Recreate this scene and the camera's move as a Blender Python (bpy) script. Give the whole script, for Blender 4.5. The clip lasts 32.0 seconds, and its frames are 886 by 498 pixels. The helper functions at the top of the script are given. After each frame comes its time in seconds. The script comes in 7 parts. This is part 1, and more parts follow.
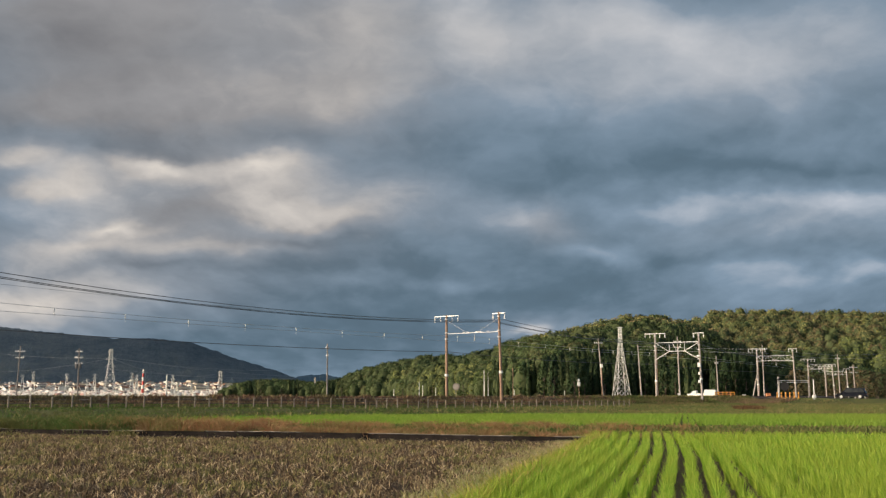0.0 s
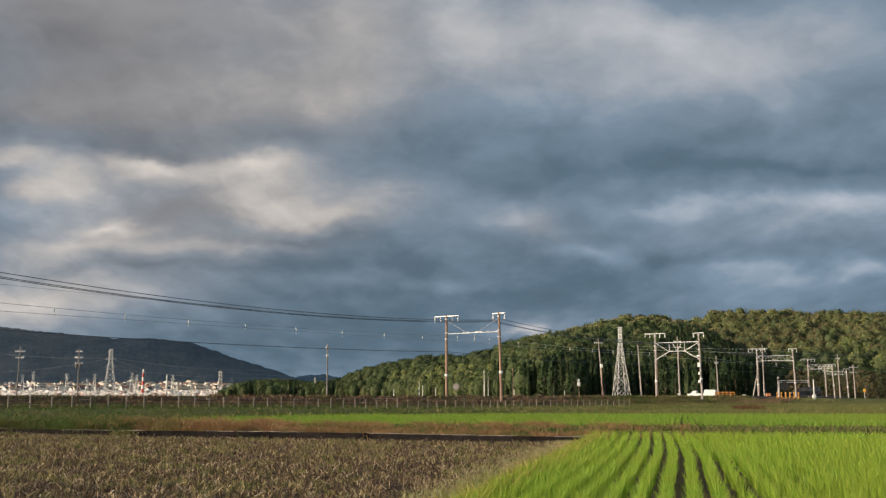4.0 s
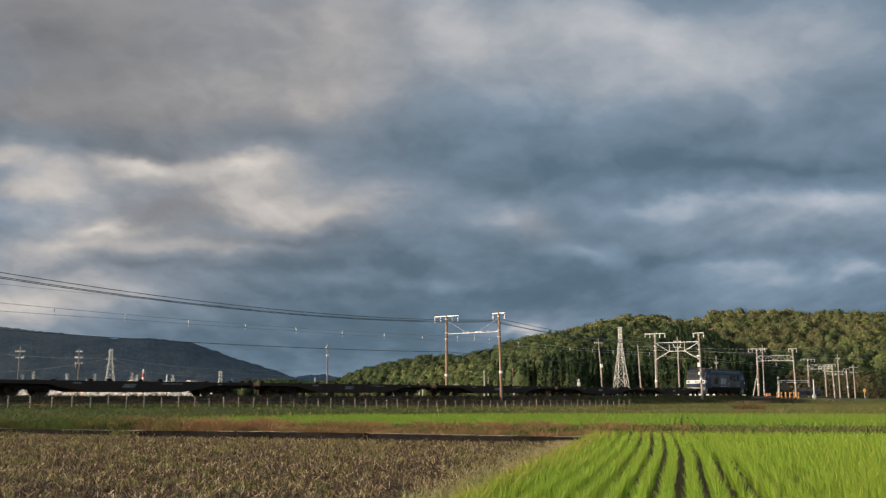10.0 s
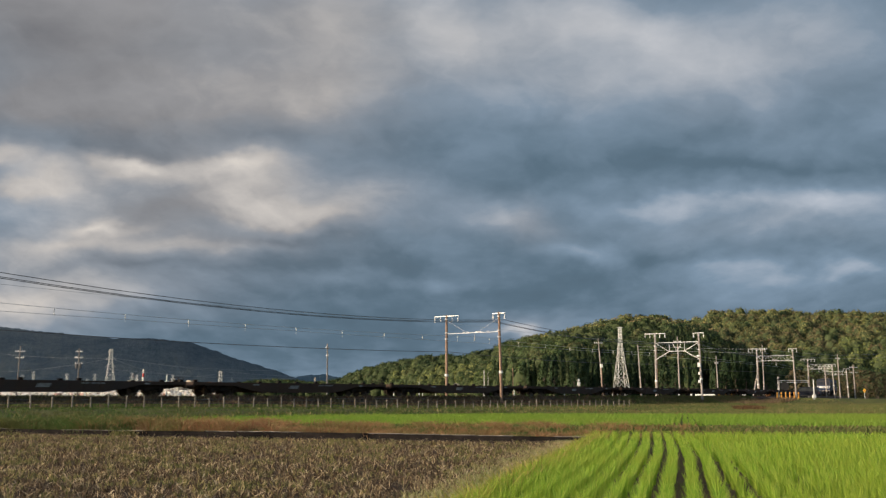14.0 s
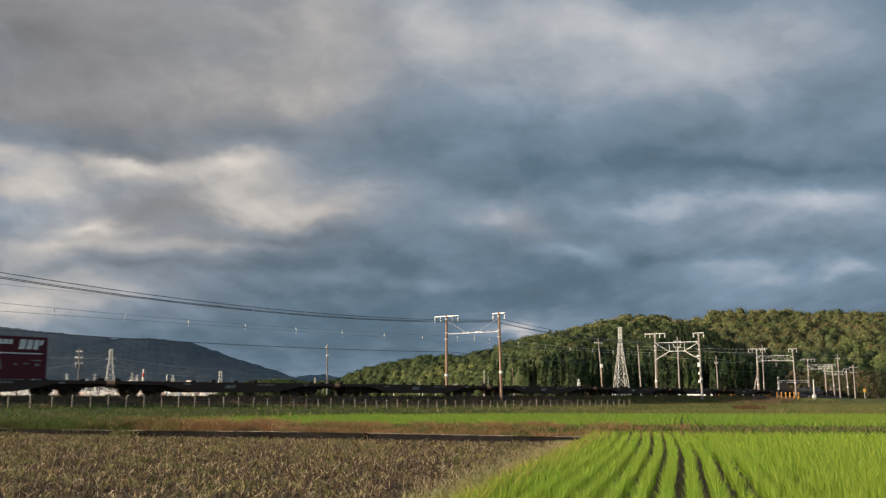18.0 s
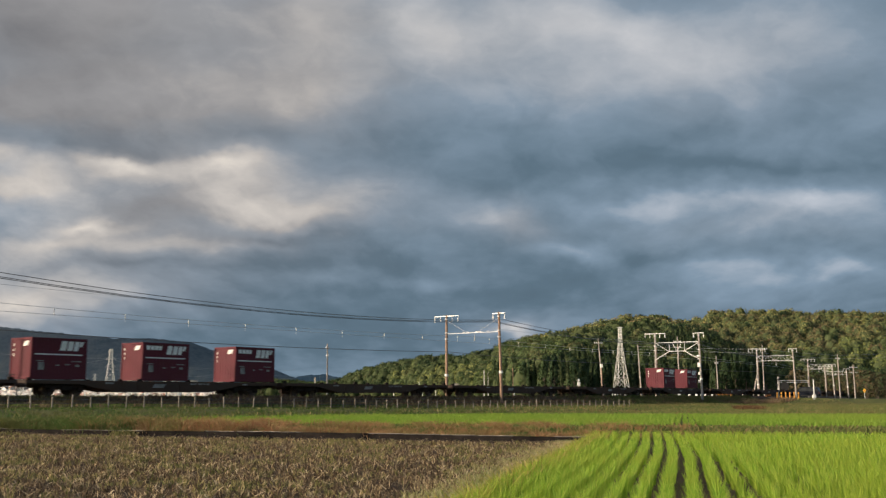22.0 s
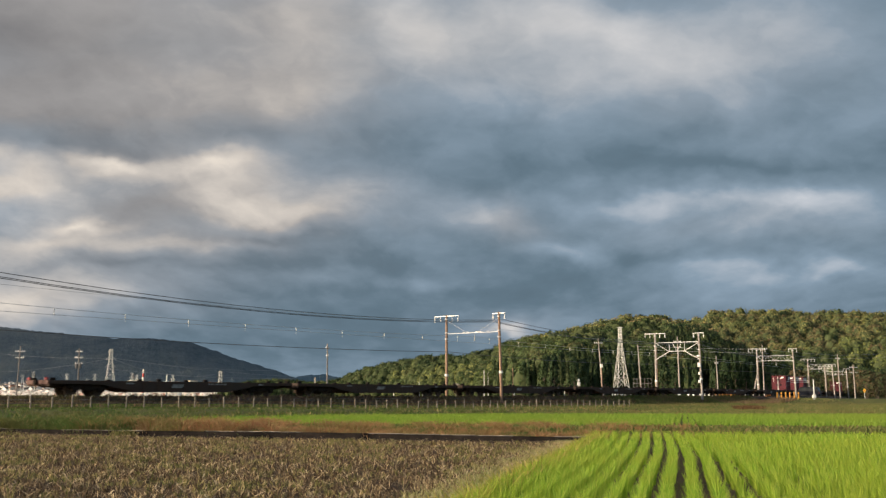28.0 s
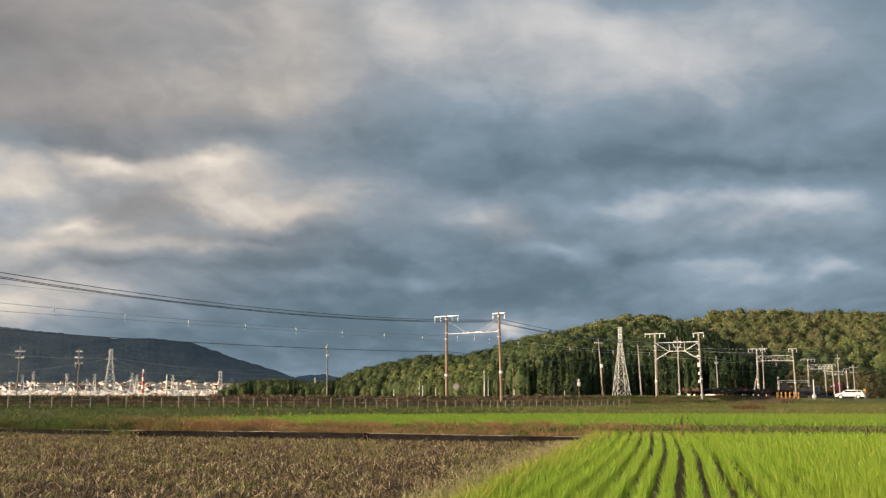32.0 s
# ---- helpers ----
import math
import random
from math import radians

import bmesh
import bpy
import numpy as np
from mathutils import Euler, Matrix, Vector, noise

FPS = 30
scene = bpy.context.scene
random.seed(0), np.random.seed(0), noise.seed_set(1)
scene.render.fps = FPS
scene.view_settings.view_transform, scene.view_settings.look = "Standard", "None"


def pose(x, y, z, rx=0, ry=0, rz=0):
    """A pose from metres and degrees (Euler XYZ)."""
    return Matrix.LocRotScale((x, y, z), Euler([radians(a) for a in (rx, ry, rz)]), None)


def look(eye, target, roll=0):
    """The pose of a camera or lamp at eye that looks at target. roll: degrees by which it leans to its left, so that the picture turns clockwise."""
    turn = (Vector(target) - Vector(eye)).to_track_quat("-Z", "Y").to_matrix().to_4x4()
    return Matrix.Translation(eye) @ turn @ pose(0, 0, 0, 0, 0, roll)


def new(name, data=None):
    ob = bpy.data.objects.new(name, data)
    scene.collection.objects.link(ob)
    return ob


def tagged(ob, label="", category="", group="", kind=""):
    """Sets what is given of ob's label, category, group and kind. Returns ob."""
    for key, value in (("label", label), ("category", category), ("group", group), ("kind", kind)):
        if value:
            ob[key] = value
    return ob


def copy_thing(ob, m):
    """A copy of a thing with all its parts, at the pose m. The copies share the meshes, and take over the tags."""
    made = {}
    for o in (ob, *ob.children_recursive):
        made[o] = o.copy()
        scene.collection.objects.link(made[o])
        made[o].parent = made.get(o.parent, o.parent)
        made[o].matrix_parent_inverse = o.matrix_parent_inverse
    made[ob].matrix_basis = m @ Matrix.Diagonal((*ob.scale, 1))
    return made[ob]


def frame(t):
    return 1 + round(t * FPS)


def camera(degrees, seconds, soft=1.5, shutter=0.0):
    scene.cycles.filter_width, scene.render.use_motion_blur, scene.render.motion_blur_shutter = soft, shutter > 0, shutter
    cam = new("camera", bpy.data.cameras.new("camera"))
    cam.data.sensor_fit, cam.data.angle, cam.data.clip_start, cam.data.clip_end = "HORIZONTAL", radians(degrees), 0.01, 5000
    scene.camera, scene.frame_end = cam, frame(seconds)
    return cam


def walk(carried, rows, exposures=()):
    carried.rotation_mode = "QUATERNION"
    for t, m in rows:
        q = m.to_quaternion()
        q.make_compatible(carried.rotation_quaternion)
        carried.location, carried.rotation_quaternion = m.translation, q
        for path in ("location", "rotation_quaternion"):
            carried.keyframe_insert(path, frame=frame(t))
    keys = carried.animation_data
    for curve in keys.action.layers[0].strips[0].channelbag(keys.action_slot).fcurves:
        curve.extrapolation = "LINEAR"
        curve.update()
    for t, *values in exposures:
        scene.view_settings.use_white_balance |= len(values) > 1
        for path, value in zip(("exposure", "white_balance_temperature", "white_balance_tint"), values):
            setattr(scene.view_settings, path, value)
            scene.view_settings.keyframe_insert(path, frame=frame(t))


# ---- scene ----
EYE = (0.0, 0.0, 1.40)
cam = camera(47.72, 32.0, soft=1.35, shutter=0.2)
STAND = pose(EYE[0], EYE[1], EYE[2], 90 + 8.34, 0, 0)
walk(cam, [(0.0, STAND), (32.0, STAND)], exposures=[(0.0, 0.05, 6440, 10), (4.0, -0.03, 6380, 10), (12.0, -0.02, 6360, 10), (20.0, 0.05, 6440, 10), (25.0, 0.12, 6560, 10), (32.0, 0.25, 6820, 10)])

# ---- light: low sun from the left rear, broken cloud ----
SUN_AZ, SUN_EL = -111.0, 17.0
world = bpy.data.worlds.new("world")
scene.world = world
world.use_nodes = True
wn = world.node_tree
sky = wn.nodes.new("ShaderNodeTexSky")
sky.sky_type, sky.sun_disc = "NISHITA", False
sky.sun_elevation, sky.sun_rotation = radians(SUN_EL), radians(SUN_AZ)
sky.dust_density = 2.0
wn.links.new(sky.outputs[0], wn.nodes["Background"].inputs["Color"])
wn.nodes["Background"].inputs["Strength"].default_value = 0.135
sun = new("sun", bpy.data.lights.new("sun", "SUN"))
sun.data.energy, sun.data.angle, sun.data.color = 5.0, radians(0.8), (1.0, 0.83, 0.62)
sa, se = radians(SUN_AZ), radians(SUN_EL)
sun.matrix_world = look((0, 0, 50), Vector((0, 0, 50)) - Vector((math.sin(sa) * math.cos(se), math.cos(sa) * math.cos(se), math.sin(se))))

# ---- materials ----


class Nodes:
    """A node material with a few shorthands."""

    def __init__(self, name):
        self.mat = bpy.data.materials.new(name)
        self.mat.use_nodes = True
        self.t = self.mat.node_tree
        self.bsdf = self.t.nodes["Principled BSDF"]

    def add(self, kind, **inputs):
        n = self.t.nodes.new(kind)
        for k, v in inputs.items():
            self.put(n.inputs[k.replace("_", " ")], v)
        return n

    def put(self, socket, v):
        if isinstance(v, bpy.types.NodeSocket):
            self.t.links.new(v, socket)
        elif isinstance(v, tuple) and len(v) == 3 and socket.type == "RGBA":
            socket.default_value = (*v, 1)
        else:
            socket.default_value = v

    def math(self, op, a, b=0.0, c=0.0):
        n = self.t.nodes.new("ShaderNodeMath")
        n.operation = op
        for i, v in enumerate((a, b, c)):
            self.put(n.inputs[i], v)
        return n.outputs[0]

    def vmath(self, op, a, b=(0, 0, 0)):
        n = self.t.nodes.new("ShaderNodeVectorMath")
        n.operation = op
        for i, v in enumerate((a, b)):
            self.put(n.inputs[i], v)
        return n.outputs["Value"] if op == "LENGTH" else n.outputs["Vector"]

    def noise(self, vec, scale, detail=4.0, rough=0.55, dist=0.0):
        n = self.add("ShaderNodeTexNoise", Scale=scale, Detail=detail, Roughness=rough, Distortion=dist)
        if vec is not None:
            self.t.links.new(vec, n.inputs["Vector"])
        return n.outputs["Fac"]

    def ramp(self, fac, *stops):
        n = self.t.nodes.new("ShaderNodeValToRGB")
        self.t.links.new(fac, n.inputs[0])
        e = n.color_ramp.elements
        while len(e) < len(stops):
            e.new(0.5)
        for el, (p, c) in zip(e, stops):
            el.position, el.color = p, (*c, 1)
        return n.outputs[0]

    def mix(self, fac, a, b, mode="MIX"):
        n = self.t.nodes.new("ShaderNodeMix")
        n.data_type, n.blend_type = "RGBA", mode
        self.put(n.inputs[0], fac)
        self.put(n.inputs[6], a)
        self.put(n.inputs[7], b)
        return n.outputs[2]

    def coords(self, which="Object"):
        return self.t.nodes.new("ShaderNodeTexCoord").outputs[which]

    def bump(self, height, strength, distance):
        n = self.add("ShaderNodeBump", Strength=strength, Distance=distance, Height=height)
        self.t.links.new(n.outputs[0], self.bsdf.inputs["Normal"])


def surface(name, colour, rough=0.6, metal=0.0, dirt=(0.08, 0.07, 0.06), dirty=0.35, scale=3.0, fine=40.0, bump=0.2, vary=0.0, spec=0.5, place=False):
    """Paint, metal, concrete: a base colour, streaks of dirt at two scales, a fine relief."""
    m = Nodes(name)
    co = m.t.nodes.new("ShaderNodeNewGeometry").outputs["Position"] if place else m.coords()
    big = m.noise(co, scale, 5, 0.6)
    small = m.noise(co, fine, 3, 0.6)
    f = m.ramp(m.math("MULTIPLY", big, m.math("ADD", small, 0.45)), (0.30, (0, 0, 0)), (0.72, (1, 1, 1)))
    c = m.mix(m.math("MULTIPLY", f, dirty), colour, dirt)
    if vary:
        rnd = m.t.nodes.new("ShaderNodeObjectInfo").outputs["Random"]
        c = m.mix(m.math("MULTIPLY", rnd, vary), c, m.mix(0.5, c, dirt))
    m.put(m.bsdf.inputs["Base Color"], c)
    m.put(m.bsdf.inputs["Roughness"], m.math("ADD", m.math("MULTIPLY", small, 0.25), rough - 0.12))
    m.bsdf.inputs["Metallic"].default_value = metal
    m.bsdf.inputs["Specular IOR Level"].default_value = spec
    if bump:
        m.bump(small, bump, 0.01)
    return m.mat


def leafy(name, stops, rough=0.75, trans=0.25, patch=0.0, tint=(0.1, 0.08, 0.02), whole=0.0):
    """Leaves and blades: a colour for each piece, patches over the whole, some light through."""
    m = Nodes(name)
    rnd = m.t.nodes.new("ShaderNodeNewGeometry").outputs["Random Per Island"]
    if whole:
        # one shade for each whole tree, a little play from leaf to leaf
        one = m.t.nodes.new("ShaderNodeSeparateXYZ")
        m.t.links.new(m.coords("UV"), one.inputs[0])
        rnd = m.math("ADD", m.math("MULTIPLY", one.outputs[0], whole), m.math("MULTIPLY", rnd, 1.0 - whole))
    c = m.ramp(rnd, *stops)
    if patch:
        big = m.noise(m.coords(), patch, 3, 0.6)
        c = m.mix(m.ramp(big, (0.42, (0, 0, 0)), (0.68, (1, 1, 1))), c, m.mix(0.65, c, tint))
    m.put(m.bsdf.inputs["Base Color"], c)
    m.bsdf.inputs["Roughness"].default_value = rough
    m.bsdf.inputs["Specular IOR Level"].default_value = 0.25
    if trans:
        tr = m.add("ShaderNodeBsdfTranslucent", Color=c)
        sh = m.add("ShaderNodeMixShader")
        sh.inputs[0].default_value = trans
        m.t.links.new(m.bsdf.outputs[0], sh.inputs[1])
        m.t.links.new(tr.outputs[0], sh.inputs[2])
        m.t.links.new(sh.outputs[0], m.t.nodes["Material Output"].inputs["Surface"])
    return m.mat


def earth(name, stops, scale=0.6, fine=9.0, bump=0.6, depth=0.05):
    m = Nodes(name)
    co = m.coords()
    a, b, c = m.noise(co, scale, 6, 0.65), m.noise(co, fine, 6, 0.7), m.noise(co, scale * 0.12, 3, 0.5)
    f = m.math("ADD", m.math("MULTIPLY", a, 0.4), m.math("ADD", m.math("MULTIPLY", b, 0.35), m.math("MULTIPLY", c, 0.25)))
    m.put(m.bsdf.inputs["Base Color"], m.ramp(f, *stops))
    m.bsdf.inputs["Roughness"].default_value = 0.95
    m.bsdf.inputs["Specular IOR Level"].default_value = 0.15
    m.bump(b, bump, depth)
    return m.mat


def glass(name, colour=(0.02, 0.025, 0.03)):
    m = Nodes(name)
    m.bsdf.inputs["Base Color"].default_value = (*colour, 1)
    m.bsdf.inputs["Roughness"].default_value = 0.08
    m.bsdf.inputs["Specular IOR Level"].default_value = 0.7
    return m.mat


def glow(name, colour, strength):
    m = Nodes(name)
    m.bsdf.inputs["Base Color"].default_value = (*colour, 1)
    m.bsdf.inputs["Emission Color"].default_value = (*colour, 1)
    m.bsdf.inputs["Emission Strength"].default_value = strength
    return m.mat


M = {
    "soil": earth("soil", [(0.30, (0.030, 0.020, 0.014)), (0.5, (0.065, 0.042, 0.028)), (0.62, (0.10, 0.068, 0.042)), (0.75, (0.075, 0.080, 0.03))], 0.9, 14),
    "plain": earth("plain", [(0.3, (0.05, 0.055, 0.02)), (0.5, (0.10, 0.11, 0.035)), (0.65, (0.15, 0.12, 0.05)), (0.8, (0.17, 0.14, 0.07))], 0.35, 5),
    "mud": earth("mud", [(0.3, (0.065, 0.045, 0.027)), (0.6, (0.15, 0.105, 0.062))], 1.2, 12),
    "ballast": earth("ballast", [(0.3, (0.05, 0.036, 0.028)), (0.5, (0.125, 0.088, 0.064)), (0.7, (0.21, 0.155, 0.115))], 1.5, 16, 1.0, 0.08),
    "asphalt": earth("asphalt", [(0.3, (0.04, 0.04, 0.042)), (0.7, (0.075, 0.075, 0.075))], 0.8, 30, 0.3, 0.01),
    "forest_floor": earth("forest_floor", [(0.3, (0.012, 0.016, 0.006)), (0.7, (0.04, 0.045, 0.018))], 0.3, 3),
    # blue-grey of distance haze is put into both mountain colours
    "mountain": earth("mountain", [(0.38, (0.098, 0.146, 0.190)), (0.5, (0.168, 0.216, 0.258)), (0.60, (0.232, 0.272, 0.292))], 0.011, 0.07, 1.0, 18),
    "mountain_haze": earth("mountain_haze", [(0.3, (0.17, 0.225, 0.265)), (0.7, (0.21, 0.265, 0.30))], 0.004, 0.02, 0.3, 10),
    "rice": leafy("rice", [(0.0, (0.13, 0.28, 0.022)), (0.4, (0.24, 0.41, 0.034)), (0.75, (0.36, 0.50, 0.055)), (1.0, (0.52, 0.56, 0.11))], 0.5, 0.45, 0.3, (0.36, 0.42, 0.05)),
    "rice_far": leafy("rice_far", [(0.0, (0.12, 0.24, 0.022)), (0.5, (0.19, 0.335, 0.032)), (1.0, (0.29, 0.39, 0.06))], 0.6, 0.4, 0.06, (0.27, 0.34, 0.05)),
    "edge_rice": leafy("edge_rice", [(0.0, (0.20, 0.26, 0.03)), (0.5, (0.36, 0.32, 0.06)), (1.0, (0.45, 0.36, 0.12))], 0.6, 0.3),
    "straw": leafy("straw", [(0.0, (0.050, 0.032, 0.019)), (0.40, (0.124, 0.080, 0.044)), (0.70, (0.275, 0.192, 0.098)), (0.86, (0.55, 0.42, 0.24)), (1.0, (0.78, 0.64, 0.41))], 0.8, 0.15, 1.6, (0.052, 0.038, 0.022)),
    "regrowth": leafy("regrowth", [(0.0, (0.088, 0.106, 0.032)), (0.45, (0.211, 0.198, 0.063)), (0.8, (0.387, 0.317, 0.123)), (1.0, (0.581, 0.475, 0.246))], 0.7, 0.25, 1.6, (0.075, 0.092, 0.028)),
    "dry_grass": leafy("dry_grass", [(0.0, (0.24, 0.155, 0.085)), (0.4, (0.44, 0.34, 0.19)), (0.7, (0.62, 0.50, 0.31)), (1.0, (0.22, 0.30, 0.08))], 0.8, 0.25, 0.9, (0.13, 0.24, 0.055)),
    "red_weed": leafy("red_weed", [(0.0, (0.22, 0.090, 0.045)), (0.4, (0.36, 0.170, 0.085)), (0.75, (0.46, 0.29, 0.15)), (1.0, (0.17, 0.20, 0.055))], 0.8, 0.25, 0.75, (0.12, 0.16, 0.04)),
    "dark_rust": leafy("dark_rust", [(0.0, (0.09, 0.042, 0.024)), (0.5, (0.15, 0.078, 0.042)), (1.0, (0.22, 0.16, 0.06))], 0.85, 0.2),
    "grass": leafy("grass", [(0.0, (0.036, 0.088, 0.016)), (0.5, (0.072, 0.138, 0.026)), (0.8, (0.14, 0.175, 0.045)), (1.0, (0.28, 0.21, 0.10))], 0.75, 0.3, 0.35, (0.15, 0.13, 0.05)),
    "verge": leafy("verge", [(0.0, (0.102, 0.130, 0.038)), (0.5, (0.175, 0.181, 0.059)), (0.8, (0.266, 0.220, 0.090)), (1.0, (0.305, 0.192, 0.102))], 0.75, 0.3, 0.12, (0.090, 0.147, 0.034)),
    "brown_weed": leafy("brown_weed", [(0.0, (0.110, 0.062, 0.044)), (0.5, (0.21, 0.126, 0.084)), (0.8, (0.32, 0.21, 0.13)), (1.0, (0.19, 0.21, 0.07))], 0.85, 0.2, 0.35, (0.085, 0.10, 0.038)),
    "cedar": leafy("cedar", [(0.1, (0.024, 0.046, 0.020)), (0.5, (0.033, 0.060, 0.023)), (0.8, (0.048, 0.074, 0.027)), (1.0, (0.060, 0.063, 0.031))], 0.85, 0.25, 0.2, (0.048, 0.064, 0.025), 0.8),
    "broadleaf": leafy("broadleaf", [(0.10, (0.038, 0.072, 0.027)), (0.40, (0.068, 0.110, 0.038)), (0.70, (0.108, 0.142, 0.049)), (0.92, (0.135, 0.122, 0.059))], 0.8, 0.3, 0.05, (0.081, 0.101, 0.040), 0.85),
    "brown_leaf": leafy("brown_leaf", [(0.1, (0.060, 0.062, 0.030)), (0.5, (0.100, 0.085, 0.042)), (0.9, (0.150, 0.105, 0.060))], 0.8, 0.25, 0.3, (0.07, 0.085, 0.035), 0.7),
    "bamboo": leafy("bamboo", [(0.1, (0.17, 0.21, 0.062)), (0.5, (0.25, 0.28, 0.085)), (0.9, (0.34, 0.34, 0.12))], 0.7, 0.35, 0.15, (0.17, 0.20, 0.062), 0.8),
    "autumn": leafy("autumn", [(0.08, (0.171, 0.189, 0.068)), (0.35, (0.242, 0.255, 0.088)), (0.62, (0.314, 0.303, 0.108)), (0.80, (0.270, 0.226, 0.105)), (0.95, (0.281, 0.204, 0.108))], 0.75, 0.4, 0.035, (0.220, 0.171, 0.094), 0.92),
    # dark green of the solid crown cores, stands for shade between leaves
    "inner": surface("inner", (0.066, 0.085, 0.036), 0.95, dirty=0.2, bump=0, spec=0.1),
    "bark": surface("bark", (0.10, 0.075, 0.055), 0.9, scale=6, bump=0.5),
    "black_sheet": surface("black_sheet", (0.004, 0.004, 0.004), 0.8, dirt=(0.040, 0.032, 0.030), dirty=0.65, scale=1.5, fine=8.0, vary=0.2, spec=0.04, place=True),
    "mud_lip": surface("mud_lip", (0.50, 0.45, 0.40), 0.9, dirt=(0.09, 0.07, 0.05), dirty=0.9, scale=1.1, fine=7.0, vary=0.6, place=True),
    "concrete": surface("concrete", (0.42, 0.39, 0.34), 0.85, dirt=(0.16, 0.13, 0.10), dirty=0.6, scale=2.0, vary=0.4),
    "pole_concrete": surface("pole_concrete", (0.43, 0.405, 0.385), 0.85, dirt=(0.19, 0.12, 0.085), dirty=0.6, scale=0.8, vary=0.4),
    "pole_rust": surface("pole_rust", (0.30, 0.195, 0.135), 0.8, dirt=(0.16, 0.09, 0.06), dirty=0.6, scale=1.2),
    "pole_grey": surface("pole_grey", (0.25, 0.23, 0.22), 0.85, dirt=(0.13, 0.10, 0.085), dirty=0.6, scale=0.8, vary=0.3),
    "galvanised": surface("galvanised", (0.62, 0.63, 0.64), 0.45, 0.35, dirt=(0.30, 0.27, 0.25), dirty=0.35, scale=2.0),
    "white_steel": surface("white_steel", (0.80, 0.79, 0.76), 0.5, dirt=(0.45, 0.40, 0.34), dirty=0.4, scale=0.7),
    "insulator": surface("insulator", (0.82, 0.82, 0.80), 0.25, dirty=0.1, bump=0),
    "wire": surface("wire", (0.095, 0.09, 0.09), 0.55, 0.3, dirty=0.1, bump=0),
    "wire_light": surface("wire_light", (0.50, 0.50, 0.50), 0.5, 0.4, dirty=0.1, bump=0),
    "fence_post": surface("fence_post", (0.29, 0.255, 0.215), 0.9, dirt=(0.12, 0.095, 0.07), dirty=0.6, scale=4, vary=0.7),
    "fence_wire": surface("fence_wire", (0.10, 0.085, 0.07), 0.8, 0.2, bump=0),
    "rail_steel": surface("rail_steel", (0.16, 0.09, 0.06), 0.7, 0.5, scale=1.0),
    "sleeper": surface("sleeper", (0.28, 0.25, 0.22), 0.9),
    "loco_blue": surface("loco_blue", (0.020, 0.040, 0.092), 0.5, dirt=(0.080, 0.066, 0.064), dirty=0.6, scale=0.5, spec=0.18),
    "loco_grey": surface("loco_grey", (0.262, 0.252, 0.252), 0.7, dirt=(0.110, 0.058, 0.036), dirty=1.0, scale=0.34, fine=18.0, spec=0.12),
    "loco_white": surface("loco_white", (0.80, 0.79, 0.76), 0.4, dirt=(0.4, 0.34, 0.28), dirty=0.3, scale=1.5),
    "loco_roof": surface("loco_roof", (0.085, 0.080, 0.080), 0.85, dirt=(0.10, 0.066, 0.048), dirty=0.6, scale=0.8, spec=0.12),
    "loco_hood": surface("loco_hood", (0.034, 0.040, 0.052), 0.6, dirt=(0.05, 0.042, 0.038), dirty=0.5, scale=0.8, spec=0.15),
    "louvre": surface("louvre", (0.028, 0.024, 0.022), 0.7, dirty=0.4),
    "under": surface("under", (0.014, 0.011, 0.010), 0.9, dirt=(0.045, 0.030, 0.022), dirty=0.6, scale=1.2, spec=0.15),
    "wheel": surface("wheel", (0.07, 0.05, 0.04), 0.6, 0.5, dirt=(0.10, 0.07, 0.05), dirty=0.5),
    "wagon_grey": surface("wagon_grey", (0.052, 0.043, 0.039), 0.85, dirt=(0.080, 0.045, 0.030), dirty=0.8, scale=0.6, vary=0.9, spec=0.15),
    "wagon_red": surface("wagon_red", (0.085, 0.030, 0.024), 0.7, dirt=(0.07, 0.045, 0.03), dirty=0.6, scale=0.6),
    "worn_white": surface("worn_white", (0.80, 0.80, 0.78), 0.55, dirt=(0.35, 0.30, 0.26), dirty=0.5, scale=2.5),
    "side_white": surface("side_white", (0.62, 0.60, 0.58), 0.6, dirt=(0.16, 0.11, 0.08), dirty=0.6, scale=1.2, fine=20.0),
    "dull_white": surface("dull_white", (0.30, 0.29, 0.28), 0.7, dirt=(0.06, 0.045, 0.035), dirty=0.8, scale=2.5),
    "container_red": surface("container_red", (0.108, 0.014, 0.026), 0.62, dirt=(0.078, 0.024, 0.030), dirty=0.5, scale=0.9, vary=0.5, spec=0.22),
    "tail_red": glow("tail_red", (0.26, 0.035, 0.04), 0.05),
    "dark_glass": glass("dark_glass"),
    "cab_glass": glass("cab_glass", (0.032, 0.036, 0.042)),
    "car_dark": surface("car_dark", (0.007, 0.009, 0.016), 0.42, 0.0, dirt=(0.022, 0.022, 0.022), dirty=0.08, bump=0, spec=0.08),
    "car_glass": surface("car_glass", (0.012, 0.015, 0.018), 0.18, dirty=0.05, bump=0, spec=0.35),
    "pilot_grey": surface("pilot_grey", (0.44, 0.39, 0.36), 0.75, dirt=(0.09, 0.06, 0.045), dirty=0.8, scale=2.0),
    "car_white": surface("car_white", (0.80, 0.80, 0.78), 0.3, dirty=0.06, bump=0, spec=0.6),
    "tyre": surface("tyre", (0.02, 0.02, 0.02), 0.85, bump=0),
    "alloy": surface("alloy", (0.72, 0.72, 0.72), 0.3, 0.5, dirty=0.1, bump=0),
    "yellow": surface("yellow", (0.62, 0.28, 0.03), 0.55, dirt=(0.3, 0.13, 0.03), dirty=0.4, scale=3),
    "sign_yellow": surface("sign_yellow", (0.85, 0.50, 0.05), 0.5, dirty=0.15),
    "orange": surface("orange", (0.55, 0.22, 0.09), 0.6, dirty=0.3),
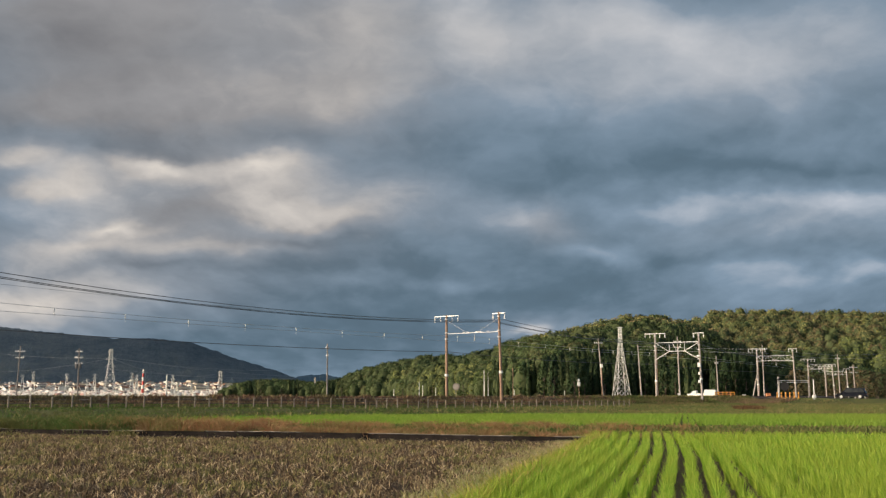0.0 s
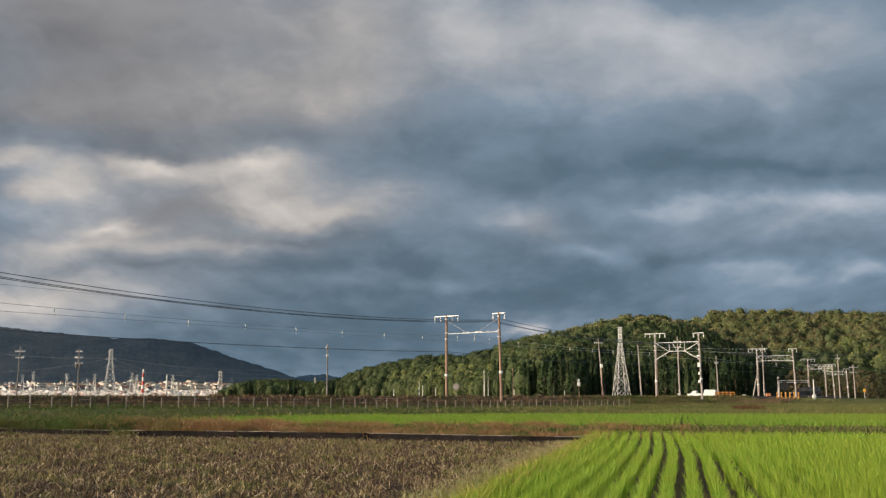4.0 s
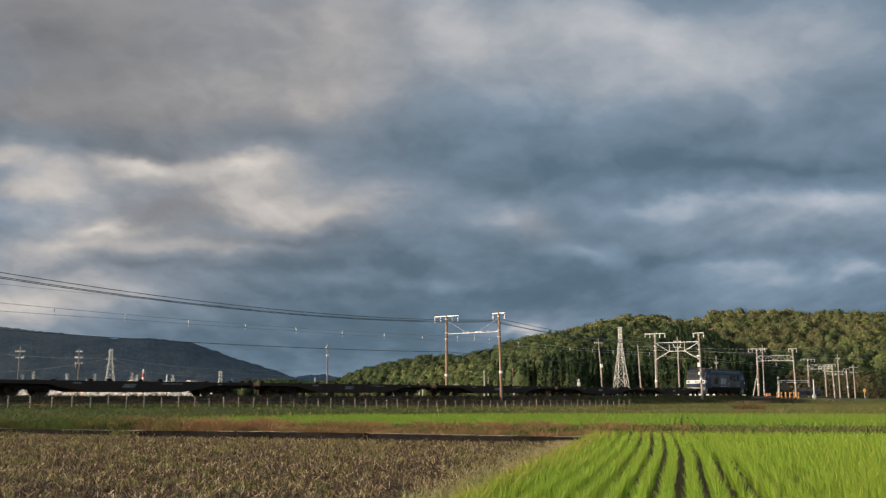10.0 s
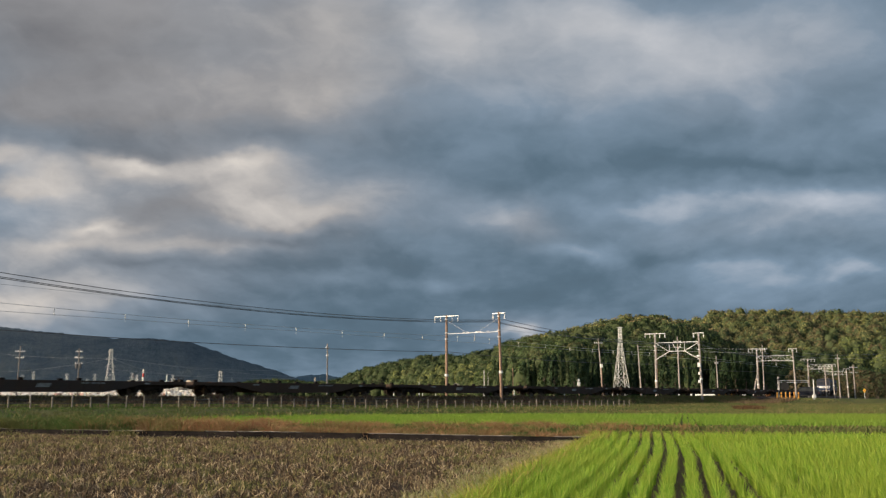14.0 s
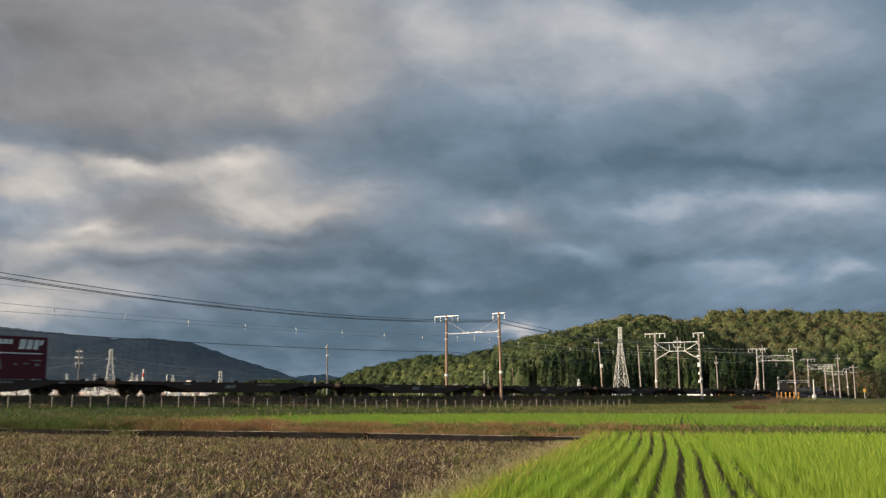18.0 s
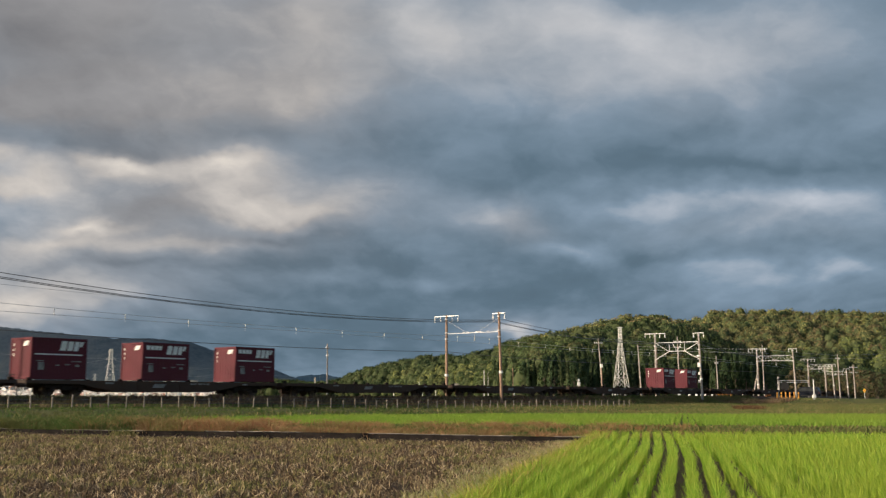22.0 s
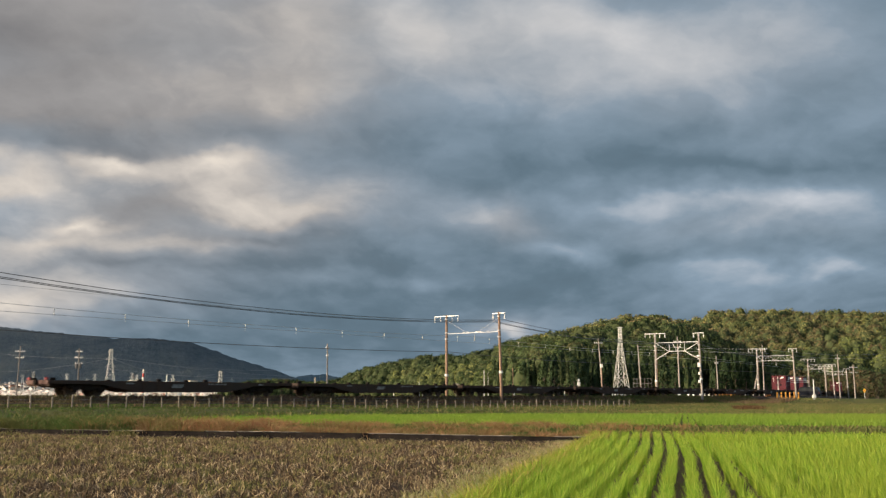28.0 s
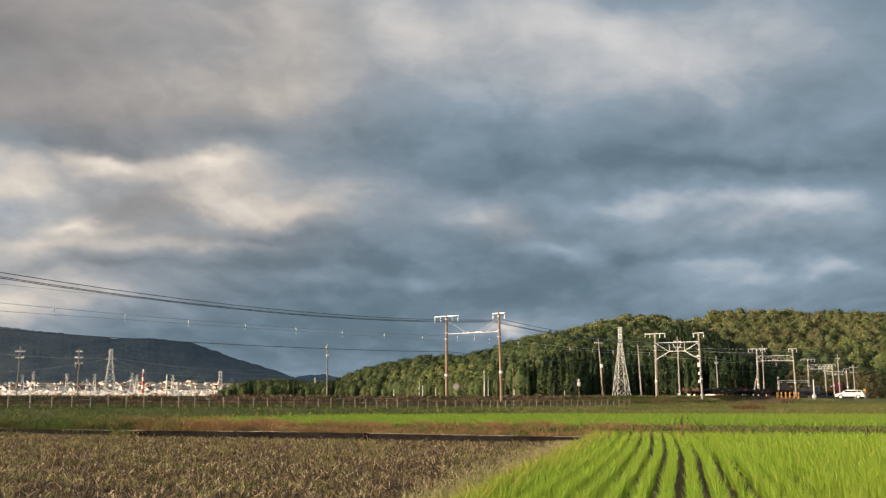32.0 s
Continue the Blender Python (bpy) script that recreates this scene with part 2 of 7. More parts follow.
    "black_paint": surface("black_paint", (0.02, 0.02, 0.02), 0.6, dirty=0.3),
    "sign_red": surface("sign_red", (0.60, 0.05, 0.04), 0.5, dirty=0.2),
    "wall_cream": surface("wall_cream", (0.74, 0.66, 0.55), 0.85, dirty=0.2, scale=0.1, fine=1, vary=0.5, bump=0),
    "wall_white": surface("wall_white", (0.80, 0.79, 0.77), 0.85, dirty=0.2, scale=0.1, fine=1, vary=0.4, bump=0),
    "town": leafy("town", [(0.0, (0.84, 0.82, 0.80)), (0.28, (0.74, 0.64, 0.54)), (0.42, (0.84, 0.80, 0.79)), (0.58, (0.62, 0.36, 0.30)), (0.72, (0.16, 0.14, 0.12)), (0.80, (0.72, 0.60, 0.54)), (1.0, (0.84, 0.80, 0.74))], 0.85, 0.0),
    "roof_dark": surface("roof_dark", (0.10, 0.10, 0.11), 0.7, dirty=0.3, scale=0.2, fine=2, vary=0.4, bump=0),
    "roof_rust": surface("roof_rust", (0.30, 0.14, 0.09), 0.75, dirty=0.3, scale=0.2, fine=2, vary=0.6, bump=0),
    "shed": surface("shed", (0.018, 0.016, 0.015), 0.8, dirty=0.5, scale=0.5),
}


def cloud_sheet_material():
    """Broken rain cloud over the plain: wide grey banks, bright gaps and blue-grey thin places."""
    m = Nodes("cloud_sheet")
    uv = m.coords("UV")
    # the map is (across, up) as slopes from the viewer's place
    sep = m.t.nodes.new("ShaderNodeSeparateXYZ")
    m.t.links.new(uv, sep.inputs[0])
    flat = m.vmath("MULTIPLY", uv, (1.0, 1.6, 1.0))
    w1 = m.add("ShaderNodeTexNoise", Scale=8.0, Detail=4.5, Roughness=0.55)
    m.t.links.new(flat, w1.inputs["Vector"])
    warp = m.vmath("MULTIPLY", m.vmath("SUBTRACT", w1.outputs["Color"], (0.5, 0.5, 0.5)), (0.10, 0.065, 0.0))
    p = m.vmath("ADD", uv, warp)
    light, warm = 0.0, 0.0

    def puff(x, y, sx, sy, amount, warmth=0.0):
        nonlocal light, warm
        q = m.vmath("DIVIDE", m.vmath("SUBTRACT", p, (x, y, 0)), (sx, sy, 1.0))
        r = m.vmath("LENGTH", q)
        g = m.math("POWER", 2.718, m.math("MULTIPLY", m.math("MULTIPLY", r, r), -1.0))
        light = m.math("MULTIPLY_ADD", g, amount, light)
        if warmth:
            warm = m.math("MULTIPLY_ADD", g, warmth, warm)

    puff(-0.316, 0.410, 0.289, 0.059, 0.19, 0.80)
    puff(-0.265, 0.309, 0.233, 0.046, 0.15, 0.75)
    puff(0.127, 0.367, 0.278, 0.065, 0.07, 0.15)
    puff(-0.079, 0.373, 0.111, 0.065, 0.13, 0.60)
    puff(-0.369, 0.291, 0.183, 0.030, 0.00, 0.55)
    puff(0.015, 0.386, 0.033, 0.054, 0.11, 0.00)
    puff(0.086, 0.373, 0.067, 0.054, 0.12, 0.20)
    puff(0.175, 0.392, 0.067, 0.032, 0.18, 0.25)
    puff(0.254, 0.376, 0.061, 0.032, 0.20, 0.12)
    puff(0.332, 0.343, 0.078, 0.043, 0.12, 0.15)
    puff(0.433, 0.373, 0.078, 0.059, 0.13, 0.20)
    puff(0.185, 0.318, 0.111, 0.032, 0.14, 0.20)
    puff(0.085, 0.297, 0.050, 0.022, 0.14)
    puff(-0.096, 0.300, 0.083, 0.032, 0.12, 0.40)
    puff(-0.436, 0.238, 0.045, 0.015, 0.30, 0.85)
    puff(-0.377, 0.217, 0.039, 0.016, 0.28, 0.60)
    puff(-0.303, 0.235, 0.050, 0.017, 0.26, 0.60)
    puff(-0.222, 0.234, 0.050, 0.023, 0.22, 0.70)
    puff(-0.152, 0.229, 0.039, 0.022, 0.20, 0.50)
    puff(-0.186, 0.199, 0.051, 0.018, 0.17, 0.75)
    puff(-0.128, 0.179, 0.045, 0.010, 0.06, 0.40)
    puff(-0.277, 0.165, 0.237, 0.062, 0.02, 0.30)
    puff(-0.361, 0.136, 0.169, 0.034, 0.00, 0.20)
    puff(-0.261, 0.211, 0.214, 0.037, 0.06, 0.25)
    puff(-0.054, 0.199, 0.062, 0.023, 0.06, 0.10)
    puff(-0.176, 0.243, 0.039, 0.011, 0.20, 0.50)
    puff(-0.304, 0.239, 0.034, 0.007, 0.20, 0.60)
    puff(-0.137, 0.185, 0.078, 0.014, 0.22, 0.60)
    puff(-0.071, 0.205, 0.072, 0.030, 0.17, 0.40)
    puff(-0.398, 0.191, 0.072, 0.022, 0.20)
    puff(-0.328, 0.166, 0.050, 0.014, 0.14, 0.30)
    puff(-0.219, 0.152, 0.083, 0.011, 0.20, 0.40)
    puff(-0.311, 0.173, 0.050, 0.008, 0.12, 0.30)
    puff(-0.283, 0.191, 0.067, 0.019, 0.10, 0.40)
    puff(-0.280, 0.252, 0.233, 0.141, 0.00, 0.28)
    puff(-0.082, 0.117, 0.050, 0.008, 0.08)
    puff(-0.407, 0.144, 0.072, 0.019, 0.20, 0.35)
    puff(0.066, 0.183, 0.044, 0.018, 0.24, 0.30)
    puff(0.106, 0.170, 0.033, 0.018, 0.14, 0.50)
    puff(0.313, 0.194, 0.128, 0.014, 0.24, 0.10)
    puff(0.352, 0.167, 0.144, 0.019, 0.12, 0.25)
    puff(0.233, 0.188, 0.044, 0.013, 0.16)
    puff(0.422, 0.187, 0.044, 0.015, 0.24)
    puff(0.169, 0.141, 0.033, 0.013, 0.22)
    puff(0.338, 0.116, 0.061, 0.016, 0.20)
    puff(0.424, 0.121, 0.039, 0.012, 0.26)
    puff(0.020, 0.111, 0.039, 0.010, 0.16)
    puff(-0.382, 0.099, 0.144, 0.027, 0.35, 0.75)
    puff(-0.194, 0.062, 0.111, 0.032, -0.08)
    puff(-0.421, 0.087, 0.067, 0.022, 0.16, 0.50)
    puff(0.099, 0.064, 0.039, 0.011, 0.20, 0.30)
    puff(-0.059, 0.062, 0.089, 0.032, -0.08)
    puff(-0.075, 0.025, 0.061, 0.009, 0.08)
    puff(0.294, 0.147, 0.167, 0.011, -0.03)
    puff(0.122, 0.101, 0.089, 0.024, -0.10)
    puff(-0.048, 0.124, 0.139, 0.014, -0.05)
    puff(0.292, 0.090, 0.144, 0.022, 0.06)
    puff(-0.223, 0.270, 0.139, 0.016, -0.05)
    puff(0.372, 0.331, 0.189, 0.081, 0.08, 0.10)
    puff(0.380, 0.159, 0.133, 0.059, 0.06)
    puff(-0.263, 0.191, 0.037, 0.016, -0.10)
    puff(-0.276, 0.152, 0.147, 0.020, 0.08, 0.25)
    puff(-0.094, 0.169, 0.090, 0.012, 0.06, 0.20)
    puff(0.186, 0.355, 0.237, 0.051, 0.05, 0.15)
    puff(-0.286, 0.251, 0.073, 0.007, -0.09)
    puff(-0.151, 0.156, 0.073, 0.007, -0.12)
    puff(-0.054, 0.140, 0.062, 0.010, -0.07)
    puff(0.281, 0.236, 0.186, 0.012, -0.09)
    puff(0.237, 0.143, 0.062, 0.008, -0.07)
    puff(-0.275, 0.126, 0.090, 0.007, -0.10)
    puff(0.326, 0.281, 0.048, 0.021, -0.07)
    puff(0.354, 0.312, 0.045, 0.034, 0.06)
    puff(-0.362, 0.153, 0.051, 0.009, 0.10, 0.20)
    puff(0.045, 0.373, 0.025, 0.051, 0.10, 0.10)
    puff(-0.019, 0.101, 0.113, 0.010, -0.06)
    puff(-0.391, 0.373, 0.186, 0.062, -0.07, 0.55)
    puff(0.140, 0.147, 0.034, 0.008, 0.14)
    puff(0.402, 0.229, 0.090, 0.008, -0.06)
    puff(-0.417, 0.208, 0.034, 0.007, 0.12, 0.70)
    puff(-0.334, 0.171, 0.023, 0.005, 0.14, 0.20)
    puff(0.299, 0.125, 0.023, 0.006, 0.10)
    puff(0.088, 0.062, 0.028, 0.005, 0.26, 0.45)
    n1 = m.noise(m.vmath("ADD", flat, warp), 7.0, 6, 0.55, 0.0)
    # the deck seen in perspective: lumps grow flatter and finer towards the horizon
    low = m.math("DIVIDE", 1.0, m.math("MAXIMUM", m.math("ADD", sep.outputs[1], 0.12), 0.05))
    deck = m.add("ShaderNodeCombineXYZ", X=m.math("MULTIPLY", sep.outputs[0], low), Y=m.math("MULTIPLY", low, 0.45))
    deck_at = m.vmath("ADD", deck.outputs[0], m.vmath("MULTIPLY", warp, (2.5, 3.0, 0)))
    n2 = m.noise(deck_at, 4.6, 6, 0.5, 0.0)
    lump = m.math("SUBTRACT", 1.0, m.math("MULTIPLY", m.math("ABSOLUTE", m.math("SUBTRACT", m.noise(m.vmath("ADD", flat, warp), 11.0, 4, 0.5, 0.0), 0.5)), 4.0))
    n3 = m.noise(m.vmath("MULTIPLY", uv, (1.0, 5.0, 1.0)), 9.0, 4, 0.5, 0.6)
    fac = m.math("ADD", light, m.math("MULTIPLY", m.math("SUBTRACT", n1, 0.5), 0.22))
    fac = m.math("ADD", fac, m.math("MULTIPLY", m.math("SUBTRACT", n2, 0.5), 0.30))
    fac = m.math("ADD", fac, m.math("MULTIPLY", m.math("SUBTRACT", n3, 0.5), 0.03))
    fac = m.math("ADD", fac, m.math("MULTIPLY", m.math("SUBTRACT", lump, 0.62), 0.06))
    fine = m.noise(m.vmath("ADD", m.vmath("MULTIPLY", uv, (1.0, 2.1, 1.0)), m.vmath("MULTIPLY", warp, (1.5, 2.2, 0))), 30.0, 6, 0.6, 0.0)
    wisp = m.noise(m.vmath("ADD", m.vmath("MULTIPLY", uv, (1.0, 2.8, 1.0)), m.vmath("MULTIPLY", warp, (0.8, 1.0, 0))), 64.0, 5, 0.62, 0.4)
    calm = m.math("SUBTRACT", 1.0, m.math("MULTIPLY", m.math("SMOOTH_MIN", m.math("MULTIPLY", m.math("MAXIMUM", m.math("SUBTRACT", sep.outputs[1], 0.22), 0.0), 8.0), 1.0, 0.2), 0.6))
    body = m.math("MULTIPLY", m.math("MAXIMUM", m.math("ADD", fac, 0.35), 0.15), calm)
    fac = m.math("ADD", fac, m.math("MULTIPLY", body, m.math("MULTIPLY", m.math("SUBTRACT", fine, 0.5), 0.20)))
    fac = m.math("ADD", fac, m.math("MULTIPLY", body, m.math("MULTIPLY", m.math("SUBTRACT", wisp, 0.5), 0.05)))
    fac = m.math("ADD", fac, 0.366)
    cold = m.ramp(fac, (0.0, (0.065, 0.098, 0.128)), (0.30, (0.107, 0.165, 0.217)), (0.55, (0.212, 0.292, 0.378)), (0.8, (0.45, 0.50, 0.57)), (1.0, (0.74, 0.74, 0.76)))
    hot = m.ramp(fac, (0.0, (0.080, 0.088, 0.100)), (0.30, (0.165, 0.165, 0.175)), (0.55, (0.30, 0.295, 0.30)), (0.8, (0.58, 0.54, 0.50)), (1.0, (0.86, 0.78, 0.68)))
    c = m.mix(m.math("MINIMUM", m.math("MAXIMUM", m.math("MULTIPLY", warm, 0.8), 0.0), 1.0), cold, hot)
    em = m.add("ShaderNodeEmission", Color=c, Strength=1.0)
    m.t.links.new(em.outputs[0], m.t.nodes["Material Output"].inputs["Surface"])
    return m.mat


# ---- mesh helpers ----


def bm_object(name, bm, material, parent=None, label="", smooth=False):
    me = bpy.data.meshes.new(name)
    bm.to_mesh(me)
    bm.free()
    if smooth:
        me.shade_smooth()
    me.materials.append(M[material])
    ob = new(name, me)
    if parent is not None:
        ob.parent = parent
    return tagged(ob, label=label)


def part(name, bm, material, parent, label=""):
    return bm_object(name, bm, material, parent, label)


def same(name, ob, parent, m, label=""):
    """Another object on the mesh of ob."""
    o = new(name, ob.data)
    o.parent = parent
    o.matrix_basis = m
    return tagged(o, label=label)


def thing(name, label, category, m=None, group="", kind=""):
    ob = new(name)
    ob.empty_display_size = 0.3
    if m is not None:
        ob.matrix_basis = m
    return tagged(ob, label, category, group, kind)


def box(bm, x0, x1, y0, y1, z0, z1, bevel=0.0, m=None):
    vs = [bm.verts.new((x, y, z)) for x in (x0, x1) for y in (y0, y1) for z in (z0, z1)]
    fs = [bm.faces.new([vs[i] for i in q]) for q in ((0, 1, 3, 2), (4, 6, 7, 5), (0, 4, 5, 1), (2, 3, 7, 6), (0, 2, 6, 4), (1, 5, 7, 3))]
    if m is not None:
        bmesh.ops.transform(bm, matrix=m, verts=vs)
    if bevel:
        es = {e for f in fs for e in f.edges}
        bmesh.ops.bevel(bm, geom=list(es), offset=bevel, segments=1, affect="EDGES", profile=0.5)
    return bm


def rod(bm, a, b, r0, r1=None, n=8):
    """A round or tapered bar from a to b."""
    a, b = Vector(a), Vector(b)
    r1 = r0 if r1 is None else r1
    d = b - a
    m = Matrix.Translation((a + b) / 2) @ d.to_track_quat("Z", "Y").to_matrix().to_4x4()
    bmesh.ops.create_cone(bm, cap_ends=True, segments=n, radius1=r0, radius2=r1, depth=d.length, matrix=m)
    return bm


def prism(bm, outline, axis, a, b, bevel=0.0):
    """An outline in the plane across one axis, drawn out from a to b along it."""
    def at(p, q, t):
        return {"x": (t, p, q), "y": (p, t, q), "z": (p, q, t)}[axis]
    lo = [bm.verts.new(at(p, q, a)) for p, q in outline]
    hi = [bm.verts.new(at(p, q, b)) for p, q in outline]
    n = len(outline)
    fs = [bm.faces.new(lo[::-1]), bm.faces.new(hi)]
    fs += [bm.faces.new((lo[i], lo[(i + 1) % n], hi[(i + 1) % n], hi[i])) for i in range(n)]
    bmesh.ops.recalc_face_normals(bm, faces=fs)
    if bevel:
        bmesh.ops.bevel(bm, geom=list({e for f in fs for e in f.edges}), offset=bevel, segments=1, affect="EDGES", profile=0.5)
    return bm


def B():
    return bmesh.new()


def tube(points, r, n=5):
    """One connected round tube through the points."""
    bm = B()
    rings = []
    pts = [Vector(p) for p in points]
    for i, p in enumerate(pts):
        d = pts[min(i + 1, len(pts) - 1)] - pts[max(i - 1, 0)]
        q = d.to_track_quat("Z", "Y")
        rings.append([bm.verts.new(p + q @ Vector((r * math.cos(k * 6.2832 / n), r * math.sin(k * 6.2832 / n), 0))) for k in range(n)])
    for a, b in zip(rings[:-1], rings[1:]):
        for k in range(n):
            bm.faces.new((a[k], a[(k + 1) % n], b[(k + 1) % n], b[k]))
    bm.faces.new(rings[0][::-1])
    bm.faces.new(rings[-1])
    return bm


def from_arrays(name, verts, tris, material, uv=None, normals=None):
    """A mesh of triangles from numpy arrays."""
    me = bpy.data.meshes.new(name)
    me.vertices.add(len(verts))
    me.vertices.foreach_set("co", np.asarray(verts, dtype=np.float32).ravel())
    n = len(tris)
    me.loops.add(n * 3)
    me.polygons.add(n)
    me.loops.foreach_set("vertex_index", np.asarray(tris, dtype=np.int32).ravel())
    me.polygons.foreach_set("loop_start", np.arange(0, n * 3, 3, dtype=np.int32))
    if uv is not None:
        layer = me.uv_layers.new(name="UVMap")
        layer.data.foreach_set("uv", np.asarray(uv, dtype=np.float32)[np.asarray(tris).ravel()].ravel())
    me.update(calc_edges=True)
    if normals is not None:
        # leaves shade with the round of their clump
        me.shade_smooth()
        me.normals_split_custom_set_from_vertices(np.asarray(normals, dtype=np.float32))
    me.materials.append(M[material])
    return new(name, me)


rng = np.random.default_rng(7)


def blades(spots, count, height, width, spread, lean, droop=0.35):
    """Bent tapering blades, count for each spot, as (verts, tris)."""
    n = len(spots) * count
    base = np.repeat(spots, count, axis=0)
    a = rng.uniform(0, 2 * np.pi, n)
    r = spread * np.sqrt(rng.uniform(0, 1, n))
    base = base + np.stack([np.cos(a) * r, np.sin(a) * r, np.zeros(n)], 1)
    h = height * rng.uniform(0.6, 1.15, n)
    out = lean * rng.uniform(0.2, 1.0, n) * h
    dirx, diry = np.cos(a) * out, np.sin(a) * out
    turn = rng.uniform(0, np.pi, n)
    wx, wy = np.cos(turn) * width / 2, np.sin(turn) * width / 2
    mid = base + np.stack([dirx * 0.4, diry * 0.4, h * 0.62], 1)
    tip = base + np.stack([dirx * (1 + droop), diry * (1 + droop), h], 1)
    w = np.stack([wx, wy, np.zeros(n)], 1)
    v = np.stack([base - w * 0.7, base + w * 0.7, mid - w, mid + w, tip], 1).reshape(-1, 3)
    k = np.arange(n)[:, None] * 5
    t = np.concatenate([k + np.array([[0, 1, 3]]), k + np.array([[0, 3, 2]]), k + np.array([[2, 3, 4]])], 1).reshape(-1, 3)
    return v, t


def joined(parts):
    vs, ts, n = [], [], 0
    for v, t in parts:
        vs.append(v)
        ts.append(t + n)
        n += len(v)
    return np.concatenate(vs), np.concatenate(ts)


# ---- the railway's line: straight, then a long bend to the left ----
CROSS_S = 177.79
LINE_D, LINE_A, BEND_S, BEND_R, RAIL_Z = 58.50, 0.67956, 73.25, 720.2, 1.37
LN = np.array([math.cos(LINE_A), -math.sin(LINE_A)])
LT = np.array([math.sin(LINE_A), math.cos(LINE_A)])
BEND_C = -(LINE_D + BEND_R) * LN + BEND_S * LT


def along(s, off=0.0):
    """The place s metres along the line and off metres to its right, and its heading."""
    if s < BEND_S:
        p = (off - LINE_D) * LN + s * LT
        return p[0], p[1], LINE_A
    a = LINE_A - (s - BEND_S) / BEND_R
    return BEND_C[0] + math.cos(a) * (BEND_R + off), BEND_C[1] - math.sin(a) * (BEND_R + off), a


def on_line(s, off=0.0, z=0.0, turn=0.0):
    x, y, a = along(s, off)
    return pose(x, y, z, 0, 0, -math.degrees(a) + turn)


def line_coords(x, y):
    """s and off of places, for arrays."""
    s = x * LT[0] + y * LT[1]
    off = x * LN[0] + y * LN[1] + LINE_D
    dx, dy = x - BEND_C[0], y - BEND_C[1]
    bent = s > BEND_S
    a = np.arctan2(-dy, dx)
    s2 = BEND_S + (LINE_A - a) * BEND_R
    o2 = np.hypot(dx, dy) - BEND_R
    return np.where(bent, s2, s), np.where(bent, o2, off)


def smooth(x, a, b):
    t = np.clip((x - a) / (b - a), 0, 1)
    return t * t * (3 - 2 * t)


def ground_z(x, y):
    x, y = np.asarray(x, float), np.asarray(y, float)
    s, off = line_coords(x, y)
    rise = 0.74 - 0.50 * smooth(s, 30, 110) - 0.17 * np.exp(-((s - 60.82) / 20.0) ** 2) + 0.35 * smooth(s, 130, 200)
    z = rise * smooth(off, 18, 8.2)
    z = z + (0.88 - rise) * smooth(off, 5.0, 2.4)
    z = np.where(off < 0, 0.88 - 0.2 * smooth(-off, 5, 30), z)
    z = z + 0.10 * smooth(y, 34.5, 36.5) * smooth(off, 15, 22)
    z = z + 0.024 * np.clip(y - 1150, 0, 1700) * smooth(-x, -20, 120)
    z = np.maximum(z, 0.97 * smooth(np.abs(s - CROSS_S), 42, 14) * smooth(off, 16, 8) * (off > 0))
    ramp = smooth(np.abs(s - CROSS_S), 7.0, 3.2) * smooth(off, 60, 40) * (off > 0)
    z = np.maximum(z, ramp * (0.92 + 0.22 * smooth(off, 8, 3)))
    return z


def gz(x, y):
    return float(ground_z(x, y))


# ---- ground ----
def ground():
    def axis(lo, hi, step):
        fine = np.arange(lo, hi + 0.01, step)
        out = 1.22 ** np.arange(1, 40) * step
        far = np.cumsum(out)
        far = far[far < 4900]
        return np.concatenate([(lo - far)[::-1], fine, hi + far])
    xs, ys = axis(-70, 110, 1.6), axis(-10, 210, 1.6)
    gx, gy = np.meshgrid(xs, ys)
    z = ground_z(gx, gy)
    v = np.stack([gx, gy, z], 2).reshape(-1, 3)
    i = np.arange(len(v)).reshape(gx.shape)
    a, b, c, d = i[:-1, :-1].ravel(), i[:-1, 1:].ravel(), i[1:, 1:].ravel(), i[1:, :-1].ravel()
    t = np.concatenate([np.stack([a, b, c], 1), np.stack([a, c, d], 1)])
    ob = from_arrays("ground", v, t, "plain")
    tagged(ob, "flat farmland with rough grass and bare earth", "ground", kind="structure")


def patch(name, corners, lift, material, label, step=1.0):
    """A field lying on the ground inside four corners."""
    c = [np.array(q, float) for q in corners]
    n = max(2, int(np.linalg.norm(c[1] - c[0]) / step))
    k = max(2, int(np.linalg.norm(c[3] - c[0]) / step))
    u, w = np.meshgrid(np.linspace(0, 1, n + 1), np.linspace(0, 1, k + 1))
    p = (c[0] * ((1 - u) * (1 - w))[..., None] + c[1] * (u * (1 - w))[..., None] + c[2] * (u * w)[..., None] + c[3] * ((1 - u) * w)[..., None])
    z = ground_z(p[..., 0], p[..., 1]) + lift
    v = np.concatenate([p, z[..., None]], 2).reshape(-1, 3)
    i = np.arange(len(v)).reshape(u.shape)
    a, b, cc, d = i[:-1, :-1].ravel(), i[:-1, 1:].ravel(), i[1:, 1:].ravel(), i[1:, :-1].ravel()
    ob = from_arrays(name, v, np.concatenate([np.stack([a, b, cc], 1), np.stack([a, cc, d], 1)]), material)
    return tagged(ob, label, name.split("_")[-1], kind="structure")


def rows_to_world(u, w):
    """u metres along the planted rows from the viewer, w metres to their right."""
    a = radians(13.4)
    return u * math.sin(a) + w * math.cos(a), u * math.cos(a) - w * math.sin(a)


def with_z(x, y, lift=0.0):
    return np.stack([x, y, ground_z(x, y) + lift], 1)


def board_y(x):
    """The line of the black boards that close the stubble field."""
    return 30.9 - 0.36 * x


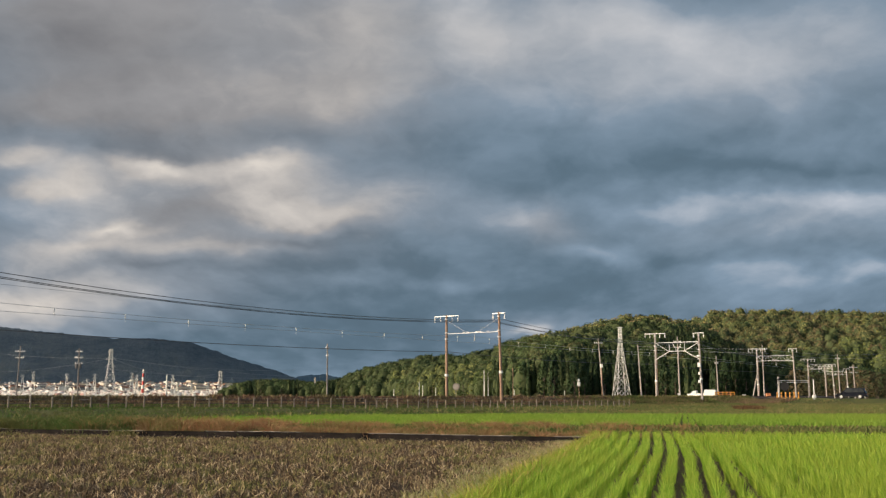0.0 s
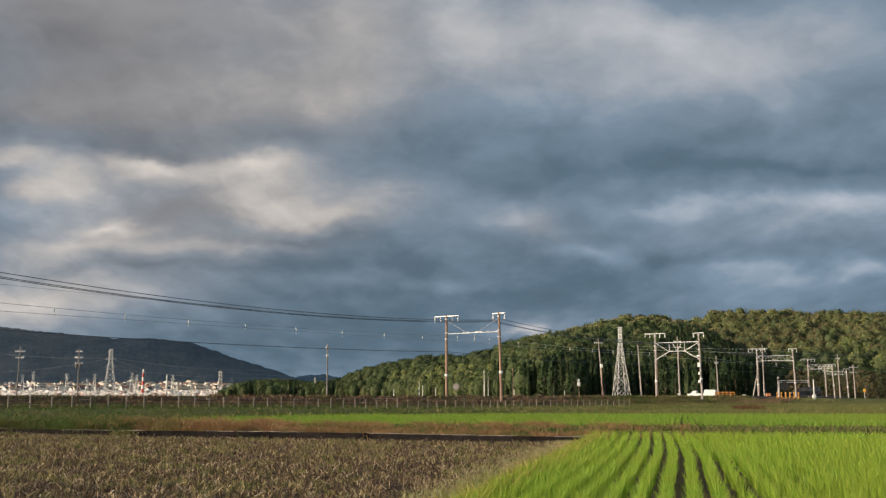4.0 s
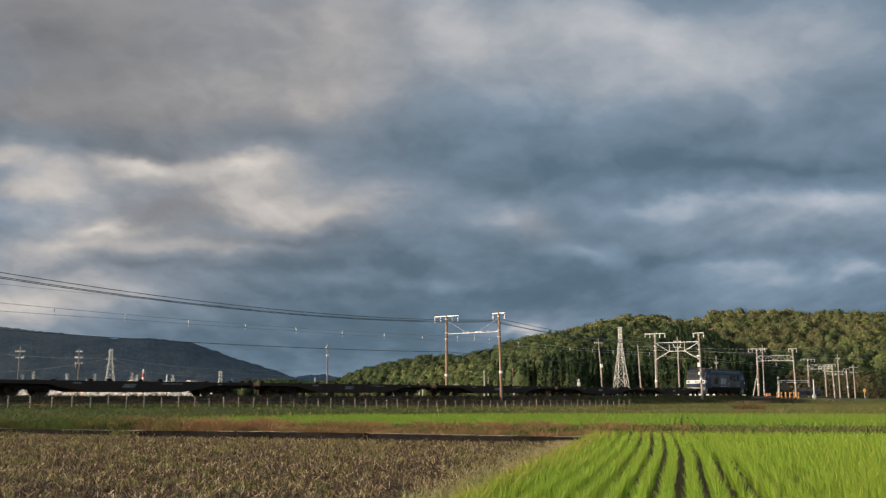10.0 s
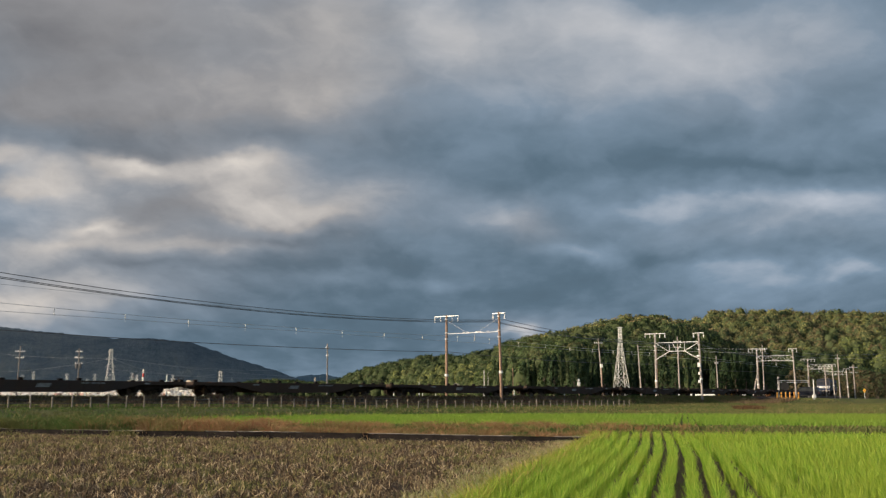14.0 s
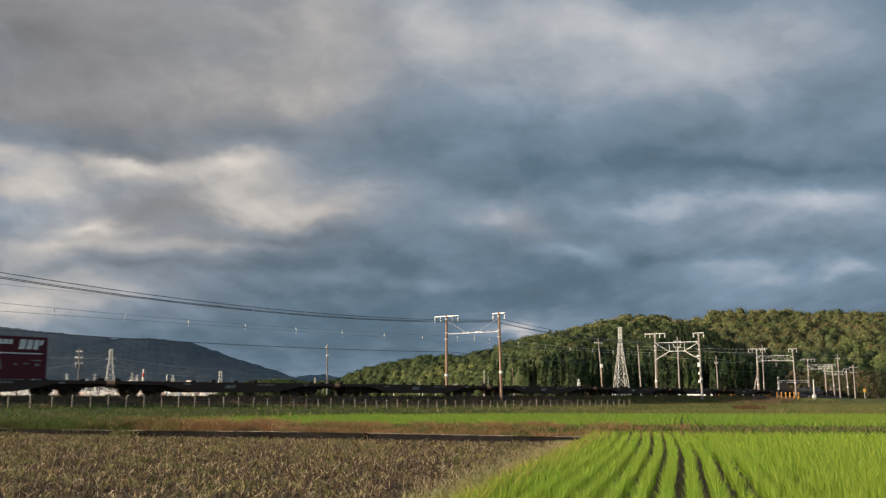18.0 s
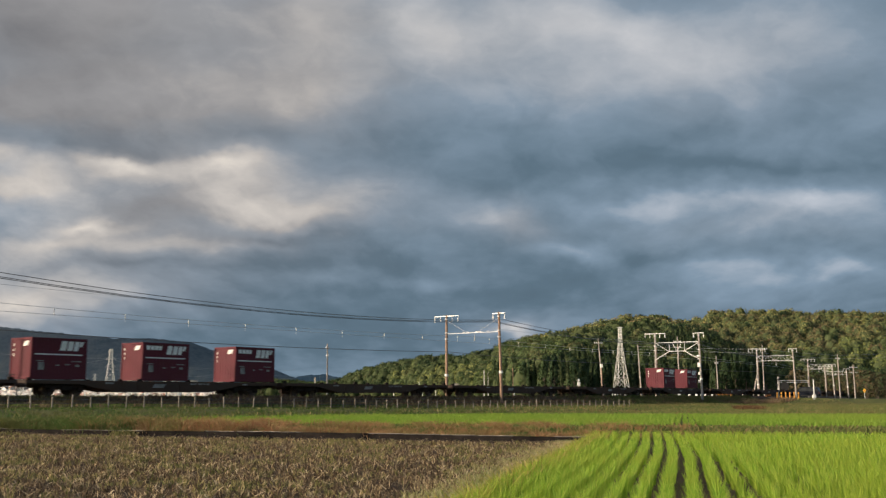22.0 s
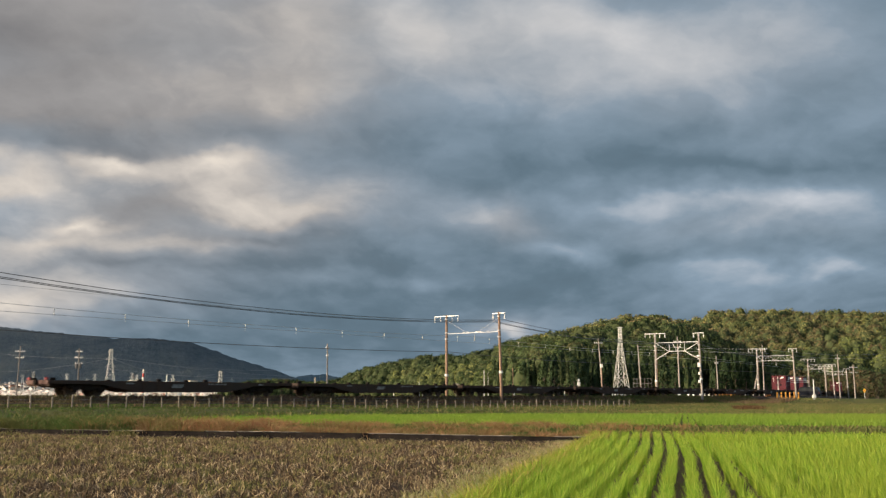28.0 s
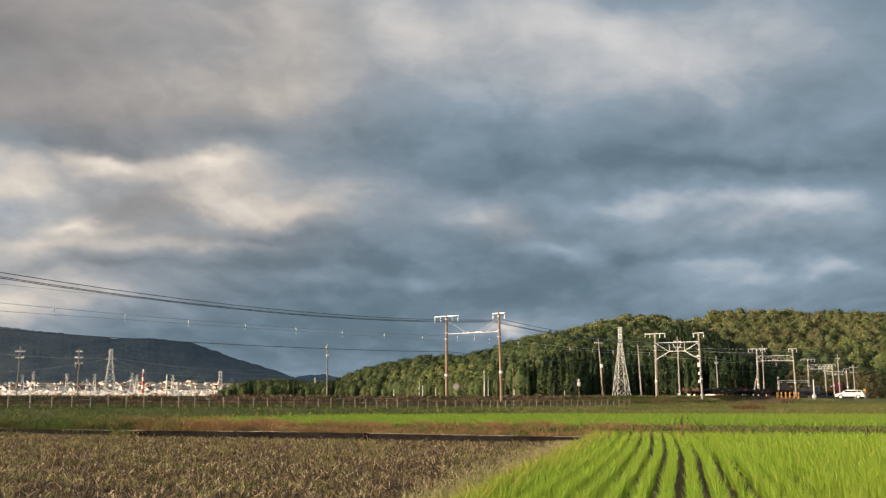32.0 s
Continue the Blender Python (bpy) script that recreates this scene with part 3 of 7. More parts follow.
def fields():
    patch("stubble_field", [(-34, -8), (7, -8), (7, board_y(7)), (-34, board_y(-34))], 0.004, "soil", "harvested field of bare brown soil")
    x0, y0 = rows_to_world(-8, -2.6)
    x1, y1 = rows_to_world(-8, 22)
    x2, y2 = rows_to_world(34, 22)
    x3, y3 = rows_to_world(33.2, -2.6)
    patch("rice_paddy", [(x0, y0), (x1, y1), (x2, y2), (x3, y3)], 0.008, "mud", "dark wet mud of a rice field")
    # young rice in rows
    near, mid, far, slim = [], [], [], []
    for r in range(-8, 67):
        w = r * 0.315 + 0.065
        u = np.arange(6.5, 33.5 + 0.04 * r, 0.165)
        u = u + rng.normal(0, 0.03, len(u))
        bend = -0.0072 * np.maximum(0, u - 20) ** 1.5
        x, y = rows_to_world(u, w + bend + rng.normal(0, 0.022, len(u)))
        ok = (np.abs(x / np.maximum(y, 0.1)) < 0.52) & (rng.uniform(0, 1, len(u)) > 0.05)
        if r in (2, 5):
            ok &= rng.uniform(0, 1, len(u)) > 0.25
        p = with_z(x[ok], y[ok])
        d = np.hypot(p[:, 0], p[:, 1])
        slim.append(p[(d < 23)] if r <= 9 else p[:0])
        near.append(p[d < 15] if r > 9 else p[:0])
        mid.append(p[(d >= (23 if r <= 9 else 15)) & (d < 23)])
        far.append(p[d >= 23])
    v, t = joined([blades(np.concatenate(slim), 44, 0.32, 0.0065, 0.034, 0.28), blades(np.concatenate(near), 38, 0.32, 0.007, 0.040, 0.33), blades(np.concatenate(mid), 24, 0.32, 0.010, 0.042, 0.33), blades(np.concatenate(far), 15, 0.31, 0.013, 0.042, 0.32)])
    tagged(from_arrays("rice_plants", v, t, "rice"), "bright green young rice in straight rows", "rice", kind="stuff")
    # the yellowing outer row beside the stubble
    u = np.arange(6.5, 33, 0.05)
    x, y = rows_to_world(u, -2.55 + rng.normal(0, 0.10, len(u)))
    v, t = blades(with_z(x, y), 6, 0.34, 0.013, 0.10, 0.6)
    tagged(from_arrays("yellow_rice_edge", v, t, "edge_rice"), "yellowing rice along the field's edge", "rice", kind="stuff")
    # dry grass on the strip between the fields
    n = 6400
    u = rng.uniform(6, 33, n)
    x, y = rows_to_world(u, -2.72 - np.abs(rng.normal(0, 0.46, n)))
    v, t = joined([blades(with_z(x[::2], y[::2]), 7, 0.10, 0.013, 0.08, 0.8), blades(with_z(x[1::2], y[1::2]), 7, 0.15, 0.010, 0.07, 0.7)])
    tagged(from_arrays("dry_edge_grass", v, t, "dry_grass"), "dry tan grass on the strip between two fields", "grass", kind="stuff")
    # stubble: cut clumps in rows, straw strewn over them
    sp = []
    for r in range(-120, 10):
        w = -2.9 + (r - 10) * 0.30
        u = np.arange(8, 48, 0.165)
        x, y = rows_to_world(u + rng.normal(0, 0.05, len(u)), w + rng.normal(0, 0.05, len(u)))
        ok = (y < board_y(x) - 0.22) & (np.abs(x / y) < 0.5) & (x > -33)
        sp.append(with_z(x[ok], y[ok]))
    sp = np.concatenate(sp)
    pick = np.array([0.8 * noise.noise(Vector((a * 0.8, b * 0.8, 0))) + 0.6 * noise.noise(Vector((a * 2.4, b * 2.4, 5))) for a, b in sp[:, :2]]) + rng.normal(0, 0.17, len(sp))
    rim = board_y(sp[:, 0]) - sp[:, 1] < 0.7
    sprout = sp[(pick > 0.16) & ~rim]
    short = sp[rim & (pick > -0.2)]
    sp = sp[(pick <= 0.16) & (pick > -0.46) & ~rim]
    d = np.hypot(sp[:, 0], sp[:, 1])
    v, t = joined([blades(sprout[::2], 12, 0.115, 0.013, 0.05, 0.75, 0.2), blades(sprout[1::2], 12, 0.15, 0.013, 0.055, 0.65, 0.2)])
    tagged(from_arrays("stubble_regrowth", v, t, "regrowth"), "green shoots growing again from cut rice stubble", "stubble", kind="stuff")
    v, t = joined([blades(sp[d < 20], 14, 0.12, 0.012, 0.055, 0.8, 0.1), blades(sp[d >= 20], 9, 0.12, 0.017, 0.06, 0.8, 0.1), blades(short, 8, 0.06, 0.016, 0.06, 1.2, 0.1)])
    tagged(from_arrays("rice_stubble", v, t, "straw"), "cut rice stubble with strewn brown straw", "stubble", kind="stuff")
    n = 36000
    y = rng.uniform(12, 42, n)
    x = rng.uniform(-0.47, 0.28, n) * y
    ww = x * math.cos(radians(13.4)) - y * math.sin(radians(13.4))
    ok = (y < board_y(x) - 0.3) & (ww < -2.8)
    p = with_z(x[ok], y[ok])
    n = len(p)
    a = rng.uniform(0, np.pi, n)
    L = rng.uniform(0.06, 0.22, n)
    dx = np.stack([np.cos(a) * L, np.sin(a) * L, rng.uniform(-0.02, 0.06, n)], 1)
    wd = np.stack([-np.sin(a), np.cos(a), np.zeros(n)], 1) * 0.008
    up = np.array([0, 0, 1.0]) * rng.uniform(0.02, 0.10, n)[:, None]
    vv = np.stack([p + up - wd, p + up + wd, p + up + dx + wd, p + up + dx - wd], 1).reshape(-1, 3)
    k = np.arange(n)[:, None] * 4
    tt = np.concatenate([k + np.array([[0, 1, 2]]), k + np.array([[0, 2, 3]])], 1).reshape(-1, 3)
    tagged(from_arrays("loose_straw", vv, tt, "straw"), "loose brown straw lying on the harvested field", "straw", kind="stuff")
    # the bank behind the boards
    n = 6400
    x = rng.uniform(-22, 12, n)
    y = np.maximum(board_y(x), 31.5) + 0.25 + rng.uniform(0, 1, n) * (41.4 - 0.06 * x - np.maximum(board_y(x), 31.5))
    lump = np.array([noise.noise(Vector((a * 0.85, b * 0.45, 3))) + 0.5 * noise.noise(Vector((a * 2.1, b * 1.2, 8))) for a, b in zip(x, y)])
    rust = (x < 5 + rng.normal(0, 3, n)) & (x > -11.5 + rng.normal(0, 1.5, n)) & (lump > -0.10 + rng.normal(0, 0.10, n))
    high = rust & (lump > 0.16)
    rust &= ~high
    tall = np.interp(x, [-11.5, -2.0], [1.7, 1.0])
    v, t = joined([blades(with_z(x[rust], y[rust]), 12, 0.20 * np.repeat(tall[rust], 12), 0.016, 0.24, 1.2), blades(with_z(x[high], y[high]), 18, 0.33 * np.repeat(tall[high], 18), 0.016, 0.24, 1.1)])
    tagged(from_arrays("bank_weeds", v, t, "red_weed"), "rust-brown weeds on the bank between fields", "weeds", kind="stuff")
    n = 7000
    x = rng.uniform(-24, 26, n)
    lo = np.where(x < 4, np.maximum(board_y(x), 31.5) + 0.25, 33.6 - 0.24 * x)
    y = lo + rng.uniform(0, 1, n) * (41.5 - 0.06 * x - lo)
    lump = np.array([noise.noise(Vector((a * 0.85, b * 0.45, 3))) + 0.5 * noise.noise(Vector((a * 2.1, b * 1.2, 8))) for a, b in zip(x, y)])
    keep = ((x > 3) & (rng.uniform(0, 1, n) < 0.4)) | (x < -11) | (lump < -0.04) & (x <= 3)
    v, t = joined([blades(with_z(x[keep & (x <= 3) & (lump < 0.05)], y[keep & (x <= 3) & (lump < 0.05)]), 10, 0.20, 0.020, 0.22, 0.9), blades(with_z(x[keep & (x <= 3) & (lump >= 0.05)], y[keep & (x <= 3) & (lump >= 0.05)]), 22, 0.48, 0.020, 0.30, 1.1), blades(with_z(x[keep & (x > 3)], y[keep & (x > 3)]), 9, 0.11, 0.020, 0.22, 0.9)])
    dry = (x > 2) & ~keep
    bv, bt = blades(with_z(x[dry], y[dry]), 9, 0.12, 0.020, 0.22, 0.9)
    tagged(from_arrays("bank_dry_grass", bv, bt, "verge"), "dry reddish-olive grass on the bank between fields", "grass", kind="stuff")
    tagged(from_arrays("bank_grass", v, t, "grass"), "short green grass on the bank between fields", "grass", kind="stuff")
    n = 420
    x, y = rng.uniform(26.9, 28.7, n), rng.normal(92, 1.1, n)
    v, t = blades(with_z(x, y), 10, 0.42, 0.03, 0.2, 0.8)
    tagged(from_arrays("rust_tuft", v, t, "dark_rust"), "tuft of rust-red weeds on the verge", "weeds", kind="stuff")
    # tall dry weeds on the slope before the level crossing
    n = 520
    s = rng.uniform(128.78, 155.46, n)
    o = rng.uniform(3.6, 7.5, n)
    q = np.array([along(a, b)[:2] for a, b in zip(s, o)])
    v, t = blades(with_z(q[:, 0], q[:, 1]), 12, 0.48, 0.035, 0.35, 0.8)
    tagged(from_arrays("tall_dry_weeds", v, t, "brown_weed"), "tall pinkish-brown dry weeds beside the level crossing", "weeds", kind="stuff")
    # a taller green tuft growing over the boards
    n = 34
    x = rng.normal(-10.9, 0.30, n)
    v, t = blades(with_z(x, board_y(x) - 0.25 + rng.normal(0, 0.12, n)), 9, 0.27, 0.012, 0.10, 0.8)
    tagged(from_arrays("edge_tuft", v, t, "regrowth"), "pale green tuft of grass at the field's edge", "grass", kind="stuff")
    # green grass hanging over the boards at the field's corner
    n = 260
    x = rng.uniform(-19.5, -10.9, n)
    v, t = blades(with_z(x, board_y(x) + rng.uniform(0.08, 0.45, n)), 9, 0.34, 0.013, 0.12, 1.0)
    tagged(from_arrays("overhanging_grass", v, t, "grass"), "lush green grass hanging over the board edging", "grass", kind="stuff")
    # far strip of rice
    sp = []
    for r in range(-140, 190):
        w = r * 0.30
        u = np.arange(34, 76, 0.26)
        x, y = rows_to_world(u + rng.normal(0, 0.04, len(u)), w + rng.normal(0, 0.03, len(u)))
        s, off = line_coords(x, y)
        ok = (y > 41.6 - 0.06 * x) & (y < 64 - 0.05 * x) & (off > 15) & (np.abs(x / y) < 0.5) & (x > -13.5)
        sp.append(with_z(x[ok], y[ok]))
    v, t = blades(np.concatenate(sp), 7, 0.27, 0.022, 0.06, 0.35)
    tagged(from_arrays("far_rice_plants", v, t, "rice_far"), "bright green rice strip beyond the bank", "rice", kind="stuff")
    # rough grass: verge by the railway, left corner, dividing strip
    n = 32000
    y = rng.uniform(36, 170, n)
    x = rng.uniform(-0.5, 0.5, n) * y
    s, off = line_coords(x, y)
    strip = (y > 41.4 - 0.06 * x) & (y < 64.3 - 0.05 * x) & (off > 14.8) & (x > -13.7)
    ok = (off > 4.5) & ~strip & (y > board_y(x) + 5)
    path = (off > 13.0) & (off < 16.5) & (x < -7) & (rng.uniform(0, 1, len(x)) < 0.5)
    green = ok & ~path & ((x < 4 + rng.normal(0, 6, len(x))) | ((s > CROSS_S - 14) & (off < 13) & (rng.uniform(0, 1, len(x)) < 0.7)))
    dry = ok & ~green & ~((np.abs(s - CROSS_S) < 9) & (off > 1) & (rng.uniform(0, 1, len(x)) < 0.9))
    low = off < 13
    v, t = joined([blades(with_z(x[green & ~low], y[green & ~low]), 9, 0.22, 0.04, 0.35, 0.9), blades(with_z(x[green & low], y[green & low]), 9, 0.10, 0.04, 0.35, 0.9)])
    tagged(from_arrays("verge_grass", v, t, "grass"), "rough green grass beside the railway", "grass", kind="stuff")
    v, t = blades(with_z(x[dry], y[dry]), 7, 0.18, 0.055, 0.4, 0.9)
    tagged(from_arrays("dry_verge", v, t, "verge"), "dry brown and olive grass beside the road", "grass", kind="stuff")
    n = 10000
    s = np.where(rng.uniform(0, 1, n) < 0.62, rng.uniform(22, 100, n), rng.uniform(100, 150, n))
    o = 1.55 + 5.6 * rng.uniform(0, 1, n) ** 1.4
    q = np.array([along(a, b)[:2] for a, b in zip(s, o)])
    bed = np.zeros((n, 3))
    bed[:, 2] = np.maximum(0, 1.14 - 0.69 * (o - 1.75) - ground_z(q[:, 0], q[:, 1]))
    far_part = s > 96 + rng.normal(0, 5, n)
    olive = far_part & (rng.uniform(0, 1, n) < 0.75)
    v, t = blades(with_z(q[olive, 0], q[olive, 1]) + bed[olive], 9, 0.24, 0.05, 0.35, 0.9)
    tagged(from_arrays("olive_lineside_grass", v, t, "verge"), "olive grass on the slope towards the level crossing", "grass", kind="stuff")
    lush = ~olive & (o > 3.9) & (rng.uniform(0, 1, n) < 0.72)
    v, t = blades(with_z(q[lush, 0], q[lush, 1]) + bed[lush], 9, 0.24, 0.04, 0.3, 0.9)
    tagged(from_arrays("lineside_grass", v, t, "grass"), "green grass at the foot of the railway embankment", "grass", kind="stuff")
    q, bed = q[~olive & ~lush], bed[~olive & ~lush]
    lump = np.array([noise.noise(Vector((a * 0.5, b * 0.5, 21))) for a, b in q]) + rng.normal(0, 0.1, len(q))
    v, t = joined([blades((with_z(q[:, 0], q[:, 1]) + bed)[lump < 0.05], 8, 0.17, 0.04, 0.3, 0.9), blades((with_z(q[:, 0], q[:, 1]) + bed)[lump >= 0.05], 11, 0.30, 0.035, 0.3, 0.8)])
    tagged(from_arrays("lineside_weeds", v, t, "brown_weed"), "dry brown weeds along the railway embankment", "weeds", kind="stuff")


# ---- distance: cloud sheet, mountain, wooded hills ----
def cloud_sheet():
    """A wide shallow vault of cloud before the viewer; it drifts to the left."""
    M["cloud"] = cloud_sheet_material()
    across = np.linspace(-1, 1, 110)
    ys = np.concatenate([np.linspace(450, 3000, 90), np.linspace(3030, 4890, 90)])
    gx, gy = np.meshgrid(across, ys)
    # unseen side wings past 1780 m are added to shade the mountain only
    gx = gx * (0.72 * gy + 260 + 2600 * smooth(gy, 1780, 2080))
    r = np.hypot(gx * 0.75, gy)
    z = 640 * (1 - (r / 4890) ** 2) + 2
    v = np.stack([gx, gy, z], 2).reshape(-1, 3)
    uv = np.stack([gx / gy, (z - EYE[2]) / gy], 2).reshape(-1, 2)
    i = np.arange(len(v)).reshape(gx.shape)
    a, b, c, d = i[:-1, :-1].ravel(), i[:-1, 1:].ravel(), i[1:, 1:].ravel(), i[1:, :-1].ravel()
    t = np.concatenate([np.stack([a, b, c], 1), np.stack([a, c, d], 1)])
    keep = (v[t][:, :, 2] > -25).all(1)
    ob = from_arrays("cloud_backdrop", v, t[keep], "cloud", uv)
    return tagged(ob, "grey rain cloud with bright gaps over the plain", "sky", kind="structure")


def ridge(name, knots, depth, back, material, label, rough=0.02, base=-6.0, front=0.82):
    """A mountain range: tops by (across, up) slopes at one depth, with folds on its slope."""
    ks = np.array(knots)
    h = np.linspace(ks[0, 0], ks[-1, 0], 460)
    top = np.interp(h, ks[:, 0], ks[:, 1]) * depth
    # single trees on the crest
    top = top + depth * 0.0009 * np.array([noise.fractal(Vector((a * 210, 0.3, 7.7)), 0.7, 2.0, 4) for a in h])
    rows = []
    for f in np.linspace(0, 1, 26):
        d = depth * (front + (1 - front) * f)
        zz = base + (top - base) * f ** 1.15
        fold = np.array([noise.fractal(Vector((a * 26, f * 3.0, 3.1)), 1.0, 2.0, 5) for a in h])
        zz = zz + fold * top * rough * (1 + 5 * (1 - f)) * min(1, f * 3)
        rows.append(np.stack([h * depth * (front + (1 - front) * f) / 1.0, np.full_like(h, d), zz], 1))
    rows.append(np.stack([h * depth * 1.02, np.full_like(h, depth + back), np.full_like(h, base)], 1))
    v = np.stack(rows)
    i = np.arange(v.shape[0] * v.shape[1]).reshape(v.shape[:2])
    a, b, c, d = i[:-1, :-1].ravel(), i[:-1, 1:].ravel(), i[1:, 1:].ravel(), i[1:, :-1].ravel()
    ob = from_arrays(name, v.reshape(-1, 3), np.concatenate([np.stack([a, b, c], 1), np.stack([a, c, d], 1)]), material)
    return tagged(ob, label, "mountain", kind="structure")


def leaf_ball(n, shape, rs, clumps, rad, flat):
    """n leaf pieces on clumps that sit over a crown; shape gives the radius at a height 0..1. Places and outward ways."""
    z = (np.arange(clumps) + rs.uniform(0, 1, clumps)) / clumps
    a = np.arange(clumps) * 2.4 + rs.uniform(-0.5, 0.5, clumps)
    r = shape(z) * rs.uniform(0.62, 1.02, clumps)
    mid = np.stack([np.cos(a) * r, np.sin(a) * r, z], 1)
    size = rad * rs.uniform(0.65, 1.25, clumps)
    j = rs.integers(0, clumps, n)
    w = rs.normal(0, 1, (n, 3))
    w[:, 2] = w[:, 2] * 0.9 + 0.35
    w += 0.6 * np.stack([np.cos(a[j]), np.sin(a[j]), np.zeros(n)], 1)
    w /= np.linalg.norm(w, axis=1, keepdims=True)
    c = mid[j] + w * size[j][:, None] * rs.uniform(0.7, 1.08, n)[:, None] * np.array([1, 1, flat])
    return c, w


def crown_mesh(kind, rs, n):
    """A crown one metre high in units: leaf pieces and a dark inner body, as arrays with a per-part split."""
    if kind == "cedar":
        c, out = leaf_ball(n, lambda z: 0.165 * (1 - z) ** 0.8 * smooth(z, -0.12, 0.12) + 0.006, rs, 60, 0.046, 1.5)
        size = 0.033
    else:
        c, out = leaf_ball(n, lambda z: 0.33 * np.sqrt(np.clip(1 - (2 * z - 1) ** 2 * 0.94, 0, 1)) ** 0.8 + 0.01, rs, 84, 0.076, 0.8)
        size = 0.034
    m = len(c)
    s = size * rs.uniform(0.5, 1.3, m)[:, None]
    tall_piece = np.array([0.8, 0.8, 1.7]) if kind == "cedar" else np.array([1.0, 1.0, 0.9])
    u = rs.normal(0, 1, (m, 3))
    nrm = out + 0.42 * rs.normal(0, 1, (m, 3)) + np.array([0, 0, 0.15])
    nrm /= np.linalg.norm(nrm, axis=1, keepdims=True)
    u = np.cross(nrm, u)
    u /= np.linalg.norm(u, axis=1, keepdims=True)
    w = np.cross(nrm, u)
    u, w = u * tall_piece, w * tall_piece
    q = [c + u * s * rs.uniform(0.8, 1.5, (m, 1)), c - u * s * rs.uniform(0.3, 0.8, (m, 1)) + w * s * rs.uniform(0.6, 1.3, (m, 1)), c - u * s * rs.uniform(0.3, 0.8, (m, 1)) - w * s * rs.uniform(0.6, 1.3, (m, 1))]
    v = np.stack(q, 1).reshape(-1, 3)
    t = np.arange(m * 3).reshape(-1, 3)
    mid = np.array([0, 0, 0.42])
    ball = (c - mid) * (np.array([3.2, 3.2, 0.8]) if kind == "cedar" else np.array([1.6, 1.6, 1.1]))
    ball /= np.linalg.norm(ball, axis=1, keepdims=True)
    soft = 0.62 * ball + 0.38 * out + 0.22 * rs.normal(0, 1, (m, 3))
    soft /= np.linalg.norm(soft, axis=1, keepdims=True)
    return v, t, np.repeat(soft, 3, axis=0)


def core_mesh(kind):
    """A small ringed solid, dark in place of the shade inside a crown."""
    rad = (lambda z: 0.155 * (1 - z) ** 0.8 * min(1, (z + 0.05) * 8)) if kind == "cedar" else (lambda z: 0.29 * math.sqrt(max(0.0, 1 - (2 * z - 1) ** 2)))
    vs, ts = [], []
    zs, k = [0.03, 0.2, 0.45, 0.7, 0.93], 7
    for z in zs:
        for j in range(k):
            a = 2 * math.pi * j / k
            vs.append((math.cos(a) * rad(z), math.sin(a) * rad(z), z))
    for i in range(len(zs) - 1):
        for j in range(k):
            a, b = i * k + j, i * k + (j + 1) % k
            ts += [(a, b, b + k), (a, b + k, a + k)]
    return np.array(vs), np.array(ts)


def scatter(template, places, heights, widths, turns):
    """Copies of a template of verts and tris at places, in one pair of arrays."""
    v, t = template[:2]
    ca, sa_ = np.cos(turns)[:, None], np.sin(turns)[:, None]
    x = (v[None, :, 0] * ca - v[None, :, 1] * sa_) * widths[:, None] + places[:, 0:1]
    y = (v[None, :, 0] * sa_ + v[None, :, 1] * ca) * widths[:, None] + places[:, 1:2]
    z = v[None, :, 2] * heights[:, None] + places[:, 2:3]
    vv = np.stack([x, y, z], 2).reshape(-1, 3)
    tt = (t[None] + (np.arange(len(places)) * len(v))[:, None, None]).reshape(-1, 3)
    return vv, tt


def turned(template, turns):
    """The shading ways of a scattered template."""
    w = template[2]
    ca, sa_ = np.cos(turns)[:, None], np.sin(turns)[:, None]
    return np.stack([w[None, :, 0] * ca - w[None, :, 1] * sa_, w[None, :, 0] * sa_ + w[None, :, 1] * ca, np.repeat(w[None, :, 2], len(turns), 0)], 2).reshape(-1, 3)


def hill_profile(knots):
    ks = np.array(knots)
    return lambda h: np.interp(h, ks[:, 0], ks[:, 1])


# tops of the woods as slopes (across, up), seen from the viewer's place
WOOD_TOP = hill_profile([(-0.2188, 0.0055), (-0.2143, 0.0083), (-0.2059, 0.0116), (-0.192, 0.0149), (-0.1697, 0.0177), (-0.1473, 0.016), (-0.125, 0.0149), (-0.1094, 0.016), (-0.0999, 0.0182), (-0.0904, 0.0243), (-0.0804, 0.0276), (-0.0692, 0.0309), (-0.0469, 0.0348), (-0.0218, 0.0409), (0.0089, 0.0415), (0.026, 0.0425), (0.0354, 0.0456), (0.0445, 0.0479), (0.0614, 0.0512), (0.0668, 0.0548), (0.090, 0.0597), (0.1206, 0.0641), (0.1485, 0.0718), (0.1875, 0.0806), (0.2182, 0.0806), (0.2294, 0.074), (0.2601, 0.0668), (0.2824, 0.053), (0.3075, 0.0364), (0.3159, 0.0254)])
BACK_TOP = hill_profile([(0.1931, 0.0591), (0.2238, 0.0745), (0.2545, 0.0801), (0.2685, 0.0861), (0.288, 0.0872), (0.3271, 0.0878), (0.3438, 0.0861), (0.3717, 0.0861), (0.3996, 0.0867), (0.4376, 0.0856), (0.4778, 0.0834), (0.5392, 0.0729)])


def wood_front(h):
    return 560 - 275 * smooth(h, -0.15, 0.12) + 8 * np.sin(h * 40)


def hill_height(x, y, top, front, span, tall):
    h = x / y
    f0 = front(h)
    t = np.clip((y - f0) / span, 0, 1)
    crest = np.maximum(top(h) * (f0 + span) + EYE[2] - tall, 0.9)
    return 0.7 + (crest - 0.7) * t ** 0.9 * np.where(y > f0 + span, np.maximum(0.0, 1 - (y - f0 - span) / 90), 1.0)


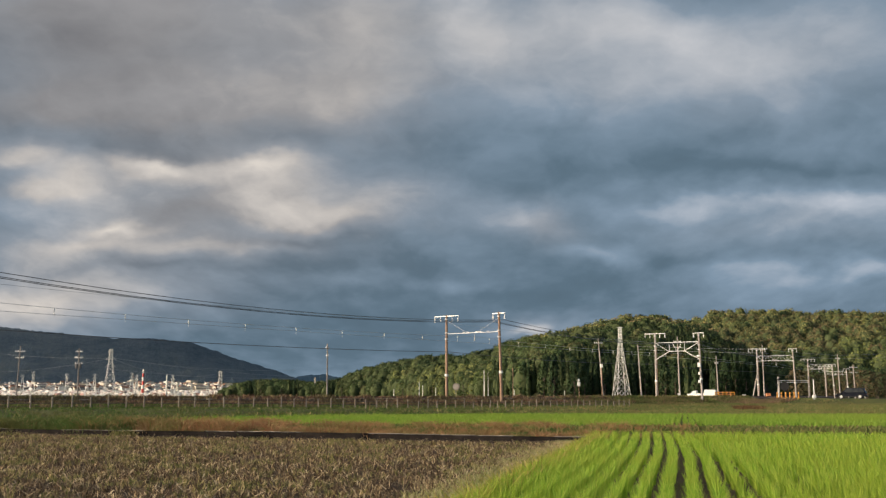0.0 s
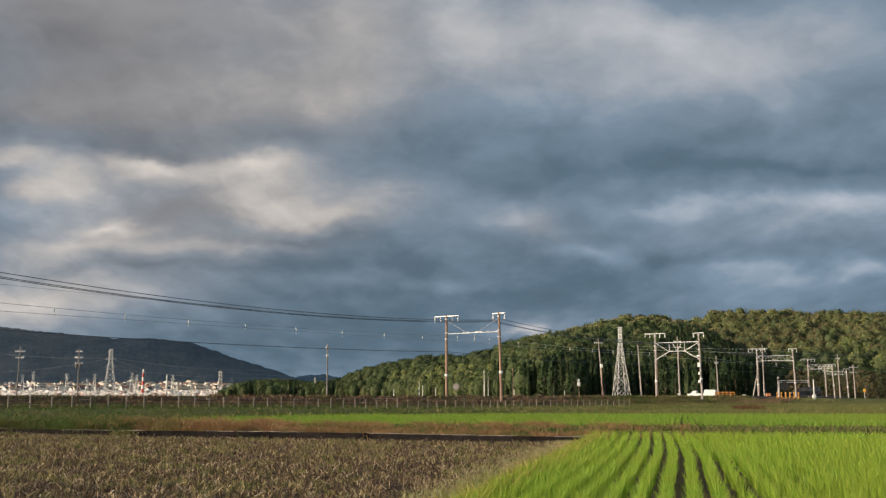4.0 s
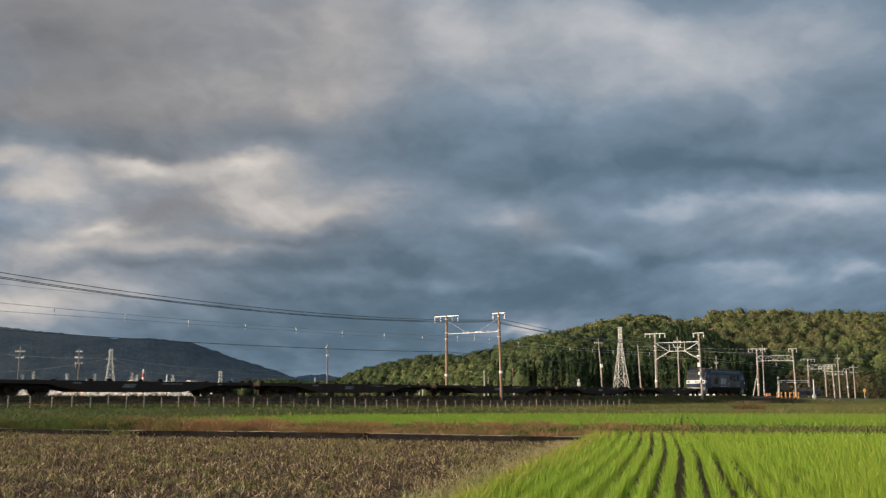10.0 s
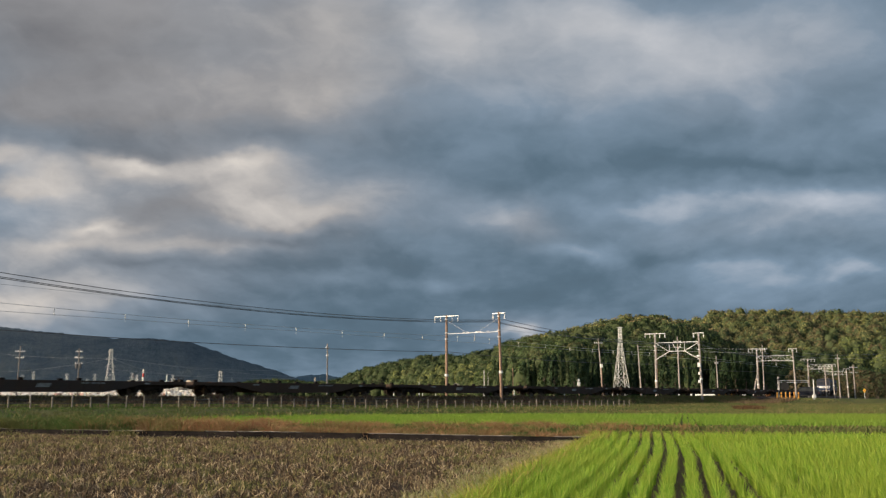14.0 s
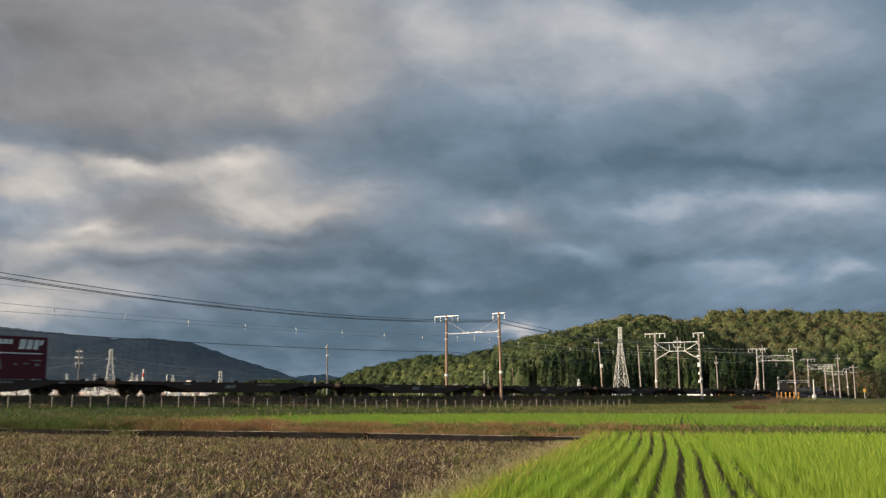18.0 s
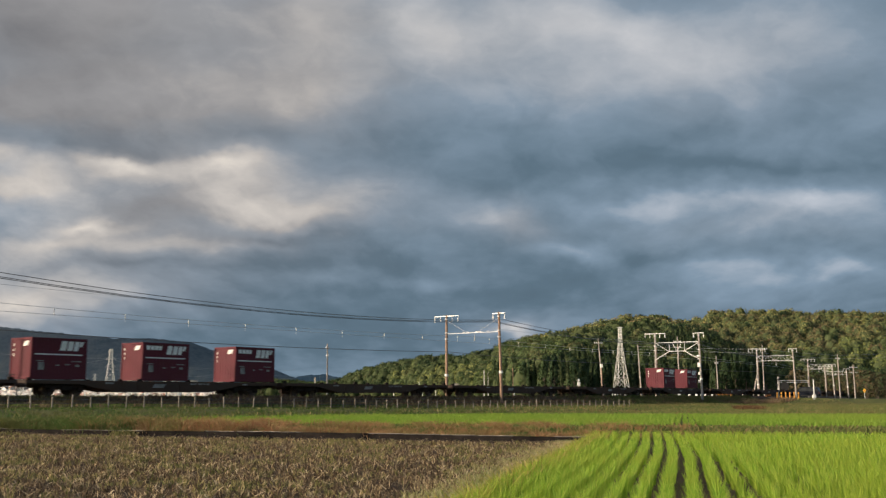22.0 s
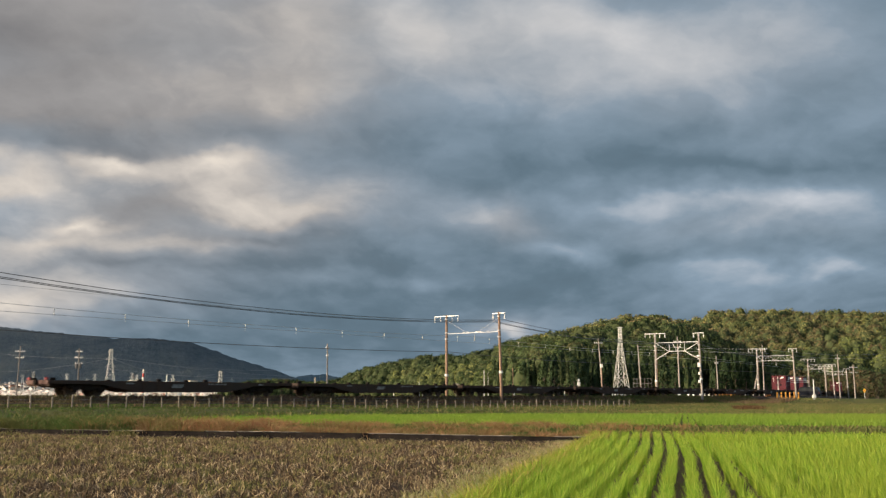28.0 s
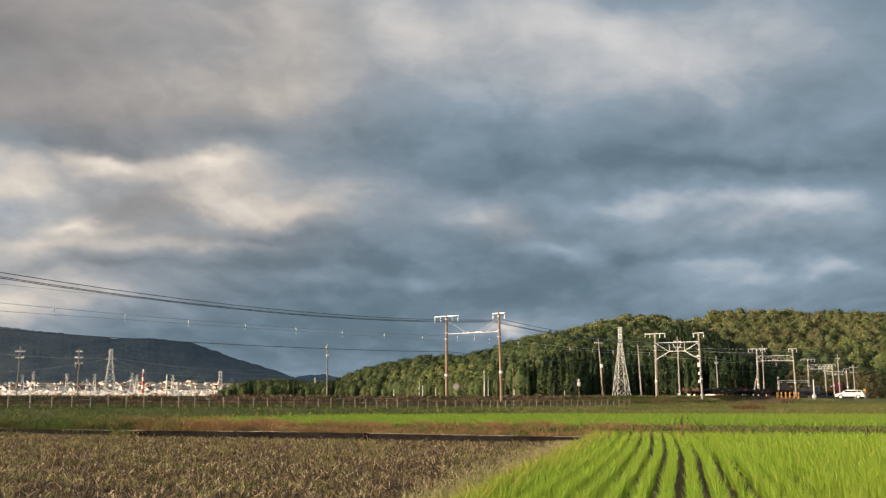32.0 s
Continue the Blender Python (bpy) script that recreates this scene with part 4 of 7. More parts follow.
def hill_mesh(name, h0, h1, top, front, span, tall, label):
    h = np.linspace(h0, h1, 90)
    rows = []
    for f in np.linspace(-0.03, 1.6, 26):
        y = front(h) + f * span
        x = h * y
        z = hill_height(x, y, top, front, span, tall) - (0.6 if f < 0 else 0.0)
        rows.append(np.stack([x, y, z], 1))
    v = np.stack(rows)
    i = np.arange(v.shape[0] * v.shape[1]).reshape(v.shape[:2])
    a, b, c, d = i[:-1, :-1].ravel(), i[:-1, 1:].ravel(), i[1:, 1:].ravel(), i[1:, :-1].ravel()
    ob = from_arrays(name, v.reshape(-1, 3), np.concatenate([np.stack([a, b, c], 1), np.stack([a, c, d], 1)]), "forest_floor")
    tagged(ob, label, "hill", kind="structure")


def woods():
    rs = np.random.default_rng(11)
    cedars = [crown_mesh("cedar", rs, 400) for _ in range(5)]
    leafs = [crown_mesh("broadleaf", rs, 540) for _ in range(6)]
    cores = {"cedar": core_mesh("cedar"), "broadleaf": core_mesh("broadleaf")}
    hill_mesh("hill_near", -0.225, 0.33, WOOD_TOP, wood_front, 130, 6, "wooded hill slope behind the railway")
    back_front = lambda h: 350 + 0 * h
    hill_mesh("hill_far", 0.17, 0.56, BACK_TOP, back_front, 190, 8, "higher wooded hill with autumn trees")
    bulk = {"cedar": [], "broadleaf": [], "autumn": [], "bamboo": []}
    shades = {"cedar": [], "broadleaf": [], "autumn": [], "bamboo": []}
    ways = {"cedar": [], "broadleaf": [], "autumn": [], "bamboo": []}
    inner = []

    def plant(kind, mats, p, hh, ww):
        if not len(p):
            return
        tpl = cedars if kind == "cedar" else leafs
        pick = rs.integers(0, len(tpl), len(p))
        turn = rs.uniform(0, 6.28, len(p))
        shade = rs.uniform(0, 1, len(p))
        for j in range(len(tpl)):
            q = pick == j
            if q.any():
                shades[mats].append(np.repeat(shade[q], len(tpl[j][0])))
                bulk[mats].append(scatter(tpl[j], p[q], hh[q], ww[q], turn[q]))
                ways[mats].append(turned(tpl[j], turn[q]))
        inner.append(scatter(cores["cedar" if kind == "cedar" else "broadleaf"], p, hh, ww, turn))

    def fill(h0, h1, top, front, span, tall, spacing):
        pts = []
        for f in np.arange(0.0, 1.12, spacing / span):
            width = (h1 - h0) * (float(front(np.array([(h0 + h1) / 2]))[0]) + f * span)
            n = int(width / spacing)
            h = np.linspace(h0, h1, n) + rs.normal(0, 0.35 * (h1 - h0) / n, n)
            y = front(h) + f * span + rs.normal(0, spacing * 0.35, n)
            x = h * y
            pts.append(np.stack([x, y, hill_height(x, y, top, front, span, tall), np.full(n, f)], 1))
        return np.concatenate(pts)

    p = fill(-0.217, 0.312, WOOD_TOP, wood_front, 130, 6, 4.7)
    close = fill(0.05, 0.305, WOOD_TOP, wood_front, 130, 6, 3.6)
    close = close[close[:, 3] < 0.30 + 0.65 * smooth(close[:, 0] / close[:, 1], 0.19, 0.25)]
    p = np.concatenate([p[(p[:, 0] / p[:, 1] < 0.05) | (p[:, 3] > 0.24)], close])
    h, f = p[:, 0] / p[:, 1], p[:, 3]
    room = np.clip(((WOOD_TOP(h)) * p[:, 1] + EYE[2] - p[:, 2]) , 3.5, 30)
    is_c = (((f < 0.20 + 0.08 * np.sin(h * 50) + 0.70 * smooth(h, 0.21, 0.25)) & (h > 0.05)) | ((h < -0.10) & (f < 0.7) & (np.sin(h * 160) > 0.55))) & (rs.uniform(0, 1, len(p)) < 0.92)
    is_bam = ~is_c & (f < 0.42) & (h > -0.055) & (h < 0.05) & (rs.uniform(0, 1, len(p)) < 0.35)
    tall_c = np.minimum(rs.uniform(7.5, 10.5, len(p)), room * rs.uniform(0.85, 1.0, len(p)))
    plant("cedar", "cedar", p[is_c, :3], tall_c[is_c], tall_c[is_c] * rs.uniform(0.7, 1.0, is_c.sum()))
    q = ~is_c & ~is_bam
    tall_b = np.minimum(np.where(h < 0.06, rs.uniform(4.2, 7.2, len(p)), rs.uniform(6, 10, len(p))), room * rs.uniform(0.8, 1.05, len(p)))
    wide = np.clip(tall_b * rs.uniform(1.25, 1.8, len(p)), 6.5, 12.0)
    p2 = p.copy()
    p2[:, 2] -= 1.0
    deep = q & (h < 0.06) & (f > 0.25) & (rs.uniform(0, 1, len(p)) < 0.45)
    plant("broadleaf", "cedar", p2[deep, :3], tall_b[deep] + 1.0, wide[deep])
    q &= ~deep
    crest = q & (f > 0.72) & (h > 0.08) & (h < 0.24) & (rs.uniform(0, 1, len(p)) < 0.6)
    plant("broadleaf", "autumn", p2[crest, :3], tall_b[crest] + 1.0, wide[crest])
    q &= ~crest
    plant("broadleaf", "broadleaf", p2[q, :3], tall_b[q] + 1.0, wide[q])
    plant("broadleaf", "bamboo", p2[is_bam, :3], tall_b[is_bam] * 1.15 + 1.0, wide[is_bam] * 0.85)

    p = fill(0.18, 0.55, BACK_TOP, back_front, 190, 8, 5.4)
    h = p[:, 0] / p[:, 1]
    room = np.clip(BACK_TOP(h) * p[:, 1] + EYE[2] - p[:, 2], 4, 30)
    tall_b = np.minimum(rs.uniform(5.0, 8.5, len(p)), room * rs.uniform(0.85, 1.05, len(p)))
    wide = np.clip(tall_b * rs.uniform(1.0, 1.6, len(p)), 5.5, 10.5)
    p[:, 2] -= 1.0
    pale = (h > 0.395) & (p[:, 3] < 0.40) & (rs.uniform(0, 1, len(p)) < 0.85) & (p[:, 3] > 0.14)
    green = ((rs.uniform(0, 1, len(p)) < 0.16) | (p[:, 3] < 0.26)) & ~pale
    plant("broadleaf", "bamboo", p[pale, :3], tall_b[pale] + 1, wide[pale])
    plant("broadleaf", "autumn", p[~green & ~pale, :3], tall_b[~green & ~pale] + 1, wide[~green & ~pale])
    foot = green & (p[:, 3] < 0.24)
    dim = foot & (rs.uniform(0, 1, len(p)) < 0.4)
    foot &= ~dim
    plant("broadleaf", "cedar", p[dim, :3], tall_b[dim] + 1, wide[dim])
    plant("broadleaf", "broadleaf", p[foot, :3], tall_b[foot] + 1, wide[foot])
    plant("broadleaf", "broadleaf", p[green & ~foot & ~dim, :3], tall_b[green & ~foot & ~dim] + 1, wide[green & ~foot & ~dim])

    for name, mat_, label in (("cedar", "cedar", "dense dark green cedar wood on the hill foot"), ("broadleaf", "broadleaf", "green broadleaf wood covering the hill"), ("bamboo", "bamboo", "pale green bamboo and young trees on the hill"), ("autumn", "autumn", "yellow-green and rust autumn wood on the hill")):
        v, t = joined(bulk[name])
        u = np.concatenate(shades[name])
        tagged(from_arrays(name + "_wood", v, t, mat_, np.stack([u, u], 1), np.concatenate(ways[name])), label, "woods", kind="stuff")
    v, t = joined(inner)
    tagged(from_arrays("wood_shade", v, t, "inner"), "solid dark cores in place of shade inside the crowns", "woods", kind="stuff")

    # single trees at the foot of the hill
    flat_uv = lambda tpl, u: np.full((len(tpl[0]), 2), u)
    tpl_c = [from_arrays("crown", *cedars[k][:2], "cedar", flat_uv(cedars[k], 0.2 + 0.25 * k), cedars[k][2]) for k in range(3)]
    tpl_b = [from_arrays("crown", *leafs[k][:2], mt, flat_uv(leafs[k], 0.2 + 0.3 * k), leafs[k][2]) for mt in ("broadleaf", "cedar") for k in range(3)]
    tpl_n = [from_arrays("crown", *leafs[k][:2], "brown_leaf", flat_uv(leafs[k], 0.15 + 0.35 * k), leafs[k][2]) for k in range(3)]
    trunk_bm = B()
    rod(trunk_bm, (0, 0, -0.3), (0, 0, 0.5), 0.028, 0.016, 7)
    for k in range(5):
        a = k * 2.4
        rod(trunk_bm, (0, 0, 0.18 + 0.06 * k), (math.cos(a) * 0.12, math.sin(a) * 0.12, 0.30 + 0.06 * k), 0.009, 0.004, 5)
    trunk_me = bm_object("trunk", trunk_bm, "bark")
    spots = [(px, "c") for px in [0.07, 0.08, 0.1, 0.11, 0.13, 0.14, 0.16, 0.18, 0.2, 0.22, 0.23, 0.25, 0.27, 0.28, 0.29, 0.3]]
    spots += [(px, "b") for px in [-0.2, -0.18, -0.16, -0.13, -0.1, -0.07, -0.04, -0.01, 0.02, 0.04, 0.32, 0.34, 0.37, 0.4, 0.42, 0.43]]
    spots += [(px, "n") for px in [0.352, 0.362, 0.378, 0.388, 0.398, 0.408, 0.418, 0.428, 0.438, 0.448]]
    for i, (h, kind) in enumerate(spots):
        if h < 0.31:
            y = float(wood_front(np.array([h]))[0]) - 7 + 5 * math.sin(i * 7.3)
        else:
            y = (310 if kind == "b" else 262) + 22 * math.sin(i * 5.1)
        hh = {"c": 9.5, "b": 8.0, "n": 6.0}[kind] * (0.85 + 0.3 * abs(math.sin(i * 3.7)))
        if kind == "b" and h < -0.1:
            hh = max(4.5, float(WOOD_TOP(h)) * y - 1)
        lab = "dark green cone-shaped cedar at the foot of the hill" if kind == "c" else "round green broadleaf tree at the wood's edge"
        if kind == "n":
            lab = "brownish green broadleaf tree beyond the level crossing"
        tree = thing("cedar_tree" if kind == "c" else "broadleaf_tree", lab, "tree", pose(h * y, y, 0.9, 0, 0, i * 47), "trees at the foot of the hill")
        crown = {"c": tpl_c, "b": tpl_b, "n": tpl_n}[kind][i % 3 + (3 if kind == "b" and h > 0.31 and i % 2 else 0)]
        w = hh * {"c": 1.15, "b": 1.0, "n": 1.35}[kind]
        o = new("crown", crown.data)
        o.parent, o.scale, o.location = tree, (w, w, hh), (0, 0, 0.4)
        o = new("trunk", trunk_me.data)
        o.parent, o.scale = tree, (hh, hh, hh)
    for ob in (*tpl_c, *tpl_b, *tpl_n, trunk_me):
        bpy.data.objects.remove(ob)


# ---- the railway ----
def railway():
    def sweep(name, outline, s0, s1, step, material, label, parent=None, off=0.0, kind="structure"):
        rows = []
        for s in np.arange(s0, s1 + step / 2, step):
            rows.append([(*along(s, o + off)[:2], z) for o, z in outline])
        v = np.array(rows)
        i = np.arange(v.shape[0] * v.shape[1]).reshape(v.shape[:2])
        j = np.roll(i, -1, axis=1)
        a, b, c, d = i[:-1].ravel(), j[:-1].ravel(), j[1:].ravel(), i[1:].ravel()
        ob = from_arrays(name, v.reshape(-1, 3), np.concatenate([np.stack([a, b, c], 1), np.stack([a, c, d], 1)]), material)
        if parent is None:
            return tagged(ob, label, name, kind=kind)
        ob.parent = parent
        return tagged(ob, label=label)
    bed = sweep("track_bed", [(-3.4, 0.55), (-1.9, 1.14), (1.75, 1.14), (2.75, 0.45), (0, 0.3)], -230, 470, 2.0, "ballast", "brown stone ballast under a railway line")
    prof = [(-0.065, 1.21), (-0.012, 1.235), (-0.03, 1.335), (-0.033, 1.37), (0.033, 1.37), (0.03, 1.335), (0.012, 1.235), (0.065, 1.21)]
    for o in (-0.555, 0.555):
        sweep("rail", prof, -230, 470, 2.0, "rail_steel", "rusty steel rail", bed, o)
    vs, ts = [], []
    for k, s in enumerate(np.arange(-20, 330, 0.66)):
        n = len(vs)
        for o in (-1.0, 1.0):
            for ds in (-0.11, 0.11):
                for z in (1.10, 1.212):
                    x, y, _ = along(s + ds, o)
                    vs.append((x, y, z))
        for q in ((0, 1, 3, 2), (4, 6, 7, 5), (0, 4, 5, 1), (2, 3, 7, 6), (1, 5, 7, 3)):
            ts += [(n + q[0], n + q[1], n + q[2]), (n + q[0], n + q[2], n + q[3])]
    tagged(from_arrays("sleepers", np.array(vs), np.array(ts), "sleeper"), "concrete sleepers in the ballast", "sleepers", kind="stuff")


def lineside_fence():
    """Short concrete posts with two bars, along the foot of the embankment."""
    fence = thing("lineside_fence", "low lineside fence of short weathered concrete posts", "fence")
    bm = box(B(), -0.034, 0.034, -0.034, 0.034, -0.3, 0.72, 0.008)
    first = part("post", bm, "fence_post", fence)
    ss = np.arange(24.4, 93.6, 1.168)
    for i, s in enumerate(ss):
        x, y, a = along(s + 0.06 * math.sin(i * 5.3), 8.0)
        m = pose(x, y, gz(x, y) - 0.06 + 0.05 * math.sin(i * 2.9), 1.5 * math.sin(i * 3.1), 2.5 * math.sin(i * 1.7), -math.degrees(a)) @ Matrix.Diagonal((1, 1, 0.92 + 0.14 * abs(math.sin(i * 4.1)), 1))
        if i == 0:
            first.matrix_basis = m
        else:
            same("post", first, fence, m)
    for z, r in ((0.28, 0.022), (0.50, 0.018), (0.12, 0.012)):
        pts = [along(a, 7.94)[:2] for a in ss]
        part("bar", tube([(p[0], p[1], gz(*p) + z + 0.012 * math.sin(i * 2.3)) for i, p in enumerate(pts)], r), "fence_wire", fence, "dark thin bar")


def crossarm(pole, x0, x1, z, drops, name="crossarm"):
    """A horizontal arm across the line with upturned insulators."""
    bm = box(B(), x0, x1, -0.05, 0.05, z - 0.045, z + 0.045, 0.01)
    arm = part(name, bm, "galvanised", pole, "pale galvanised steel arm")
    for d in drops:
        bm = B()
        rod(bm, (d, 0, z - 0.06), (d, 0, z - 0.22), 0.03, 0.03, 6)
        for k in range(3):
            rod(bm, (d, 0, z - 0.24 - 0.12 * k), (d, 0, z - 0.32 - 0.12 * k), 0.05, 0.085, 8)
        part("insulator", bm, "insulator", arm, "white porcelain insulator")


def portal(s, near, far, top_near, top_far, beam_z, style, extra=None):
    """Two poles across the line with a beam; arms with insulators at the tops."""
    x, y, a = along(s)
    g = thing("catenary_portal", "two weathered catenary poles joined by a pale steel beam", "portal", on_line(s), "portals over the line")
    ground_near, ground_far = gz(*along(s, near)[:2]) - 0.3, 0.7
    for off, top, lean, zg in ((near, top_near, 0.10, ground_near), (far, top_far, 0.04, ground_far)):
        bm = B()
        thick = 0.74 if style == "wire" else 0.80
        rod(bm, (off + 0.25 * (1 if off > 0 else 0), 0, zg), (off, 0, top), 0.20 * thick, 0.145 * thick, 12)
        pole = part("pole", bm, "pole_rust" if style == "wire" else "pole_concrete", g, "brown weathered round pole")
        slant = 0.25 if off > 0 else 0.0
        for z in (beam_z - 0.5, beam_z + 0.1, top - 0.4):
            bm = B()
            rod(bm, (off, 0, z - 0.05), (off, 0, z + 0.05), 0.19, 0.19, 10)
            part("band", bm, "galvanised", pole, "steel band")
        bm = B()
        rod(bm, (off + slant * 0.72, 0, 3.28 if off < 0 else 3.5), (off + slant * 0.69, 0, 3.52 if off < 0 else 3.75), 0.195, 0.19, 12)
        part("white_ring", bm, "worn_white", pole, "white painted ring")
        if style == "strut" and off > 0:
            for z0, z1, w, mt in ((5.15, 5.75, 0.20, "worn_white"), (4.15, 4.5, 0.17, "worn_white"), (6.55, 6.75, 0.24, "galvanised"), (3.1, 3.5, 0.16, "galvanised")):
                part("pole_box", box(B(), off + 0.04 - w, off + 0.04 + w, -0.36, -0.12, z0, z1, 0.03), mt, pole, "pale equipment box on the pole")
        if style != "wire":
            bm = B()
            rod(bm, (off + 0.20, 0.02, zg + 0.2), (off + 0.17, 0.02, top * 0.8), 0.035, 0.03, 6)
            part("conduit", bm, "pole_rust", pole, "rusty cable pipe")
    crossarm(g, near - 0.75, near + 0.75, top_near - 0.12, (near - 0.68, near + 0.68))
    crossarm(g, far - 1.5, far + 1.5, top_far - 0.10, (far - 1.44, far - 0.75, far + 0.7, far + 1.44))
    bm = B()
    if style == "wire":
        box(bm, far, near, -0.04, 0.04, beam_z - 0.03, beam_z + 0.02, 0.01)
        for x0, x1, z1 in ((near, near - 2.6, beam_z + 1.3), (far, far + 2.6, beam_z + 1.3)):
            rod(bm, (x0, 0, z1), (x1, 0, beam_z), 0.018, 0.018, 5)
    elif style == "strut":
        rod(bm, (far, 0, beam_z + 0.55), (near, 0, beam_z + 0.55), 0.048, 0.048, 6)
        lo = beam_z - 0.65
        rod(bm, (far + 2.0, 0, lo), (near - 2.0, 0, lo), 0.042, 0.042, 6)
        rod(bm, (far, 0, lo - 1.1), (far + 2.0, 0, lo), 0.05, 0.05, 6)
        rod(bm, (near, 0, lo - 1.1), (near - 2.0, 0, lo), 0.042, 0.042, 6)
        for u in (far, near):
            k = 1 if u < 0 else -1
            rod(bm, (u, 0, beam_z + 0.5), (u + 2.0 * k, 0, lo), 0.04, 0.04, 6)
            rod(bm, (u + 2.0 * k, 0, lo), (u + 2.0 * k, 0, beam_z + 0.55), 0.04, 0.04, 6)
        mid = (near + far) / 2
        for u in (-0.7, 0.7):
            rod(bm, (mid + u, 0, beam_z + 0.55), (mid, 0, lo), 0.035, 0.035, 6)
    else:
        for z in (beam_z - 0.45, beam_z + 0.45):
            rod(bm, (far, 0, z), (near, 0, z), 0.042, 0.042, 6)
        n = 6
        for k in range(n):
            u0, u1 = far + (near - far) * k / n, far + (near - far) * (k + 1) / n
            z0, z1 = (beam_z - 0.45, beam_z + 0.45) if k % 2 else (beam_z + 0.45, beam_z - 0.45)
            rod(bm, (u0, 0, z0), (u1, 0, z1), 0.032, 0.032, 5)
            rod(bm, (u1, 0, beam_z - 0.45), (u1, 0, beam_z + 0.45), 0.025, 0.025, 5)
    part("beam", bm, "galvanised", g, "pale steel beam")
    bm = B()
    rod(bm, (-0.1, 0, beam_z - 0.1), (-0.1, 0, 6.95), 0.03, 0.03, 6)
    for k in range(4):
        rod(bm, (-0.1, 0, 6.98 - 0.11 * k), (-0.1, 0, 7.06 - 0.11 * k), 0.05, 0.08, 8)
    if style == "wire":
        for u in (0.34, 0.42, 0.58, 0.66, 0.80):
            cap = B()
            at = far + (near - far) * u
            for k in range(3):
                rod(cap, (at - 0.15 + 0.1 * k, 0, beam_z + 0.07), (at - 0.09 + 0.1 * k, 0, beam_z + 0.07), 0.05, 0.03, 8)
            part("insulator", cap, "insulator", g, "white insulator on the beam")
    part("registration_arm", bm, "galvanised", g, "thin arm with insulators that holds the wire")
    return g


def wire_run(name, s_list, off, z_of, radius, material, label):
    """A hanging wire over several spans, thick enough to see, as a chain of thin round bars."""
    pts = []
    for a, b in zip(s_list[:-1], s_list[1:]):
        n = 16
        for k in range(n + (b == s_list[-1])):
            f = k / n
            x, y, _ = along(a + (b - a) * f, off)
            pts.append((x, y, z_of(f)))
    ob = bm_object(name, tube(pts, radius), material)
    return tagged(ob, label, "wire")


def sag(z0, z1, drop):
    return lambda f: z0 + (z1 - z0) * f - 4 * drop * f * (1 - f)


PORTAL_S = (-24.0, 25.4, 77.4, 125.3, 174.9, 222.0, 268.0)


def overhead():
    portal(PORTAL_S[1], 2.85, -3.5, 9.3, 9.3, 7.45, "wire")
    portal(PORTAL_S[2], 2.80, -3.55, 9.3, 9.3, 7.45, "wire")
    portal(PORTAL_S[3], 2.80, -3.35, 9.82, 9.9, 8.0, "strut")
    portal(PORTAL_S[4], 2.80, -3.35, 9.65, 9.75, 7.95, "truss")
    portal(PORTAL_S[5], 2.6, -2.3, 8.2, 9.4, 7.6, "truss")
    portal(PORTAL_S[6], 2.6, -2.6, 8.4, 9.0, 7.2, "truss")
    ss = list(PORTAL_S)
    for off, z, d in ((3.48, 8.52, 0.92), (2.12, 8.48, 0.93), (2.2, 8.38, 0.90)):
        wire_run("feeder_cable", ss, off, sag(z, z, d), 0.022, "wire", "dark sagging feeder cable along the pole tops")
    wire_run("far_feeder", ss, -4.7, sag(8.75, 8.75, 0.32), 0.011, "wire_light", "thin grey cable along the far pole tops")
    wire_run("messenger_wire", ss, 0.0, sag(7.05, 7.05, 0.36), 0.015, "wire_light", "thin messenger wire over the track")
    wire_run("contact_wire", ss, 0.05, sag(6.45, 6.45, 0.02), 0.014, "wire_light", "thin contact wire over the track")
    wire_run("signal_cable", ss, -3.3, sag(5.68, 5.68, 0.33), 0.024, "wire", "dark cable strung along the far poles")
    hang = B()
    rod(hang, (0, 0, 0), (0, 0, -0.40), 0.012, 0.012, 5)
    for k in range(3):
        rod(hang, (0, 0, 0.12 - 0.09 * k), (0, 0, 0.05 - 0.09 * k), 0.042, 0.03, 8)
    first = None
    for s in np.arange(28.4, 122, 5.13):
        x, y, a = along(s)
        i = 1 if s < PORTAL_S[2] else 2
        f = (s - PORTAL_S[i]) / (PORTAL_S[i + 1] - PORTAL_S[i])
        m = pose(x, y, sag(7.05, 7.05, 0.36)(f) - 0.12)
        if first is None:
            first = bm_object("wire_hanger", hang, "insulator")
            tagged(first, "small white hanger on the overhead wire", "hanger", "hangers on the wire")
            first.matrix_basis = m
        else:
            copy_thing(first, m)


